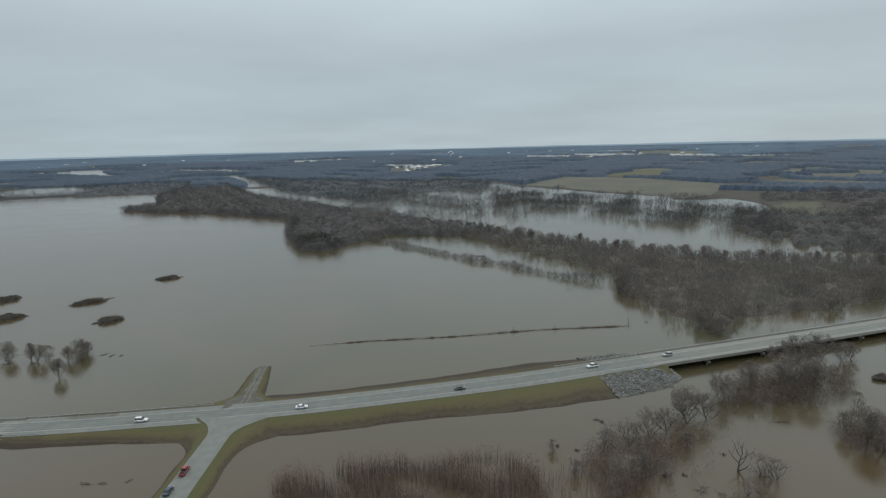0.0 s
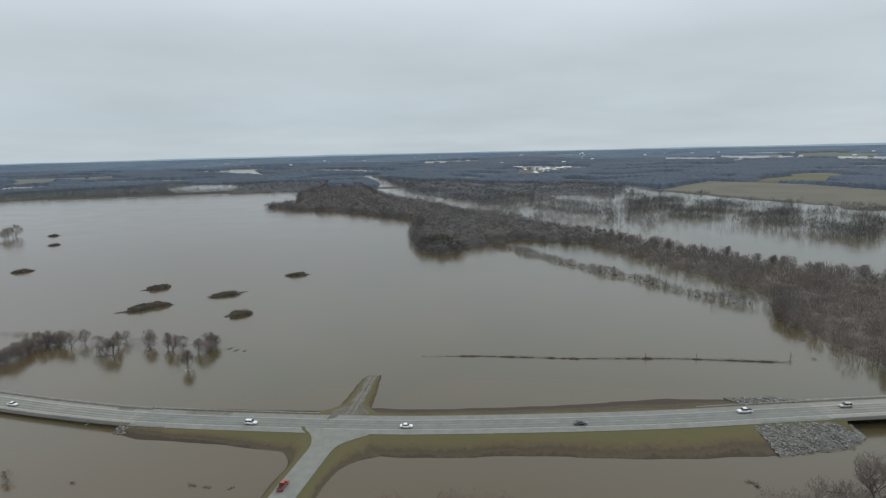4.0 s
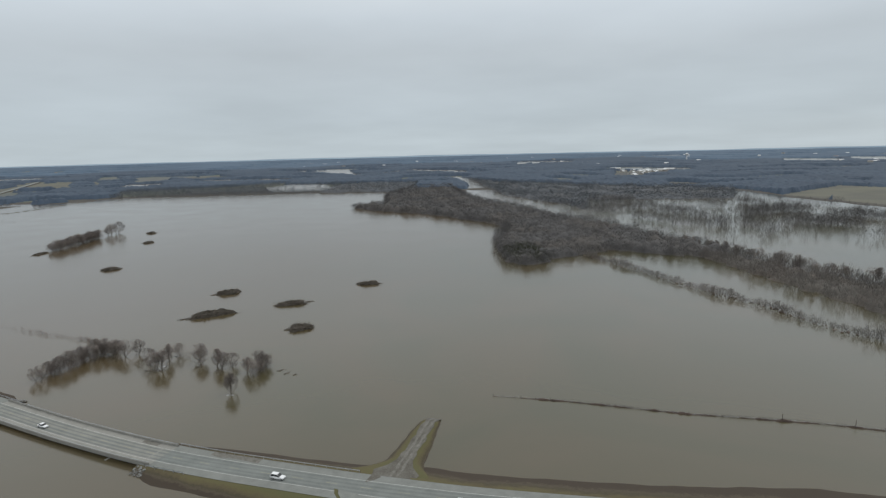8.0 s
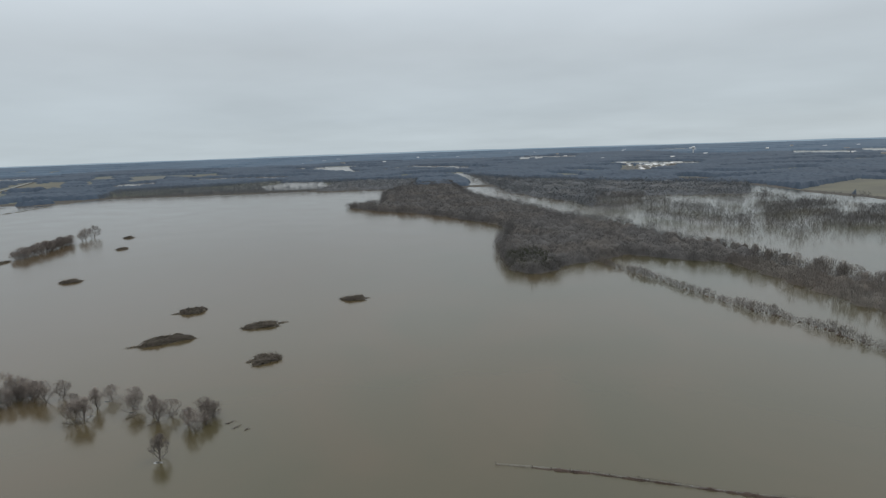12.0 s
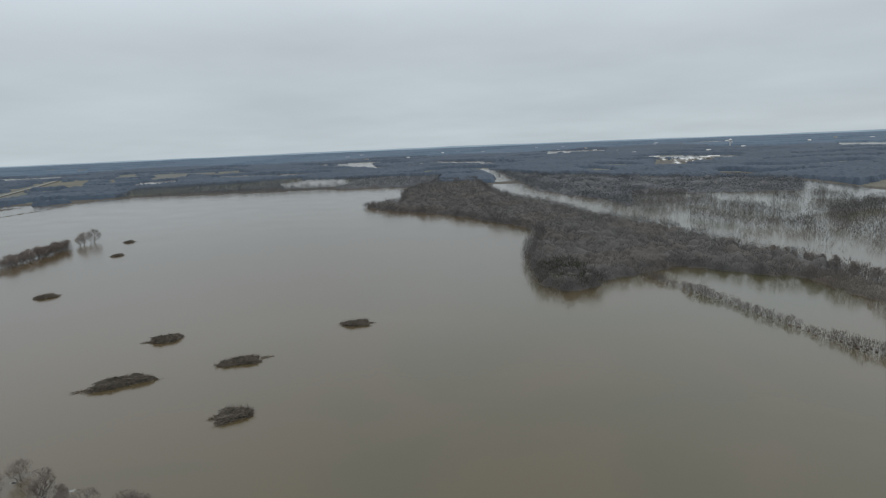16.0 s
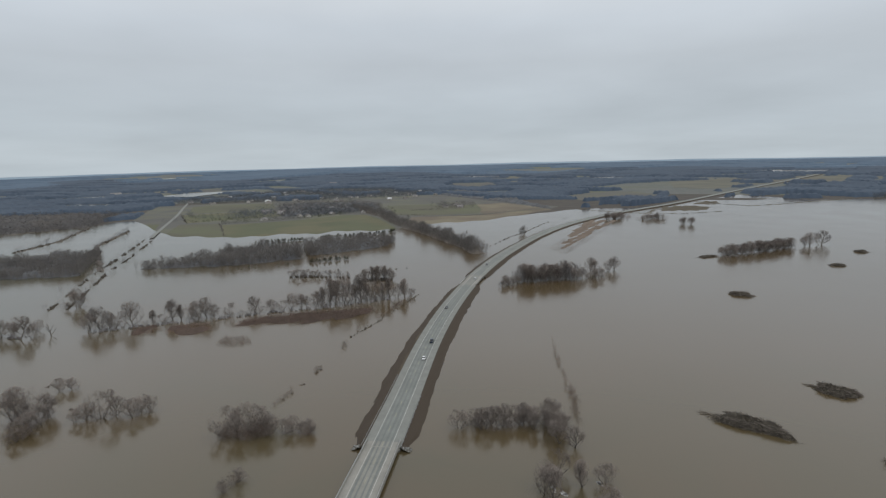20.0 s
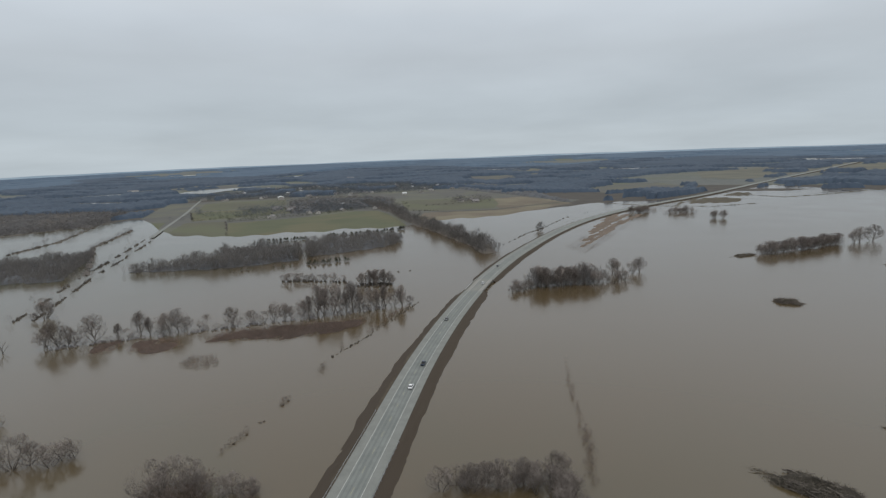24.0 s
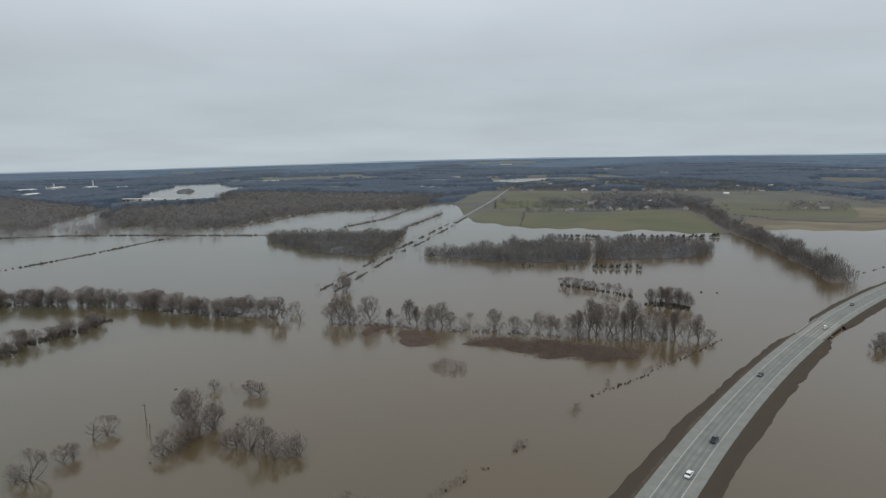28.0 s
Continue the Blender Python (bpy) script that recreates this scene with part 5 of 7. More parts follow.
stand("woods", np.vstack([thin_out(fill(NORTH_FAR, 6)), along(NORTH_FAR + NORTH_FAR[:1], 5, 35)]), 8, 14, SMALL_FAR, M_HAZYSHOREWOODS, GREY)
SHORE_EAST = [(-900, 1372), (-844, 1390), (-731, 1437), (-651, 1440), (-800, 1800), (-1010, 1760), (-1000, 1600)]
canopy("woods", SHORE_EAST, 2.5, 9, 12, 5, M_HAZYCANOPY, "closed mass of leafless grey-brown crowns in the flooded woods")
stand("woods", np.vstack([outside(edge_and_fill(SHORE_WOOD, 9, 6), SHORE_POND), fill(SHORE_POND, 26)]), 8, 13, SMALL_FAR, M_HAZYSHOREWOODS, GREY)
stand("woods", fill([(-170, 634), (-151, 584), (-136, 566), (-114, 572), (-108, 600), (-138, 645)], 4.2), 6, 11, SMALL, M_CEDAR, "dark olive evergreen clump at the tip of the flooded woods", wide=1.2)
stand("woods", edge_and_fill(WEST_THICKET, 4.0, 1.7), 5, 10, STROKES, M_THICKETWOODS, "dense leafless thicket standing in flood water")
stand("woods", edge_and_fill(THICKET_B, 4.0, 1.7), 5, 11, STROKES, M_THICKETWOODS, "dense leafless thicket standing in flood water")
stand("woods", edge_and_fill(THICKET_C, 4.4, 1.8), 5, 11, STROKES, M_THICKETWOODS, "dense leafless thicket standing in flood water")
stand("woods", np.vstack([fill(WEST_FOREST, 9), along(WEST_FOREST + WEST_FOREST[:1], 3, 14)]), 6.5, 12, SMALL_FAR, M_NORTHWOODS, GREY)
stand("woods", edge_and_fill(WEST_FAR, 15, 8), 9, 13, SMALL_FAR, M_NORTHWOODS, GREY)
stand("hedge", np.vstack([along([(-944, 143), (-884, 173), (-800, 208), (-755, 229), (-706, 243)], 0.8, 10)]), 8, 14.5, STROKES, M_THICKETWOODS, "leafless hedgerow running into the flood", "hedge")
stand("hedge", along([(-1359, -42), (-1151, 64), (-1039, 103), (-935, 146)], 1.2, 11), 8, 13, STROKES, M_THICKETWOODS, "leafless hedgerow beside green pasture", "hedge")
stand("hedge", np.vstack([along([(-380, -735), (-435, -674), (-490, -622), (-535, -558), (-576, -488), (-609, -433), (-645, -375)], 0.8, 2.5), along([(-368, -402), (-405, -414), (-457, -434), (-540, -469), (-590, -468)], 3.0, 1.2), along([(-368, -402), (-405, -414), (-457, -434), (-540, -469)], 5, 1.5)]), 0.8, 2.6, CLODS, M_SCRUB, "dark scrub along a drowned dike", "hedge", 1.2)
stand("woods", np.vstack([thin_out(fill([(-385, -735), (-466, -660), (-540, -570), (-600, -440), (-660, -470), (-720, -540), (-760, -620), (-690, -720), (-620, -800), (-480, -800)], 6.0), 0.2), along([(-435, -674), (-490, -622), (-535, -558), (-576, -488), (-609, -433)], 4, 8)]), 5, 11, SMALL, M_WOODS, "scattered leafless trees standing in flood water")
stand("scrub_line", gappy(np.vstack([along(ROW_WEST, 0.8, 2.6), along(ROW_MID[:-2], 1.0, 2.4)]), 4.0), 1.2, 4.2, CLODS, M_WOODS, "dark undergrowth below the flooded tree rows", "scrub", 1.0)
stand("scrub_line", np.vstack([fill([(-272, 138), (-271, 150), (-275, 160), (-283, 158), (-284, 146), (-282, 137)], 1.5), fill([(-278, 162), (-274, 175), (-281, 174)], 1.5), along([(-237, 156), (-243, 160)], 0.7, 2)]), 1.5, 5.0, FINE, M_THICKET, "dense brush in the flooded clump", "scrub", 1.1)
stand("scrub_line", np.vstack([along([(-290, 42), (-286, 52), (-290, 58)], 1.0, 4), along([(-268, 58), (-284, 57)], 1.2, 2), along([(-287, 70), (-290, 84), (-292, 95), (-298, 97)], 1.0, 2.5), along([(-312, 22), (-321, 44)], 3.0, 3)]), 1.2, 3.8, FINE, M_THICKET, "dense brush in the flooded clump", "scrub", 1.1)
stand("scrub_line", np.vstack([along([(-288, 234), (-283, 250), (-290, 268), (-279, 275)], 0.9, 3), along([(-245, 281), (-228, 279)], 2.5, 2), along([(-193, 283), (-187, 274)], 0.9, 3)]), 1.2, 4.0, FINE, M_THICKET, "dense brush in the flooded tree row", "scrub", 1.1)
stand("scrub_line", np.vstack([along([(-318, 39), (-320, 46)], 1.0, 1.2), along([(-311, 21), (-313, 23)], 0.6, 1), fill([(-276, 38), (-290, 40), (-292, 50), (-280, 52)], 1.8), along([(-283, 60), (-288, 90), (-296, 97)], 1.6, 2.5)]), 0.2, 0.6, BUSHES, M_WETREED, "low dark mats of drift under the flooded trees", "scrub", 3.0)
stand("scrub_line", along([(-266, -112), (-283, -126), (-317, -126), (-335, -137)], 0.8, 5), 2, 5, CLODS, M_SCRUB, "tangled undergrowth below the flooded tree rows", "scrub", 0.9)
stand("scrub_line", np.vstack([fill([(60, 150), (100, 200), (160, 225), (150, 205), (95, 180), (75, 150)], 5)]), 1.5, 4, BUSHES, M_WOODS, "leafless scrub around the flooded trees", "scrub", 0.9)
stand("hedge", along([(-82, 625), (-38, 577), (8, 520), (56, 472), (86, 431), (104, 420)], 0.6, 3.5), 2.2, 5.5, STROKES, M_EASTWOODS, "line of leafless shrubs standing in flood water", "hedge", 1.1)
stand("hedge", np.vstack([along(SPIT, 1.5, 5), along(SPIT[1:], 2, 10)]), 2, 8, SMALL, M_WOODS, "bushy spit at the end of the flooded woods", "hedge", 1.2)
stand("hedge", along([(100, 425), (117, 412)], 0.7, 5), 5, 9, SMALL, M_WOODS, "line of leafless shrubs standing in flood water", "hedge", 1.2)
for line in ([(-653, -496), (-748, -516), (-861, -567), (-1077, -475)], [(-757, -356), (-864, -375), (-1067, -467)], [(-619, -146), (-803, -277), (-984, -344)]):
    stand("hedge", gappy(np.vstack([along(line, 1.5, 2), along(line, 2.2, 3)])), 1.0, 3.2, CLODS, M_SCRUB, "thin scrubby hedge along a flooded dike", "hedge", 1.1)
    stand("hedge", along(line, 6, 3), 4, 8.5, SMALL, M_WOODS, "thin scrubby hedge along a flooded dike", "hedge", 1.1)


def strip(line, half, shift=0.0):
    """A narrow polygon about a polyline, moved sideways by shift."""
    a = np.array(line, float)
    d = np.gradient(a, axis=0)
    left = np.c_[-d[:, 1], d[:, 0]] / np.hypot(*d.T)[:, None]
    return [tuple(p) for p in a + left * (shift + half)] + [tuple(p) for p in (a + left * (shift - half))[::-1]]


DIKE_A, DIKE_B, DIKE_C = [(-653, -496), (-748, -516), (-861, -567), (-1077, -475)], [(-757, -356), (-864, -375), (-1067, -467)], [(-619, -146), (-710, -210), (-803, -277), (-984, -344)]
DROWNED_LANE = [(-469, -77), (-540, -108), (-613, -141), (-702, -174), (-870, -242)]
for line, half, shift in ((DIKE_A, 4, 0), (DIKE_B, 3.5, 0), (DIKE_C, 3.5, 0), ([(-600, -440), (-645, -372)], 2, 0)):
    canopy("hedge_bank", strip(line, half, shift), 0.4, 2.4, 6, 1.6, M_CANOPY, "dark scrubby bank just above the flooded fields", "bank", edge=3, ragged=0.4)
canopy("hedge_bank", strip([(-944, 143), (-884, 173), (-800, 208), (-755, 229), (-704, 243)], 9), 3, 7, 6, 2.6, M_CANOPY, "dense foot of a leafless hedgerow", "hedge", edge=5, ragged=0.22)
canopy("hedge_bank", strip([(-1359, -42), (-1151, 64), (-1039, 103), (-935, 146)], 11), 3, 8, 7, 3, M_CANOPY, "dense foot of a leafless hedgerow", "hedge", edge=5, ragged=0.22)
stand("hedge", along([(-82, 625), (-38, 577), (8, 520), (56, 472), (86, 431), (117, 412)], 1.6, 3), 0.6, 1.8, CLODS, M_THICKET, "dense foot of flooded shrubs", "hedge", 1.1)
for shift, step in ((6, 1.8), (-6, 1.6)):
    side = strip(DROWNED_LANE, 0.01, shift)[: len(DROWNED_LANE)]
    stand("hedge", gappy(np.vstack([along(side, 1.1, 1.0), along(side, 5, 2.5)]), 15.0), 0.4, 2.4, CLODS, M_SCRUB, "dark scrub along a flooded lane", "hedge", 1.2)
    stand("hedge", along(side, 15, 4), 2.5, 8, SMALL, M_WOODS, "dark scrub along a flooded lane", "hedge", 1.1)
stand("hedge", np.vstack([fill([(-534, 258), (-546, 270), (-552, 300), (-555, 330), (-570, 332), (-572, 296), (-556, 262)], 2.6)]), 1.5, 4.5, STROKES, M_WOODS, "brushy foot of the grove beside the highway", "scrub", 0.9)
stand("hedge", np.vstack([fill([(-561, 136), (-563, 164), (-572, 163), (-571, 137)], 2.2), along([(-585, 64), (-584, 85), (-582, 105), (-577, 124)], 1.3, 2.0)]), 1.2, 4, CLODS, M_SCRUB, "brushy foot of the flooded trees", "scrub", 0.8)
stand("hedge", along([(-670, 496), (-686, 532), (-700, 560), (-722, 595)], 1.2, 5), 1.5, 4.5, STROKES, M_WOODS, "brushy foot of the grove in the lake", "scrub", 0.8)
stand("scrub_line", np.vstack([gappy(along(ROW_MID[:5], 1.2, 2.2), 7.0), along(ROW_MID[5:-2], 0.8, 3.5), gappy(along(ROW_WEST, 1.0, 3.0), 9.0)]), 2.5, 6.5, STROKES, M_EASTWOODS, "russet brush below the flooded tree rows", "scrub", 1.0)
stand("scrub_line", np.vstack([along([(-553, 276), (-558, 290), (-562, 308), (-563, 326)], 0.35, 6)]), 6, 13, STROKES, M_WOODS, "fine leafless stems of the grove beside the highway", "scrub", 0.7)
COPSE = [(-1436, -248), (-1541, -211), (-1528, -63), (-1436, 9), (-1300, 30), (-1229, 70), (-1222, 40), (-1283, -17), (-1211, -101), (-1175, -147)]
canopy("copse", COPSE, 3, 8, 9, 3.5, M_HAZYCANOPY, "dark leafless copse behind green pasture", "copse", edge=10)
stand("copse", fill(COPSE, 7), 7, 12, SMALL_FAR, M_THICKETWOODS, "dark leafless copse behind green pasture", "copse")
stand("hedge", np.vstack([along([(-1062, -225), (-1090, -173), (-1144, -94), (-1215, -38)], 2.2, 5), along([(-1089, -300), (-1130, -250), (-1160, -180)], 3, 6)]), 3, 8, SMALL, M_CEDAR, "dark bushes along a pasture behind houses", "hedge", 1.2)
stand("hedge", np.vstack([along([(-1069, -228), (-960, -172), (-890, -138)], 3, 1.5), along([(-1089, -300), (-1266, -403)], 3, 2), along([(-1198, -156), (-1338, -224)], 3, 2), along([(-1190, 77), (-1165, 140)], 3, 2), along([(-1420, 30), (-1300, 60), (-1190, 77)], 4, 3), along([(-1282, 100), (-1310, 160)], 2, 2)]), 1.2, 3.5, CLODS, M_SCRUB, "low scrubby hedge between fields", "hedge", 1.2)
stand("farm_trees", fill([(-1463, 139), (-1483, 234), (-1318, 237), (-1298, 153)], 11), 6, 11, SMALL_FAR, M_THICKETWOODS, "leafless trees round a far farm", "trees")
BELT = [(-1819, 129), (-2027, 169), (-1762, 352), (-1508, 353), (-1270, 405), (-1262, 385), (-1431, 333), (-1524, 273)]
canopy("copse", BELT, 3, 8, 10, 4, M_HAZYCANOPY, "long belt of dark leafless trees between fields", "copse", edge=8)
stand("hedge", np.vstack([gappy(along([(-756, 255), (-849, 288), (-882, 307), (-1010, 354), (-1080, 400)], 1.6, 1.2), 9.0)]), 0.5, 1.6, CLODS, M_SCRUB, "drowned fence line grown with dark scrub", "hedge", 1.3)
stand("hedge", along([(-866, 302), (-871, 307)], 0.8, 2), 7, 11, STROKES, M_THICKETWOODS, "lone leafless bushes standing in the flood", "hedge", 1.1)
stand("scrub_line", np.vstack([along([(-303, 150), (-310, 151), (-319, 153)], 0.9, 0.9), along([(-343, 157), (-351, 158)], 0.8, 0.9), along([(-384, 162), (-388, 162)], 0.9, 0.8), along([(-415, 163), (-419, 164)], 0.7, 1.2), along([(-440, 172), (-460, 177), (-482, 182), (-504, 188)], 0.8, 1.0)]), 0.7, 2.2, STROKES, M_THICKET, "drowned scrub in line with the tree row", "scrub", 1.4)
SAPLING_BED = [(-61, 140), (-52, 163), (-18, 171), (13, 174), (27, 165), (30, 150), (26, 125), (-60, 115)]
bed = fill(SAPLING_BED, 1.0)
bed = bed[np.sin(bed[:, 0] / 4.3 + 2 * np.sin(bed[:, 1] / 5)) + np.sin(bed[:, 1] / 3.1 + bed[:, 0] / 9) > -0.75]
stand("saplings", np.vstack([bed, fill([(20, 160), (60, 172), (62, 150), (24, 140)], 2.6)]), 2.6, 7.0, SAPLINGS, M_SAPLING, "bed of thin reddish-brown saplings standing in water", "saplings", 1.1)
for poly in ([(48, 146), (95, 186), (108, 200), (90, 202), (60, 190), (42, 168)], [(105, 205), (160, 210), (202, 255), (180, 256), (135, 236)], [(135, 168), (172, 168), (170, 192), (138, 190)]):
    stand("thicket", thin_out(fill(poly, 2.2)), 2.0, 6.5, FINE, M_THICKET, "brown leafless thicket standing in flood water", "thicket", 1.25)
stand("village_trees", np.vstack([fill([(-1600, -620), (-1640, -300), (-1780, 60), (-1900, 150), (-2200, -100), (-2150, -450), (-1800, -640)], 8), thin_out(fill([(-1110, -210), (-1200, -60), (-1270, 20), (-1390, 0), (-1460, -80), (-1380, -230), (-1240, -330)], 7.5), -0.1), fill([(-1185, -110), (-1233, -8), (-1330, -40), (-1300, -150)], 7), along([(-1604, -102), (-1450, -60), (-1300, -20)], 7, 8), along([(-2004, 136), (-1800, 230), (-1619, 293), (-1480, 330)], 6, 10), along([(-1398, 140), (-1420, 170)], 4, 14), along([(-1160, -146), (-1180, -330), (-1250, -380)], 7, 6), along([(-1100, -350), (-1300, -260), (-1520, -250)], 9, 6)]), 7, 13, SMALL_FAR, M_HAZYSHOREWOODS, "leafless trees among far houses", "trees")

# far woods over the rising land: one closed roof of crowns, open over fields and ponds
VILLAGE_GROUND = [(-1600, -620), (-1560, -300), (-1700, 60), (-1900, 150), (-2200, -100), (-2150, -450), (-1800, -640)]


def far_woods():
    na = 1500
    radii = [1180.0]
    while radii[-1] < 4740:
        radii.append(radii[-1] * 1.009 + 1)
    radii, a = np.array(radii), np.linspace(-0.55, 4.75, na)
    rr, aa = np.meshgrid(radii, a, indexing="ij")
    rr = rr + rng.uniform(-0.4, 0.4, rr.shape) * 0.009 * rr
    aa = aa + rng.uniform(-0.4, 0.4, rr.shape) * (a[1] - a[0])
    x, y = CX + rr * np.cos(aa), CY + rr * np.sin(aa)
    bare = (rr < shore_radius(aa) + 45) | (rr < 1210)
    for poly in FIELDS_GREEN + FIELDS_OLIVE + FIELDS_TAN + FIELDS_GREY + FIELDS_BROWN + PONDS + [VILLAGE_GROUND, SHORE_WOOD, WEST_FOREST, WEST_FAR, NORTH_FAR]:
        b = np.array(poly)
        near = (x > b[:, 0].min()) & (x < b[:, 0].max()) & (y > b[:, 1].min()) & (y < b[:, 1].max())
        copse = np.sin(x[near] / 57 + 2 * np.sin(y[near] / 83)) + np.sin(y[near] / 49 + 1.6 * np.sin(x[near] / 71)) > (0.55 if np.hypot(*(b.mean(0) - (CX, CY))) > 1700 and poly not in PONDS else 9)
        bare[near] |= inside(x[near], y[near], poly) & ~copse
    for line in (road_line[road_line[:, 0] < -900, :2], np.array([(-880, -245), (-1250, -405), (-1761, -634)])):
        for p0, p1 in zip(line[:-1:3], line[3::3]) if len(line) > 9 else zip(line, line[1:]):
            d = p1 - p0
            u = np.clip(((x - p0[0]) * d[0] + (y - p0[1]) * d[1]) / (d @ d), 0, 1)
            bare |= np.hypot(x - p0[0] - u * d[0], y - p0[1] - u * d[1]) < 34
    patch = np.sin(x / 260) + np.sin(y / 210 + 1) + np.sin((x + y) / 420) + 0.4 * np.sin(x / 47 + 2 * np.sin(y / 61))
    streak = np.sin(rr / 46 + 3 * np.sin(aa * 9 + 1) + 1.3 * np.sin(aa * 31)) + np.sin(aa * 23 + rr / 310) + 0.6 * np.sin(aa * 57 + rr / 170)
    bare |= ((patch < -1.7) & ((aa < 1.2) | (aa > 2.2))) | (streak > 1.1) | ((rr < 1480) & (aa > 2.88) & (aa < 3.55))
    lumps = np.sin(x / 83 + 2 * np.sin(y / 140)) + np.sin(y / 71 + 1.5 * np.sin(x / 190))
    bare &= rr < 4600
    z = np.where(bare, -1.5, 8.5 + (1.6 * lumps + rng.uniform(-2.2, 2.2, rr.shape)) * np.clip((4300 - rr) / 1500, 0.1, 1)) + rise(x, y) + 0.4
    n = len(radii)
    i, j = np.meshgrid(np.arange(n - 1), np.arange(na - 1), indexing="ij")
    quads = np.stack([i * na + j, (i + 1) * na + j, (i + 1) * na + j + 1, i * na + j + 1], -1).reshape(-1, 4)
    quads = quads[~bare.ravel()[quads].all(1)]
    used, back = np.unique(quads, return_inverse=True)
    v = np.dstack([x, y, z]).reshape(-1, 3)
    mid = v[quads].mean(1)
    # the outermost woods take the paler painted haze colour
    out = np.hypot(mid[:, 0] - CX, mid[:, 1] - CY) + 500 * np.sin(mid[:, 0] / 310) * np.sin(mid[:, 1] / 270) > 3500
    tagged(new("far_woods", mesh_np("far_woods", v[used], back.reshape(-1, 4), [M_HAZYFARWOODS, M_HAZYHORIZONWOODS], True, out.astype(int))), "endless dark leafless woods reaching the horizon, tinted haze blue", "woods", kind="stuff")


far_woods()


def haze_band():
    """Glowing backdrop band at the horizon: haze over the last land, painted as emission."""
    m = bpy.data.materials.new("glowing_distance_haze")
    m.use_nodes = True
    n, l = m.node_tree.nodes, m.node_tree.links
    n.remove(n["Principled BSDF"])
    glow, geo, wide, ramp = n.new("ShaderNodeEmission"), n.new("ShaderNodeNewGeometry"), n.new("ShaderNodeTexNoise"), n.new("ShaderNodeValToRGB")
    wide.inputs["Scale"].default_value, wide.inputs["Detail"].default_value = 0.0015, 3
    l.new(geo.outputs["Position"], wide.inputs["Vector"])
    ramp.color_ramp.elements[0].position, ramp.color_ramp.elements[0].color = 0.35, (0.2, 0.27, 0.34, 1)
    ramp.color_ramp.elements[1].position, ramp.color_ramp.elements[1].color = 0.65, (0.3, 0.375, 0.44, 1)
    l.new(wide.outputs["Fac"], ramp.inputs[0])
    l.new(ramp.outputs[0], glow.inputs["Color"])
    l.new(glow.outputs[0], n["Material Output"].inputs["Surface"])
    a = np.linspace(-0.6, 4.8, 500)
    top = 17 + 58 * upland(a) + 2.5 * np.sin(a * 7) + 1.6 * np.sin(a * 23 + 1) + 0.8 * np.sin(a * 71)
    x, y = CX + 4790 * np.cos(a), CY + 4790 * np.sin(a)
    v = np.vstack([np.c_[x, y, np.full(500, -5.0)], np.c_[x, y, top]])
    k = np.arange(499)
    tagged(new("backdrop", mesh_np("backdrop", v, np.c_[k, k + 1, k + 501, k + 500], m, True)), "glowing pale blue backdrop of haze over distant land at the horizon", "distance", kind="structure")


haze_band()

# ---- brush piles in the lake ----


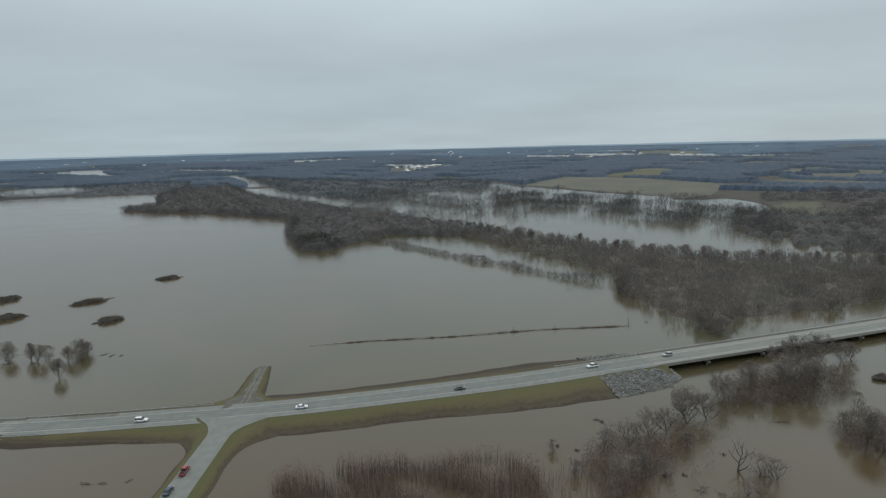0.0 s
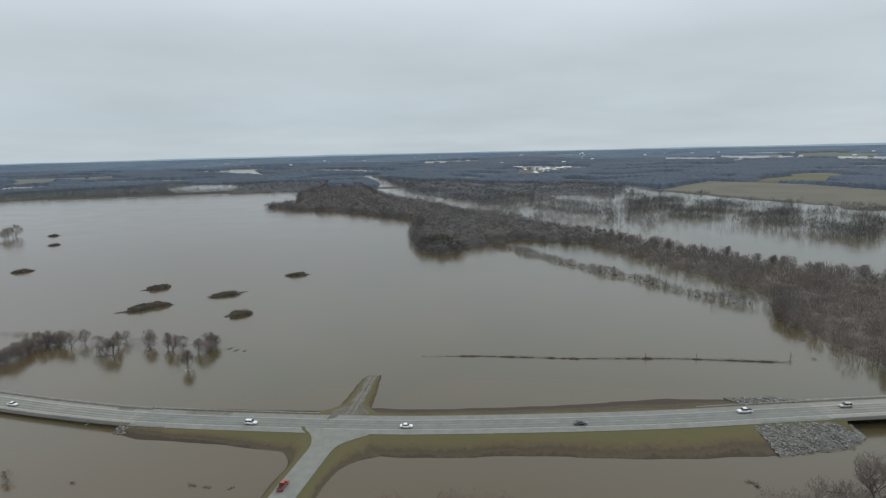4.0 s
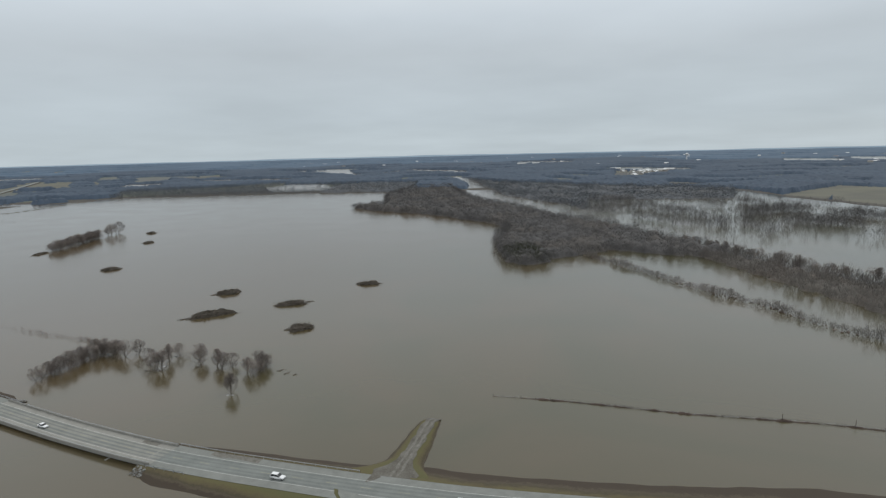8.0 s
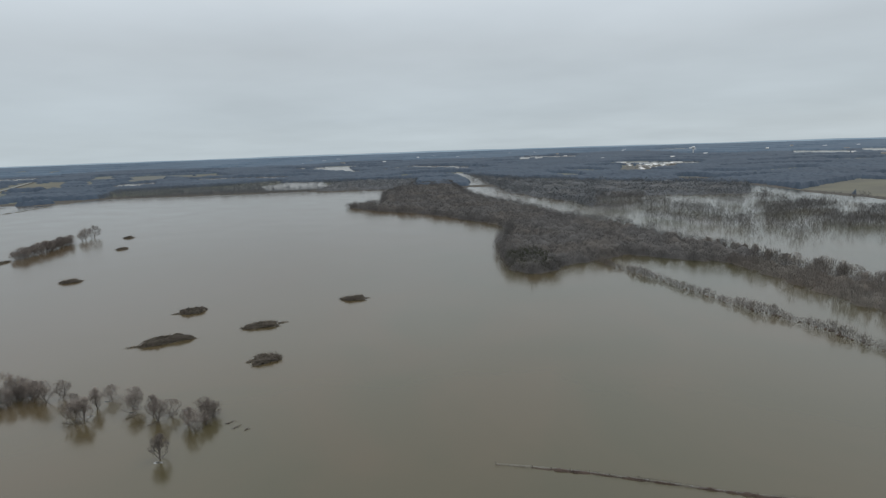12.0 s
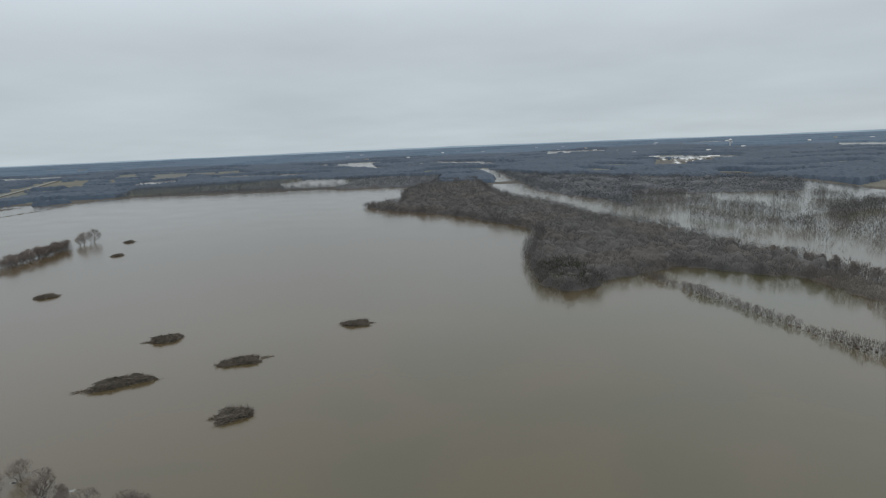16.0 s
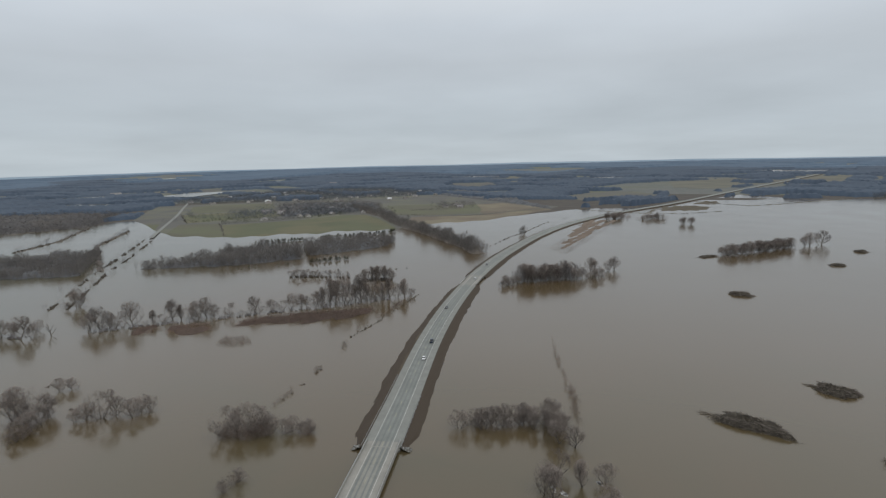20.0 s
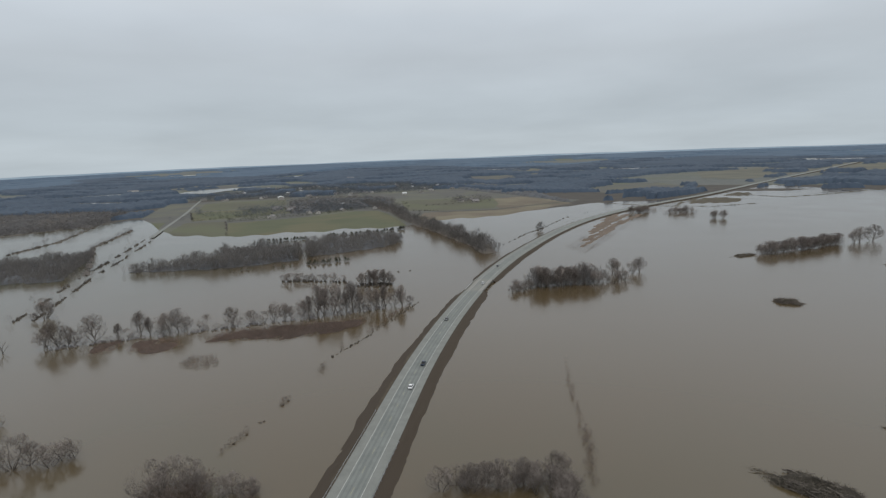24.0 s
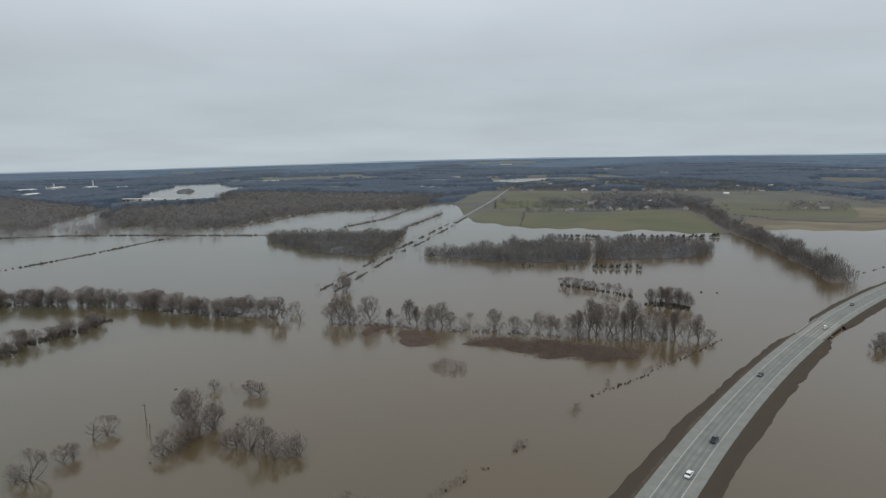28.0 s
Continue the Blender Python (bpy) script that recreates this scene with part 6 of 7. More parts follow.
def brush_pile(x, y, turn, long, wide, high, sticks, leafy=False):
    pile = root("brush_pile", x, y, 0, turn)
    n_a, n_r = 32, 7
    q = np.arange(n_a) * 2 * np.pi / n_a
    boxy, skew, lump = rng.uniform(0.42, 0.8), rng.uniform(-0.3, 0.3), rng.uniform(0, 6.28, 3)

    def outline(a):
        r = 0.9 + 0.17 * np.sin(3 * a + lump[0]) + 0.1 * np.sin(5 * a + lump[1])
        sx = wide / 2 * r * np.sign(np.sin(a)) * np.abs(np.sin(a)) ** boxy
        return long / 2 * r * np.sign(np.cos(a)) * np.abs(np.cos(a)) ** boxy + skew * sx, sx

    def crest(a, uu):
        return high * (1 - 0.5 * uu**2 - 0.42 * uu**7) * (1 + 0.3 * uu * np.sin(2 * a + lump[2]))

    ox, oy = outline(q)
    jag = 1 + rng.normal(0, 0.08, n_a)
    v = []
    for uu in np.linspace(0.06, 1.0, n_r):
        z = crest(q, uu) * (1 + rng.normal(0, 0.26, n_a)) - 0.6 * (uu > 0.99)
        v.append(np.c_[ox * uu * jag, oy * uu * jag, z])
    v = np.vstack(v)
    i, j = np.meshgrid(np.arange(n_r - 1), np.arange(n_a), indexing="ij")
    jn = (j + 1) % n_a
    quads = np.stack([i * n_a + j, (i + 1) * n_a + j, (i + 1) * n_a + jn, i * n_a + jn], -1).reshape(-1, 4)
    part("mound", mesh_np("mound", v, quads, M_MOUND, True), None, pile)
    p = Pieces()
    tufts = rng.uniform(0, 6.28, 7)
    for k in range(sticks):
        a, uu = rng.uniform(0, 6.28), math.sqrt(rng.random()) * 1.08
        if k % 4 == 0:
            a, uu = tufts[k % 7] + rng.normal(0, 0.14), rng.uniform(0.75, 1.2)
        px, py = outline(a)
        at = np.array((px * uu, py * uu, max(0.0, crest(a, min(uu, 1.0)) * (uu < 1.02)) + 0.05))
        d = unit(np.array((rng.normal(0, 1), rng.normal(0, 0.6), abs(rng.normal(0, 0.9 if leafy else 0.5)))))
        ln = rng.uniform(0.6, 2.4) if not leafy else rng.uniform(0.5, 1.6)
        p.twig(at - d * ln * 0.3, at + d * ln * rng.uniform(0.7, 1.7), rng.uniform(0.035, 0.13))
    # a tail of drift at one end
    end = 1 if lump[0] > 3 else -1
    for k in range(sticks // 12):
        at = np.array((end * long * (0.5 + abs(rng.normal(0, 0.13))), rng.normal(0, wide * 0.1), 0.06))
        d = unit(np.array((rng.normal(0, 1), rng.normal(0, 0.5), abs(rng.normal(0, 0.2)))))
        p.twig(at - d * 0.6, at + d * rng.uniform(0.5, 1.6), rng.uniform(0.04, 0.11))
    tagged(part("stick_tangle", p.mesh("stick_tangle", M_BRUSH), None, pile, "tangled grey-brown sticks and branches"), kind="stuff")
    for k in range(max(6, sticks // 40)):
        a, uu = rng.uniform(0, 6.28), rng.uniform(0.45, 1.0)
        px, py = outline(a)
        at = np.array((px * uu, py * uu, crest(a, uu) + 0.2))
        d = unit(np.array((1, rng.normal(0, 0.3), rng.normal(0, 0.1))))
        log = Pieces()
        log.add(*prism(at - d * rng.uniform(1.2, 3), at + d * rng.uniform(1.2, 3), 0.2, 0.12, 5))
        part("log", log.mesh("log", M_BARK), None, pile, "weathered drift log")
    return tagged(pile, "low mound of tangled brush and logs above the flood", "brush pile", "brush piles in the lake")


for x0, y0, x1, y1, wide, high, leafy in ((-325, 392, -312, 404, 8, 2.6, True), (-295, 335, -278, 358, 9.5, 3.0, True), (-258, 379, -244, 395, 8, 2.0, False), (-235, 453, -222, 461, 7, 1.9, False), (-216, 337, -205, 345, 9, 2.2, False), (-502, 432, -497, 445, 8, 2, False), (-615, 572, -607, 582, 7, 1.8, False), (-689, 640, -681, 650, 8, 2, False), (-662, 469, -672, 492, 6, 1.6, False), (185, 227, 192, 230, 4, 1.2, True)):
    brush_pile((x0 + x1) / 2, (y0 + y1) / 2, math.atan2(y1 - y0, x1 - x0), math.hypot(x1 - x0, y1 - y0) * 0.9, wide * 1.3, high * 0.85, 2400 if abs(y0) < 460 else 500, leafy)

# ---- drift, reeds and scrub in the water ----
REEDS_A = [(-424, 79), (-436, 77), (-450, 92), (-459, 120), (-463, 140), (-472, 164), (-458, 168), (-443, 155), (-429, 127), (-427, 100)]
for poly in (REEDS_A, [(-402, 22), (-423, 11), (-430, 23), (-419, 33), (-407, 33)], [(-408, 40), (-426, 34), (-433, 58), (-418, 69), (-403, 61)]):
    canopy("reed_bed", poly, 0.12, 0.5, 3.5, 1.2, M_WETREED, "flat bed of dark wet reeds just above the flood", "reeds", edge=4, ragged=0.8)
stand("reed_patch", np.vstack([fill(REEDS_A, 1.9), fill([(-402, 22), (-423, 11), (-430, 23), (-419, 33), (-407, 33)], 1.9), fill([(-408, 40), (-426, 34), (-433, 58), (-418, 69), (-403, 61)], 1.9)]), 0.7, 2.0, STROKES, M_SAPLING, "soft reddish-brown reeds standing in the flood", "reeds", 1.3)
stand("reed_patch", fill([(-428, 81), (-440, 80), (-455, 110), (-460, 140), (-470, 163), (-458, 166), (-442, 152), (-431, 127)], 1.0), 0.6, 1.7, BUSHES, M_THICKET, "flooded patch of dark reddish-brown reeds", "reeds", 1.7)
stand("reed_patch", np.vstack([fill([(-404, 23), (-421, 14), (-428, 23), (-418, 31), (-409, 31)], 1.0), fill([(-410, 41), (-425, 36), (-431, 58), (-418, 67), (-405, 60)], 1.1)]), 0.6, 1.5, BUSHES, M_SAPLING, "flooded patch of dark reddish-brown reeds", "reeds", 1.6)
for u0, u1, shift, half in ((0.0, 0.5, -10, 4.5), (0.12, 0.75, -3, 6), (0.3, 0.6, 4, 5), (0.35, 1.0, 9, 7), (0.6, 1.0, -9, 6), (0.5, 0.92, 18, 5), (0.72, 1.0, 25, 6)):
    line = [tuple(np.array((-735, 328)) + np.array((-300, 135)) * u) for u in np.linspace(u0, u1, 6)]
    canopy("reed_bed", strip(line, half, shift), 0.1, 0.4, 7, 1.6, M_REED, "flooded bed of flattened russet grass", "reeds", edge=3, ragged=0.45)
stand("reed_patch", thin_out(fill([(-735, 322), (-690, 334), (-720, 352), (-990, 462), (-1004, 440), (-960, 412)], 1.7), -0.5), 0.25, 0.7, BUSHES, M_REED, "flooded strip of russet grass", "reeds", 2.4)
stand("scrub_line", along([(-400, 162), (-435, 174), (-509, 193)], 1.2, 1.0), 0.5, 1.5, CLODS, M_SCRUB, "line of scrub along a drowned fence", "scrub", 0.9)
stand("scrub_line", np.vstack([along([(-300, 150), (-316, 153)], 0.8, 1), along([(-340, 157), (-348, 159)], 0.7, 1), along([(-378, 163), (-386, 163)], 0.6, 1.5)]), 0.7, 2.4, BUSHES, M_BRUSH, "line of scrub along a drowned fence", "scrub", 0.8)
stand("scrub_line", np.vstack([along([(-400, 284), (-367, 282)], 3, 0.6), along([(-367, 282), (-335, 282), (-309, 282), (-290, 279)], 0.8, 1.2), along([(-325, 282), (-309, 282), (-288, 279)], 0.6, 2.2)]), 0.6, 2.4, FINE, M_THICKET, "line of dark scrub rising from the flood", "scrub", 0.8)
stand("scrub_line", fill([(-388, 84), (-400, 83), (-404, 97), (-389, 105), (-382, 97)], 1.3), 0.6, 1.8, STROKES, M_THICKET, "drowned scrub patch", "scrub", 1.6)
stand("scrub_line", along([(-696, 338), (-940, 427)], 1.4, 0.8), 0.5, 1.4, BUSHES, M_BRUSH, "dark weeds along a flooded ditch", "scrub", 1.2)
stand("scrub_line", along([(-353, -400), (-422, -417), (-546, -469), (-610, -455)], 4.5, 1.4), 0.8, 2.4, CLODS, M_SCRUB, "scattered scrub along a drowned fence", "scrub", 1.0)
stand("scrub_line", along([(-1123, 526), (-1060, 690), (-1170, 700)], 5, 6), 0.8, 2.0, BUSHES, M_BRUSH, "brown weeds on flooded field edges", "scrub", 1.3)
stand("scrub_line", along([(-600, 236), (-700, 262), (-830, 305), (-1000, 372)], 3, 5), 0.6, 1.4, BUSHES, M_BRUSH, "brown weeds on flooded field edges", "scrub", 1.3)
stand("scrub_line", along([(-150, 181), (-120, 184), (-99, 187)], 2.5, 1.0), 0.3, 0.8, BUSHES, M_BRUSH, "dead weeds at the water's edge", "scrub", 1.5)


def drift(x, y, size, group="floating drift"):
    """A small raft of sticks and reeds."""
    ob = root("drift_raft", x, y, 0, pick.uniform(0, 6.28))
    p = Pieces()
    for k in range(40):
        at = np.array((rng.normal(0, size * 0.4), rng.normal(0, size * 0.2), rng.uniform(0, 0.15)))
        d = unit(np.array((rng.normal(0, 1), rng.normal(0, 0.5), abs(rng.normal(0, 0.35)))))
        p.twig(at - d * 0.3 * size * 0.4, at + d * size * 0.4, 0.06)
    tagged(part("stick_tangle", p.mesh("stick_tangle", M_BRUSH), None, ob), kind="stuff")
    log = Pieces()
    log.add(*prism(np.array((-size * 0.5, 0, 0.02)), np.array((size * 0.5, size * 0.1, 0.08)), 0.14, 0.08, 6))
    part("log", log.mesh("log", M_BARK), None, ob)
    return tagged(ob, "small raft of drift sticks on the flood", "driftwood", group)


for x, y, size in ((-116, 164, 2.5), (-111, 164, 2), (-103, 165, 1.5), (110, 201, 2), (124, 193, 4), (57, 198, 2.5), (76, 153, 5), (81, 150, 4), (122, 342, 3), (117, 314, 3), (132, 329, 3), (-179, 281, 3), (-174, 279, 2.5), (-169, 279, 1.5), (-302, 7, 1.5), (-156, 158, 2), (-199, 151, 2), (-326, 155, 1.5), (-242, 259, 4), (-236, 261, 5), (-222, 272, 4), (-208, 271, 4)):
    drift(x, y, size)


def stump(x, y, size):
    """A dark snag or clod just above the water."""
    ob = root("snag", x, y, 0, pick.uniform(0, 6.28))
    p = Pieces()
    for k in range(26):
        d = unit(np.array((rng.normal(0, 1), rng.normal(0, 1), abs(rng.normal(0.5, 0.6)))))
        at = np.array((rng.normal(0, 0.25), rng.normal(0, 0.25), 0)) * size
        p.twig(at - (0, 0, 0.1), at + d * size * rng.uniform(0.4, 1.0), 0.09 * size)
    part("branch_tangle", p.mesh("branch_tangle", M_WETREED), None, ob)
    log = Pieces()
    log.add(*prism(np.array((0, 0, -0.5)), np.array((0.2 * size, 0.1, 0.6 * size)), 0.22 * size, 0.12 * size, 6))
    part("stub", log.mesh("stub", M_BARK), None, ob)
    tagged(ob, "dark half-sunken snag in the brown flood", "snag", "snags in the flood")


for x, y, size in ((58, 196, 1.2), (92, 172, 1.3), (131, 216, 1.5), (131, 210, 1.2), (163, 216, 1.4), (68, 161, 1.5), (74, 161, 1.2), (38, 180, 1.2), (44, 177, 1.2), (-316, 154, 1.0), (-309, 152, 1.1), (-327, 156, 0.9), (-342, 158, 1.4), (-346, 159, 1.2), (-306, 18, 1.0), (-300, 26, 0.9), (-323, 30, 1.2), (-298, 60, 1.2), (-264, 60, 0.8), (-236, 62, 0.8), (-618, 160, 1.5), (-622, 170, 1.3)):
    stump(x, y, size)


def ice_rim(x, y, turn, long):
    """Broken plates of thin ice and foam drawn out on the water beside a tree."""
    ob = root("ice_patch", x, y, 0.012, turn)
    for k in range(7):
        cx, cy = rng.uniform(-0.5, 0.5) * long, rng.normal(0, 0.35)
        n, l, w = 7, rng.uniform(0.4, 1.3), rng.uniform(0.05, 0.14)
        q = np.linspace(0, 2 * np.pi, n, endpoint=False)
        rim = np.c_[cx + l * np.cos(q) * rng.uniform(0.7, 1.1, n), cy + w * np.sin(q) * rng.uniform(0.7, 1.2, n) + 0.25 * np.sin(cx + q)]
        v = np.vstack([np.c_[rim, np.zeros(n)], np.c_[rim * 1.0, np.full(n, 0.03)]])
        t = [(k2, (k2 + 1) % n, n + (k2 + 1) % n, n + k2) for k2 in range(n)]
        bm = bmesh.new()
        vs = [bm.verts.new(c) for c in v]
        for f in t:
            bm.faces.new([vs[c] for c in f])
        bm.faces.new(vs[n:])
        part("plate", bm, M_ICE, ob)
    tagged(ob, "broken white plates of thin ice by a flooded tree", "ice", "ice among the flooded trees")


for x, y, turn, long in ((-241, 264, 0.5, 4), (-239, 267, 0.3, 3), (-245, 279, 0.6, 2), (-230, 280, 0.4, 3), (-222, 283, 0.4, 4), (-226, 278, 0.3, 3), (-205, 284, 0.5, 3), (-182, 250, 0.2, 2), (-225, 275, 0.4, 2)):
    ice_rim(x, y, turn, long)

# drowned lane, dike and mud flats beside the far highway
for line, half in (([(-1308, 403), (-1199, 489), (-1145, 548), (-1123, 618), (-1153, 698)], 2.2), ([(-1440, 732), (-1318, 768), (-1260, 797), (-1289, 876), (-1346, 974), (-1388, 1080)], 3.0)):
    canopy("hedge_bank", strip(line, half), 0.3, 1.1, 6, 1.6, M_MUDBANK, "low muddy dike just above the flood", "bank", edge=2.5, ragged=0.2)
    stand("hedge", gappy(along(line, 3.0, 2.5), 9.0), 0.8, 2.6, CLODS, M_SCRUB, "dark scrub along a drowned dike", "hedge", 1.1)
for poly in ([(-1281, 631), (-1302, 694), (-1245, 726), (-1172, 676), (-1178, 588)], [(-1072, 518), (-1205, 580), (-1375, 673), (-1432, 748), (-1178, 588)], [(-1330, 700), (-1420, 770), (-1380, 800), (-1300, 745)]):
    canopy("mud_flat", poly, 0.05, 0.32, 14, 3.0, M_MUDBANK, "brown mud and weeds just above the flood", "mud flat", edge=10, ragged=0.6)
stand("scrub_line", np.vstack([fill([(-1005, 443), (-1064, 479), (-1040, 502), (-1120, 520), (-1150, 500)], 5), fill([(-1038, 508), (-973, 536), (-1060, 570), (-1110, 550)], 5)]), 1.5, 5.0, BUSHES, M_THICKET, "brown brush standing in the flood beside the highway", "scrub", 1.1)

# ---- drowned fence ----
FENCE = [(-72, 287), (-42, 292), (4, 296), (53, 304), (104, 307)]


def fence():
    ob = tagged(root("fence", 0, 0, 0), "drowned field fence with drift caught along its wires", "fence")
    bm = bmesh.new()
    bmesh.ops.create_cone(bm, cap_ends=True, segments=6, radius1=0.09, radius2=0.07, depth=2.6, matrix=Matrix.Translation((0, 0, -0.2)))
    post = bpy.data.meshes.new("post")
    bm.to_mesh(post)
    bm.free()
    post.materials.append(M_BARK)
    line = spline([(*p, 0) for p in FENCE], 6.0)
    for k, (x, y, z) in enumerate(line):
        o = part("post", post, None, ob)
        o.location, o.rotation_euler = (x, y, pick.uniform(-0.7, 0.1)), (pick.uniform(-0.1, 0.1), pick.uniform(-0.1, 0.1), 0)
    for h in (0.25, 0.55):
        v, q = sweep(line, np.ones((len(line), 1)) * (0.02, -0.02), h + np.zeros((len(line), 2)))
        part("wire", mesh_np("wire", v, q, M_STEEL), None, ob)


fence()
canopy("fence_drift", strip(FENCE, 0.9), 0.3, 0.8, 2.5, 0.6, M_WETREED, "dark drift weed caught along the drowned fence", "driftwood", edge=0.6)
stand("fence_drift", np.vstack([along(FENCE[1:], 0.35, 0.5), along(FENCE[:2], 0.9, 0.5)]), 0.4, 1.1, BUSHES, M_SCRUB, "dark drift weed caught along the drowned fence", "driftwood", 2.0)
for x, y in ((62, 304.5), (38, 301.5)):
    p = root("fence_pole", x, y, 0)
    bm = bmesh.new()
    bmesh.ops.create_cone(bm, cap_ends=True, segments=7, radius1=0.14, radius2=0.11, depth=4.2, matrix=Matrix.Translation((0, 0, 0.9)))
    part("pole", bm, M_BARK, p)
    tagged(p, "weathered wooden corner pole standing in the water", "pole")
plant("dead", 106, 312, 5, "lone flooded trees")


def utility_pole(x, y, h, lean):
    p = root("utility_pole", x, y, 0)
    p.rotation_euler = (lean, 0.03, pick.uniform(0, 3))
    bm = bmesh.new()
    bmesh.ops.create_cone(bm, cap_ends=True, segments=8, radius1=0.17, radius2=0.11, depth=h + 2, matrix=Matrix.Translation((0, 0, h / 2 - 1)))
    part("pole", bm, M_BARK, p)
    bm = box(bmesh.new(), -0.9, 0.9, -0.06, 0.06, h - 0.9, h - 0.75, 0.015)
    part("crossarm", bm, M_BARK, p)
    for off in (-0.8, 0, 0.8):
        bm = bmesh.new()
        bmesh.ops.create_cone(bm, cap_ends=True, segments=8, radius1=0.05, radius2=0.035, depth=0.16, matrix=Matrix.Translation((off, 0, h - 0.67)))
        part("insulator", bm, M_CHROME, p)
    tagged(p, "leaning wooden pole standing in flood water", "utility pole")


plant("shrub", -179, 155, 4, "lone flooded trees", wide=1.6)
utility_pole(-279, 27, 7.5, 0.06)
utility_pole(-274, 40, 4.5, -0.05)

# ---- guard rails ----


def guard_rail(x0, x1, side):
    keep = (road_line[:, 0] <= x0) & (road_line[:, 0] >= x1)
    run = road_line[keep]
    ob = tagged(root("guard_rail", 0, 0, 0), "galvanised steel guard rail along the shoulder", "guard rail", "guard rails")
    off = side * (HALF + 0.35)
    prof = np.array(((0.0, 0.45), (0.06, 0.5), (0.06, 0.56), (0.0, 0.6), (0.06, 0.64), (0.06, 0.7), (0.0, 0.75)))
    v, q = sweep(run, np.ones((len(run), 1)) * (off - side * prof[:, 0]), run[:, 2:3] + prof[:, 1])
    part("beam", mesh_np("beam", v, q, M_STEEL, True), None, ob)
    bm = box(bmesh.new(), -0.05, 0.05, -0.08, 0.08, -0.5, 0.72)
    post = bpy.data.meshes.new("post")
    bm.to_mesh(post)
    bm.free()
    post.materials.append(M_STEEL)
    c, _ = sweep(run, np.ones((len(run), 1)) * (off + side * 0.1, off + side * 0.1), run[:, 2:3] + np.zeros((1, 2)))
    for p in c[::2]:
        o = part("post", post, None, ob)
        o.location = p


guard_rail(-264, -335, 1)
guard_rail(-264, -312, -1)
guard_rail(-92, -166, -1)
guard_rail(-148, -166, 1)
guard_rail(95, 66, 1)
guard_rail(95, 50, -1)

# ---- riprap at the bridge ends ----


def stone_mesh(seed):
    r = random.Random(seed)
    bm = bmesh.new()
    bmesh.ops.create_icosphere(bm, subdivisions=1, radius=0.55)
    for v in bm.verts:
        v.co *= r.uniform(0.72, 1.15)
        v.co.z *= 0.72
    me = bpy.data.meshes.new("stone")
    bm.to_mesh(me)
    bm.free()
    me.materials.append(M_STONE)
    return me


STONES = [stone_mesh(k) for k in range(6)]


def road_at(x):
    k = int(np.argmin(np.abs(road_line[:, 0] - x)))
    d = road_line[min(k + 1, len(road_line) - 1)] - road_line[k - 1]
    d /= np.hypot(d[0], d[1])
    return road_line[k], np.array((-d[1], d[0]))


def riprap(x0, x1, side, toe, count, label):
    ob = tagged(root("riprap", 0, 0, 0), label, "riprap", kind="structure")
    rest = Pieces()
    table = SOUTH_TOE if side > 0 else NORTH_TOE

    def place(x, u):
        c, left = road_at(x)
        reach = bank_offset(table, min(x, 94)) + 0.6 if x > 0 else toe
        fall = 1 - 0.75 * max(0.0, (x - 90) / 12) if x > 0 else 1
        off = 8.0 + (reach * (0.55 + 0.45 * fall) - 8.0) * u
        p = c[:2] + left * side * off + np.array((x - c[0], 0))
        return p[0], p[1], fall * (c[2] - 0.3) * np.interp(u, (0, 0.55, 1), (1, 0.46, -0.04))

    grid_x, grid_u = np.linspace(x0, x1, 16), np.linspace(-0.02, 1.08, 7)
    v = np.array([place(x, u) for x in grid_x for u in grid_u]) + (0, 0, 0.12)
    v += rng.normal(0, 0.12, v.shape)
    q = [(i * 7 + j, (i + 1) * 7 + j, (i + 1) * 7 + j + 1, i * 7 + j + 1) for i in range(15) for j in range(6)]
    part("gravel_bed", mesh_np("gravel_bed", v, q, M_GRAVEL, True), None, ob)
    for k in range(count):
        x = pick.uniform(x0, x1)
        bx, by, bz = place(x, pick.random())
        at = (bx, by, bz + pick.uniform(0.08, 0.3))
        s, turn = pick.uniform(0.55, 1.15), (pick.uniform(-0.5, 0.5), pick.uniform(-0.5, 0.5), pick.uniform(0, 6.28))
        me = pick.choice(STONES)
        if k < 300:
            o = part("stone", me, None, ob)
            o.location, o.scale, o.rotation_euler = at, (s, s * 0.85, s), turn
        else:
            m = Matrix.LocRotScale(at, Euler(turn), (s, s * 0.85, s))
            rest.add(np.array([m @ v.co for v in me.vertices]), [tuple(f.vertices) for f in me.polygons])
    if rest.n:
        tagged(part("loose_stones", rest.mesh("loose_stones", M_STONE), None, ob), kind="stuff")


riprap(64, 100, 1, 22, 1700, "slope of pale grey broken stone beside the bridge end")
riprap(70, 100, -1, 19, 700, "slope of pale grey broken stone beside the bridge end")
riprap(-164, -169, 1, 11, 26, "pale broken stone at the bridge end")
riprap(-264, -267, 1, 11, 14, "pale broken stone at the bridge end")
riprap(-264, -267, -1, 11, 14, "pale broken stone at the bridge end")



def gravel_spill(x0, x1, side):
    """Loose pale gravel washed over the shoulder."""
    run = road_line[(road_line[:, 0] < x0) & (road_line[:, 0] > x1)]
    n = len(run)
    v, q = sweep(run, side * np.c_[6.9 + 0.5 * rng.random(n), 6.0 * np.ones(n), 5.0 - 1.2 * rng.random(n)], run[:, 2:3] + np.c_[np.full(n, 0.02), 0.04 + 0.12 * rng.random(n), np.full(n, 0.015)])
    tagged(new("gravel_spill", mesh_np("gravel_spill", v, q, M_WHEELTRACK, True)), "pale gravel washed over the road shoulder", "gravel")


gravel_spill(-128, -152, -1)
gravel_spill(-172, -184, -1)

# ---- vehicles ----


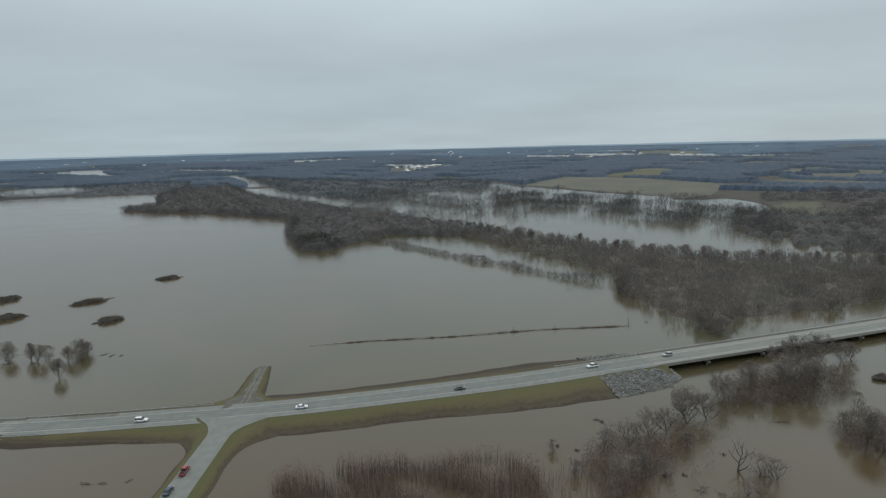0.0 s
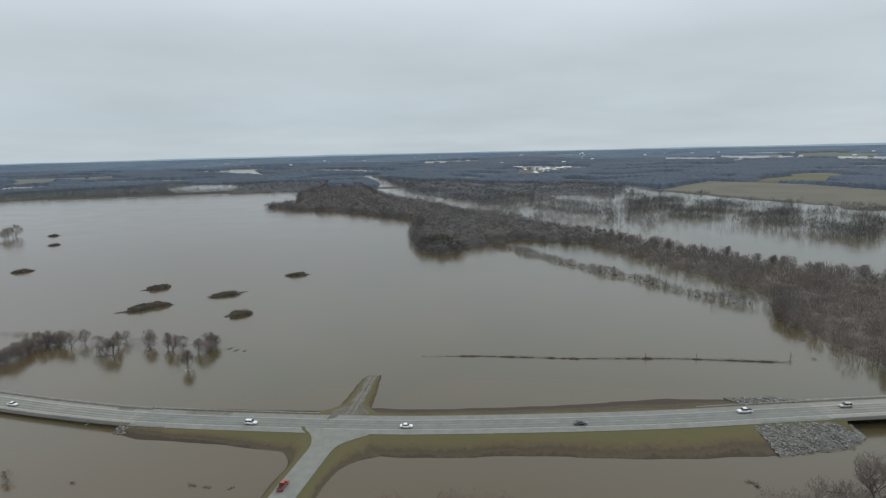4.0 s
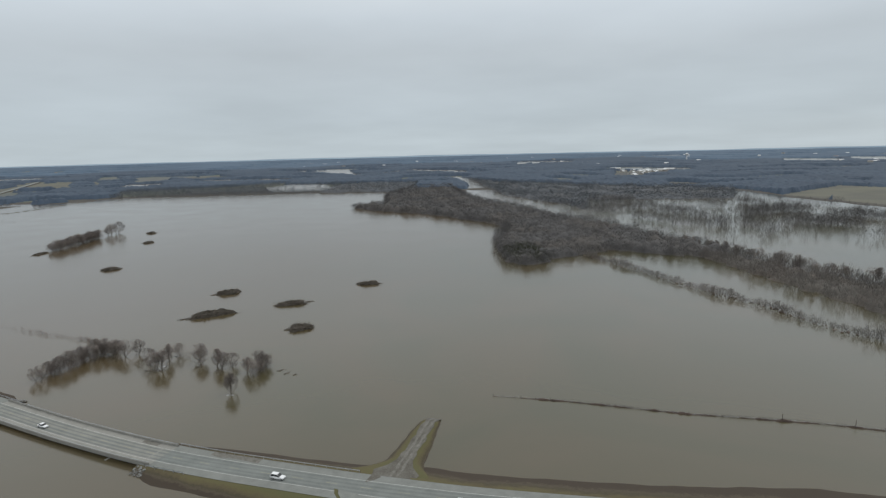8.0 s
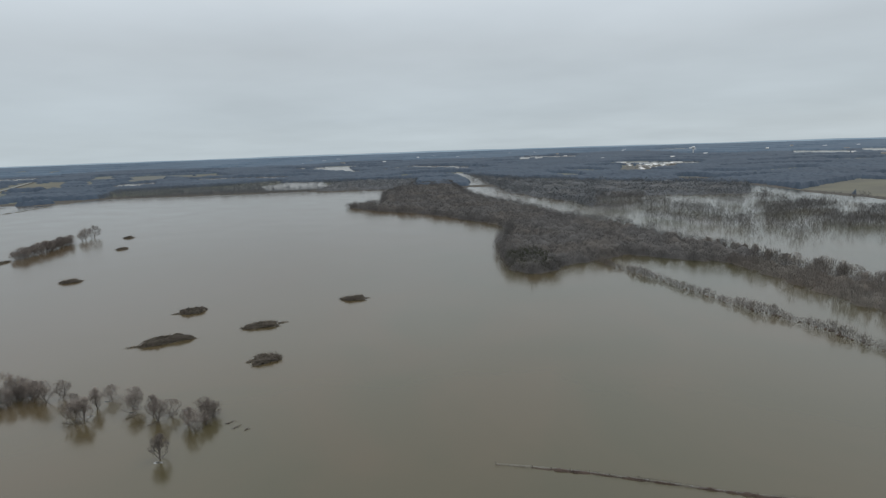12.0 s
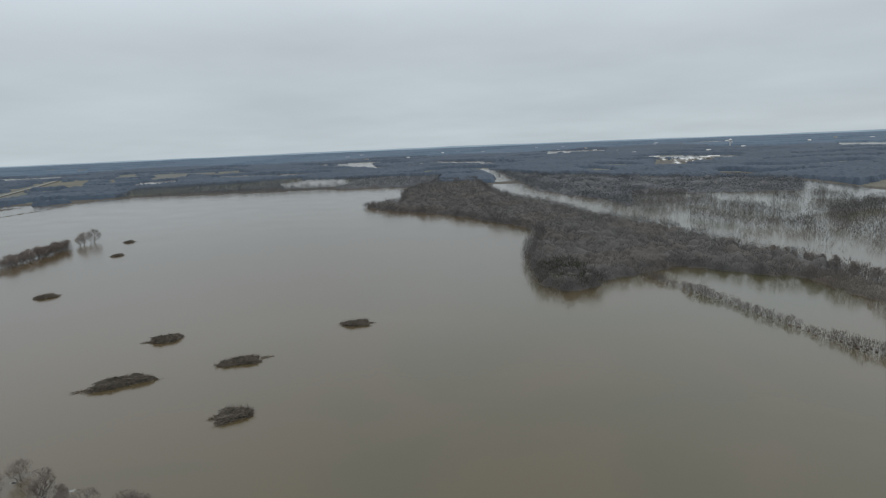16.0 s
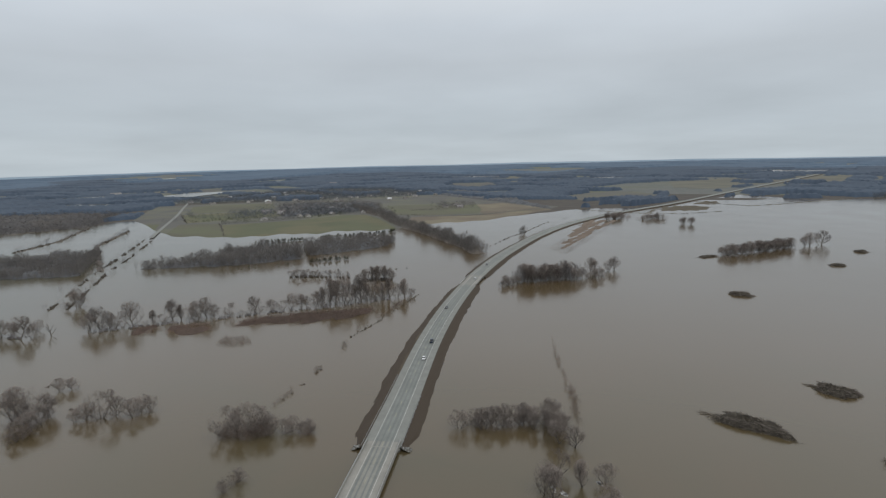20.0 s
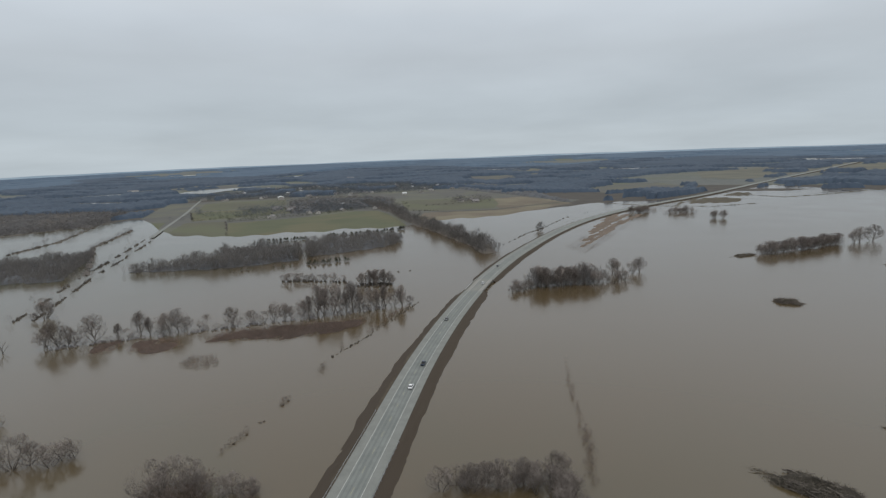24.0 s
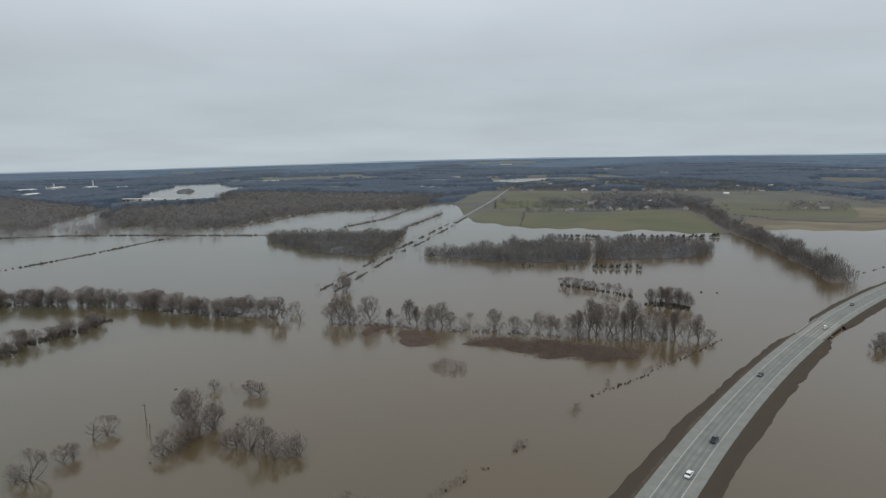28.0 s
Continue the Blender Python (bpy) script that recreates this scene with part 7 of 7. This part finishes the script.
def loft(bm, rings):
    """Skins a list of closed rings of points, and caps both ends."""
    rows = [[bm.verts.new(p) for p in ring] for ring in rings]
    n = len(rows[0])
    for a, b in zip(rows, rows[1:]):
        for k in range(n):
            bm.faces.new((a[k], a[(k + 1) % n], b[(k + 1) % n], b[k]))
    bm.faces.new(rows[0][::-1])
    bm.faces.new(rows[-1])
    bmesh.ops.recalc_face_normals(bm, faces=bm.faces)
    return bm


def section(x, half, z0, z1, tuck=0.88):
    """A rounded cross-section of a car body at x."""
    return [(x, -half * tuck, z0), (x, -half, z0 + (z1 - z0) * 0.3), (x, -half, z0 + (z1 - z0) * 0.7), (x, -half * 0.86, z1), (x, half * 0.86, z1), (x, half, z0 + (z1 - z0) * 0.7), (x, half, z0 + (z1 - z0) * 0.3), (x, half * tuck, z0)]


SHAPES = {
    "sedan": (4.7, [(-2.35, 0.55, 0.85), (-2.2, 0.3, 0.95), (-1.2, 0.25, 1.0), (0.9, 0.25, 0.98), (2.1, 0.3, 0.82), (2.35, 0.45, 0.7)], [(-1.55, 1.0), (-0.95, 1.43), (0.3, 1.45), (1.15, 0.97)]),
    "suv": (4.7, [(-2.35, 0.6, 1.05), (-2.25, 0.35, 1.12), (-1.2, 0.3, 1.12), (0.9, 0.3, 1.1), (2.1, 0.35, 0.98), (2.35, 0.5, 0.8)], [(-2.2, 1.1), (-1.95, 1.72), (0.2, 1.75), (1.05, 1.1)]),
    "pickup": (5.6, [(-2.8, 0.6, 1.05), (-2.7, 0.4, 1.1), (-0.9, 0.38, 1.1), (1.3, 0.38, 1.12), (2.6, 0.42, 1.02), (2.8, 0.55, 0.85)], [(-0.75, 1.1), (-0.55, 1.82), (0.75, 1.85), (1.45, 1.12)]),
}


def car_meshes(shape, paint):
    long, body, cab = SHAPES[shape]
    made = {}

    def keep(name, bm, mat, bevel=0.0):
        if bevel:
            bmesh.ops.bevel(bm, geom=[e for e in bm.edges if e.calc_face_angle(0) > 0.5], offset=bevel, segments=2, affect="EDGES")
        me = bpy.data.meshes.new(name)
        bm.to_mesh(me)
        bm.free()
        me.materials.append(mat)
        made[name] = me

    keep("body", loft(bmesh.new(), [section(x, 0.92 if -2 < x < 2 else 0.84, z0, z1) for x, z0, z1 in body]), paint, 0.05)
    bm = bmesh.new()
    rings = []
    for x, z in cab:
        low = 0.95
        w = 0.84 if z < 1.2 else 0.66
        rings.append([(x, -0.84, low), (x, -w, z), (x, w, z), (x, 0.84, low)])
    keep("glasshouse", loft(bm, rings), M_GLASS)
    (xa, za), (xb, zb) = cab[1], cab[2]
    keep("roof", box(bmesh.new(), xa - 0.08, xb + 0.05, -0.69, 0.69, za - 0.02, zb + 0.05, 0.03), paint)
    for nm, s in (("headlight", 1), ("taillight", -1)):
        keep(nm, box(bmesh.new(), s * (long / 2 - 0.12) - 0.1, s * (long / 2 - 0.12) + 0.1, -0.16, 0.16, 0.72, 0.88, 0.03), M_LAMP if s > 0 else M_REDLAMP)
    bm = bmesh.new()
    bmesh.ops.create_cone(bm, cap_ends=True, segments=18, radius1=0.36, radius2=0.36, depth=0.24, matrix=Matrix.Rotation(radians(90), 4, "X"))
    keep("tyre", bm, M_TYRE, 0.03)
    bm = bmesh.new()
    bmesh.ops.create_cone(bm, cap_ends=True, segments=12, radius1=0.22, radius2=0.2, depth=0.26, matrix=Matrix.Rotation(radians(90), 4, "X"))
    keep("rim", bm, M_CHROME)
    for nm in ("pillar",):
        bm = bmesh.new()
        for s in (1, -1):
            for (p, q) in (((cab[1][0], cab[1][1]), (cab[0][0], 1.0)), ((cab[2][0], cab[2][1]), (cab[3][0], 1.0)), (((xa + xb) / 2, (za + zb) / 2), ((xa + xb) / 2, 1.0))):
                v = [bm.verts.new(c) for c in ((p[0] - 0.05, s * 0.675, p[1]), (p[0] + 0.05, s * 0.675, p[1]), (q[0] + 0.05, s * 0.86, q[1]), (q[0] - 0.05, s * 0.86, q[1]))]
                bm.faces.new(v)
        keep(nm, bm, paint)
    if shape == "pickup":
        keep("cargo_bed", box(bmesh.new(), -2.65, -0.85, -0.72, 0.72, 1.06, 1.125), M_TYRE)
    return made


def car(name, shape, paint, x, y, way, label):
    """Stands on the road's surface; way 1 drives west, -1 east."""
    c, left = road_at(x)
    turn = math.atan2(left[1], left[0]) - math.pi / 2 + (math.pi if way < 0 else 0)
    return car_on(name, shape, paint, x, y, c[2] + 0.01, turn, label)


def car_on(name, shape, paint, x, y, z, turn, label):
    key = (shape, paint.name)
    if key not in CARS:
        CARS[key] = car_meshes(shape, paint)
    m, ob, long = CARS[key], root(name, x, y, z, turn), SHAPES[shape][0]
    for nm in ("body", "glasshouse", "roof", "pillar", "cargo_bed"):
        if nm in m:
            part(nm, m[nm], None, ob)
    for s in (1, -1):
        for nm, at in (("headlight", 1), ("taillight", -1)):
            o = part(nm, m[nm], None, ob)
            o.location = (0, s * 0.64, 0)
        for e in (1, -1):
            w = part("tyre", m["tyre"], None, ob)
            w.location = (e * long * 0.3, s * 0.8, 0.36)
            r = part("rim", m["rim"], None, w)
    return tagged(ob, label, "truck" if shape == "pickup" else "car", "vehicles on the highway")


CARS = {}
P_WHITE, P_BLACK, P_GREEN = plain("white_car_paint", (0.75, 0.76, 0.77), 0.3, coat=0.6), plain("black_car_paint", (0.02, 0.022, 0.025), 0.3, coat=0.7), plain("dark_green_car_paint", (0.025, 0.045, 0.04), 0.3, coat=0.7)
P_RED, P_SILVER, P_BLUE = plain("red_car_paint", (0.30, 0.03, 0.025), 0.35, coat=0.6), plain("silver_car_paint", (0.42, 0.43, 0.44), 0.3, 0.4, 0.5), plain("dark_blue_car_paint", (0.03, 0.045, 0.08), 0.3, coat=0.6)


def lane_car(name, shape, paint, x, way, label):
    c, left = road_at(x)
    off = left * (-1.85 if way > 0 else 1.85)
    car(name, shape, paint, c[0] + off[0], c[1] + off[1], way, label)


lane_car("sedan", "sedan", P_WHITE, -56, -1, "white sedan driving on the highway")
lane_car("sedan", "sedan", P_GREEN, 6, -1, "dark green sedan driving on the highway")
lane_car("pickup_truck", "pickup", P_WHITE, 65, 1, "white pickup truck nearing the bridge")
lane_car("suv", "suv", P_SILVER, 107, 1, "silver-grey sport utility car on the bridge")
lane_car("suv", "suv", P_WHITE, -116, -1, "white sport utility car beside the guard rail")
lane_car("sedan", "sedan", P_WHITE, -228, -1, "white sedan crossing the low bridge")
lane_car("sedan", "sedan", P_WHITE, -355, 1, "white sedan on the flooded stretch of highway")
lane_car("pickup_truck", "pickup", P_BLUE, -384, 1, "dark blue pickup truck on the flooded stretch of highway")
lane_car("sedan", "sedan", P_BLACK, -460, -1, "dark sedan on the flooded stretch of highway")
lane_car("suv", "suv", P_WHITE, -558, 1, "white sport utility car on the highway bend")
lane_car("sedan", "sedan", P_BLACK, -625, -1, "dark sedan on the highway bend")
car_on("pickup_truck", "pickup", P_RED, -84.6, 165, 2.58, radians(92), "red pickup truck standing on the gravel side road")
car_on("sedan", "sedan", P_BLUE, -84.8, 154.5, 2.52, radians(91), "dark blue sedan standing on the gravel side road")

# ---- cedars ----


def cedar_mesh(seed):
    r = np.random.default_rng(seed)
    v = []
    for k in range(110):
        u = r.random() ** 0.8
        a, rad = r.uniform(0, 6.28), 0.30 * (1.04 - u) * r.uniform(0.5, 1.1)
        p = np.array((math.cos(a) * rad, math.sin(a) * rad, 0.06 + 0.9 * u))
        d, e = r.normal(0, 0.055, 3), r.normal(0, 0.055, 3)
        v.append((p - d, p + d, p + e + (0, 0, 0.06)))
    v = np.array(v).reshape(-1, 3)
    return mesh_np("foliage", v, np.arange(len(v)).reshape(-1, 3), M_CEDAR)


CEDARS = [cedar_mesh(k) for k in range(4)]
stem = Pieces()
stem.add(*prism(np.array((0.0, 0, -0.1)), np.array((0.0, 0, 0.75)), 0.03, 0.008, 5))
CEDAR_STEM = stem.mesh("trunk", M_BARK)
for line, step, low, high, plump in (([(-825, -50), (-834, -6), (-840, 0)], 3.0, 2.5, 5, 2.1), ([(-854, 22), (-873, 42), (-886, 85), (-918, 116)], 3.4, 2.5, 5.5, 2.1), ([(-631, -12), (-640, 15)], 5.0, 1.2, 2.6, 2.2), ([(-644, 30), (-654, 45)], 4.0, 1.5, 3, 2.0), ([(-660, 61), (-668, 80), (-677, 98)], 3.2, 2.5, 5, 1.8)):
    for x, y in along(line, step, 2.5):
        h = pick.uniform(low, high)
        t = root("cedar", x, y, 0, pick.uniform(0, 6), (h * plump, h * plump, h))
        part("trunk", CEDAR_STEM, None, t)
        part("foliage", pick.choice(CEDARS), None, t)
        tagged(t, "small dark green cedar at the flooded field edge", "cedar tree", "row of cedars")

# ---- far lanes, bridge, farms, town ----


def lane(name, points, half, mat, label):
    line = spline([(x, y, float(rise(x, y)) + 1.1) for x, y in points], 12)
    v, q = sweep(line, np.ones((len(line), 1)) * (half, 0, -half), line[:, 2:3] + np.array((0, 0.15, 0)))
    tagged(new(name, mesh_np(name, v, q, mat, True)), label, "road", kind="structure")


lane("lane_west", [(-880, -245), (-990, -293), (-1250, -405), (-1500, -520), (-1761, -634)], 3, M_SHOULDER, "pale straight country lane between fields")
lane("lane_village", [(-1620, -130), (-1750, -200), (-1900, -330)], 4, M_SHOULDER, "pale village street")
lane("lane_field", [(-1151, 135), (-1148, 193), (-1162, 244), (-1228, 313), (-1287, 385)], 2.5, M_GRAVEL, "pale gravel farm track")


def house(x, y, turn, long, deep, eave, ridge, roof, name="house", label="pale-walled house with a grey gable roof", category="house"):
    z = float(rise(x, y)) + 0.6
    ob = root(name, x, y, z, turn)
    bm = bmesh.new()
    loft(bm, [[(s * long / 2, -deep / 2, -1), (s * long / 2, deep / 2, -1), (s * long / 2, deep / 2, eave), (s * long / 2, 0, ridge), (s * long / 2, -deep / 2, eave)] for s in (-1, 1)])
    part("wall", bm, M_WALL, ob)
    bm = bmesh.new()
    for s in (-1, 1):
        a, b = (s * (deep / 2 + 0.4), eave - 0.25), (0, ridge + 0.12)
        loft(bm, [[(e * (long / 2 + 0.4), a[0], a[1]), (e * (long / 2 + 0.4), b[0], b[1]), (e * (long / 2 + 0.4), b[0], b[1] + 0.25), (e * (long / 2 + 0.4), a[0], a[1] + 0.25)] for e in (-1, 1)])
    part("roof", bm, roof, ob)
    for k in range(max(2, int(long / 4))):
        w = part("window", box(bmesh.new(), -0.6, 0.6, -0.04, 0.04, 0.9, 2.2), M_PANE, ob)
        w.location = (-long / 2 + 1.8 + k * 3.6, -deep / 2 - 0.03, 0)
    tagged(ob, label, category, "far houses")


VILLAGE = [(-1641, -576), (-1794, -552), (-1637, -405), (-2009, -394), (-2110, -391), (-1916, -242), (-1752, -137), (-2094, -154), (-2032, -78), (-1886, 17), (-1813, 114), (-1114, -162), (-1183, -115), (-1176, -95), (-1210, -55), (-1237, 4), (-1353, 170), (-1335, 202), (-1390, 190), (-1582, -486), (-1605, -489)]
for x, y in VILLAGE:
    house(x, y, pick.uniform(0, 3.1), pick.uniform(11, 16), pick.uniform(8, 10), 3.2, 5.8, M_ROOF)
for k in range(14):
    house(pick.uniform(-1400, -1230), pick.uniform(-230, -20), pick.uniform(0, 3.1), pick.uniform(10, 15), pick.uniform(8, 10), 3.2, 5.8, pick.choice((M_ROOF, M_ROOF, M_METALROOF)))
for k in range(46):
    house(pick.uniform(-2150, -1600), pick.uniform(-600, 150), pick.uniform(0, 3.1), pick.uniform(10, 16), pick.uniform(8, 10), 3.2, 5.8, pick.choice((M_ROOF, M_ROOF, M_METALROOF)))
BARN = ("barn", "long white metal-roofed shed among far trees", "barn")
house(-1590, -330, 0.4, 34, 16, 6, 9, M_METALROOF, *BARN)
for x, y in ((-241, 2673), (-52, 2540), (-138, 2400), (-190, 2470), (-100, 2470), (-20, 2600), (82, 4188), (774, 3010), (1028, 3298), (1070, 3091), (1229, 2955), (1235, 2652), (1371, 3078), (522, 3110), (-798, 3659), (-627, 3511), (-469, 3369), (-878, 3691), (-1116, 3432), (559, 2966), (798, 3026), (-2660, -419), (-2118, -1109)):
    house(x, y, math.atan2(y, x) + math.pi / 2 + pick.uniform(-0.5, 0.5), pick.uniform(18, 46), pick.uniform(12, 20), 5, 7.5, pick.choice((M_METALROOF, M_ROOF)), *BARN)
TOWN = [(pick.uniform(-200, -30), pick.uniform(2180, 2560)) for k in range(26)]
for x, y in TOWN:
    house(x, y, 1.3 + pick.uniform(-0.2, 0.2), pick.uniform(14, 40), pick.uniform(10, 16), 4.5, 7, pick.choice((M_METALROOF, M_METALROOF, M_ROOF)), "shed", "long pale metal-roofed shed in a far town", "shed")
for k in range(22):
    a, r = pick.uniform(1.75, 2.2), pick.uniform(3300, 4200)
    x, y = CX + r * math.cos(a), CY + r * math.sin(a)
    house(x, y, a + math.pi / 2 + pick.uniform(-0.4, 0.4), pick.uniform(14, 34), pick.uniform(10, 16), 6, 9, pick.choice((M_METALROOF, M_ROOF)), "shed", "long pale metal-roofed shed in a far town", "shed")
for k in range(34):
    a, r = pick.uniform(0.75, 1.75), pick.uniform(2900, 4300)
    x, y = CX + r * math.cos(a), CY + r * math.sin(a)
    house(x, y, a + math.pi / 2 + pick.uniform(-0.6, 0.6), pick.uniform(14, 26), pick.uniform(9, 14), 6.5, 10, pick.choice((M_METALROOF, M_ROOF)))


def water_tower(x, y):
    z = float(rise(x, y))
    ob = root("water_tower", x, y, z)
    bm = bmesh.new()
    bmesh.ops.create_cone(bm, cap_ends=True, segments=12, radius1=3.0, radius2=2.2, depth=30, matrix=Matrix.Translation((0, 0, 14)))
    part("shaft", bm, M_METALROOF, ob)
    bm = bmesh.new()
    bmesh.ops.create_uvsphere(bm, u_segments=16, v_segments=10, radius=9, matrix=Matrix.Translation((0, 0, 34)) @ Matrix.Diagonal((1, 1, 0.75, 1)))
    part("tank", bm, M_METALROOF, ob)
    tagged(ob, "white water tower over a far town", "water tower")


water_tower(62, 3543)


def plant_works():
    for x, y, turn, long, deep, high in ((-827, -1832, 0.5, 60, 30, 12), (-900, -1800, 0.5, 50, 26, 16), (-1019, -1849, 0.4, 40, 24, 10), (-1069, -1759, 0.4, 70, 20, 8), (-779, -1640, 0.6, 50, 20, 8)):
        house(x, y, turn, long, deep, high, high + 2, M_METALROOF, "factory_hall", "pale industrial hall beyond the flooded woods", "factory")
    for x, y, h in ((-905, -1830, 28), (-1025, -1840, 32), (-880, -1820, 20)):
        z = float(rise(x, y))
        ob = root("chimney_stack", x, y, z)
        bm = bmesh.new()
        bmesh.ops.create_cone(bm, cap_ends=True, segments=12, radius1=2.6, radius2=1.7, depth=h, matrix=Matrix.Translation((0, 0, h / 2)))
        part("stack", bm, M_METALROOF, ob)
        bm = bmesh.new()
        bmesh.ops.create_cone(bm, cap_ends=True, segments=12, radius1=2.3, radius2=2.3, depth=1.0, matrix=Matrix.Translation((0, 0, h * 0.8)))
        part("platform", bm, M_STEEL, ob)
        tagged(ob, "tall pale industrial stack beyond the flooded woods", "chimney")


plant_works()


def far_bridge():
    ob = tagged(root("bridge_far", 0, 0, 0), "long pale concrete bridge over a far flooded river", "bridge", kind="structure")
    a, b = np.array((-800.0, -1276)), np.array((-918.0, -1092))
    line = spline([(*(a + (b - a) * u), 6.0) for u in np.linspace(0, 1, 5)], 8)
    v, q = sweep(line, np.ones((len(line), 1)) * (-5, -5, 5, 5, -5), line[:, 2:3] + np.array((-1.2, 0.5, 0.5, -1.2, -1.2)))
    part("deck", mesh_np("deck", v, q, M_METALROOF), None, ob)
    for x, y, z in line[2::4]:
        o = part("pier", box(bmesh.new(), -1, 1, -4, 4, -2, 4.8, 0.1), M_CONCRETE, ob)
        o.location, o.rotation_euler = (x, y, 0), (0, 0, math.atan2(b[1] - a[1], b[0] - a[0]))


far_bridge()
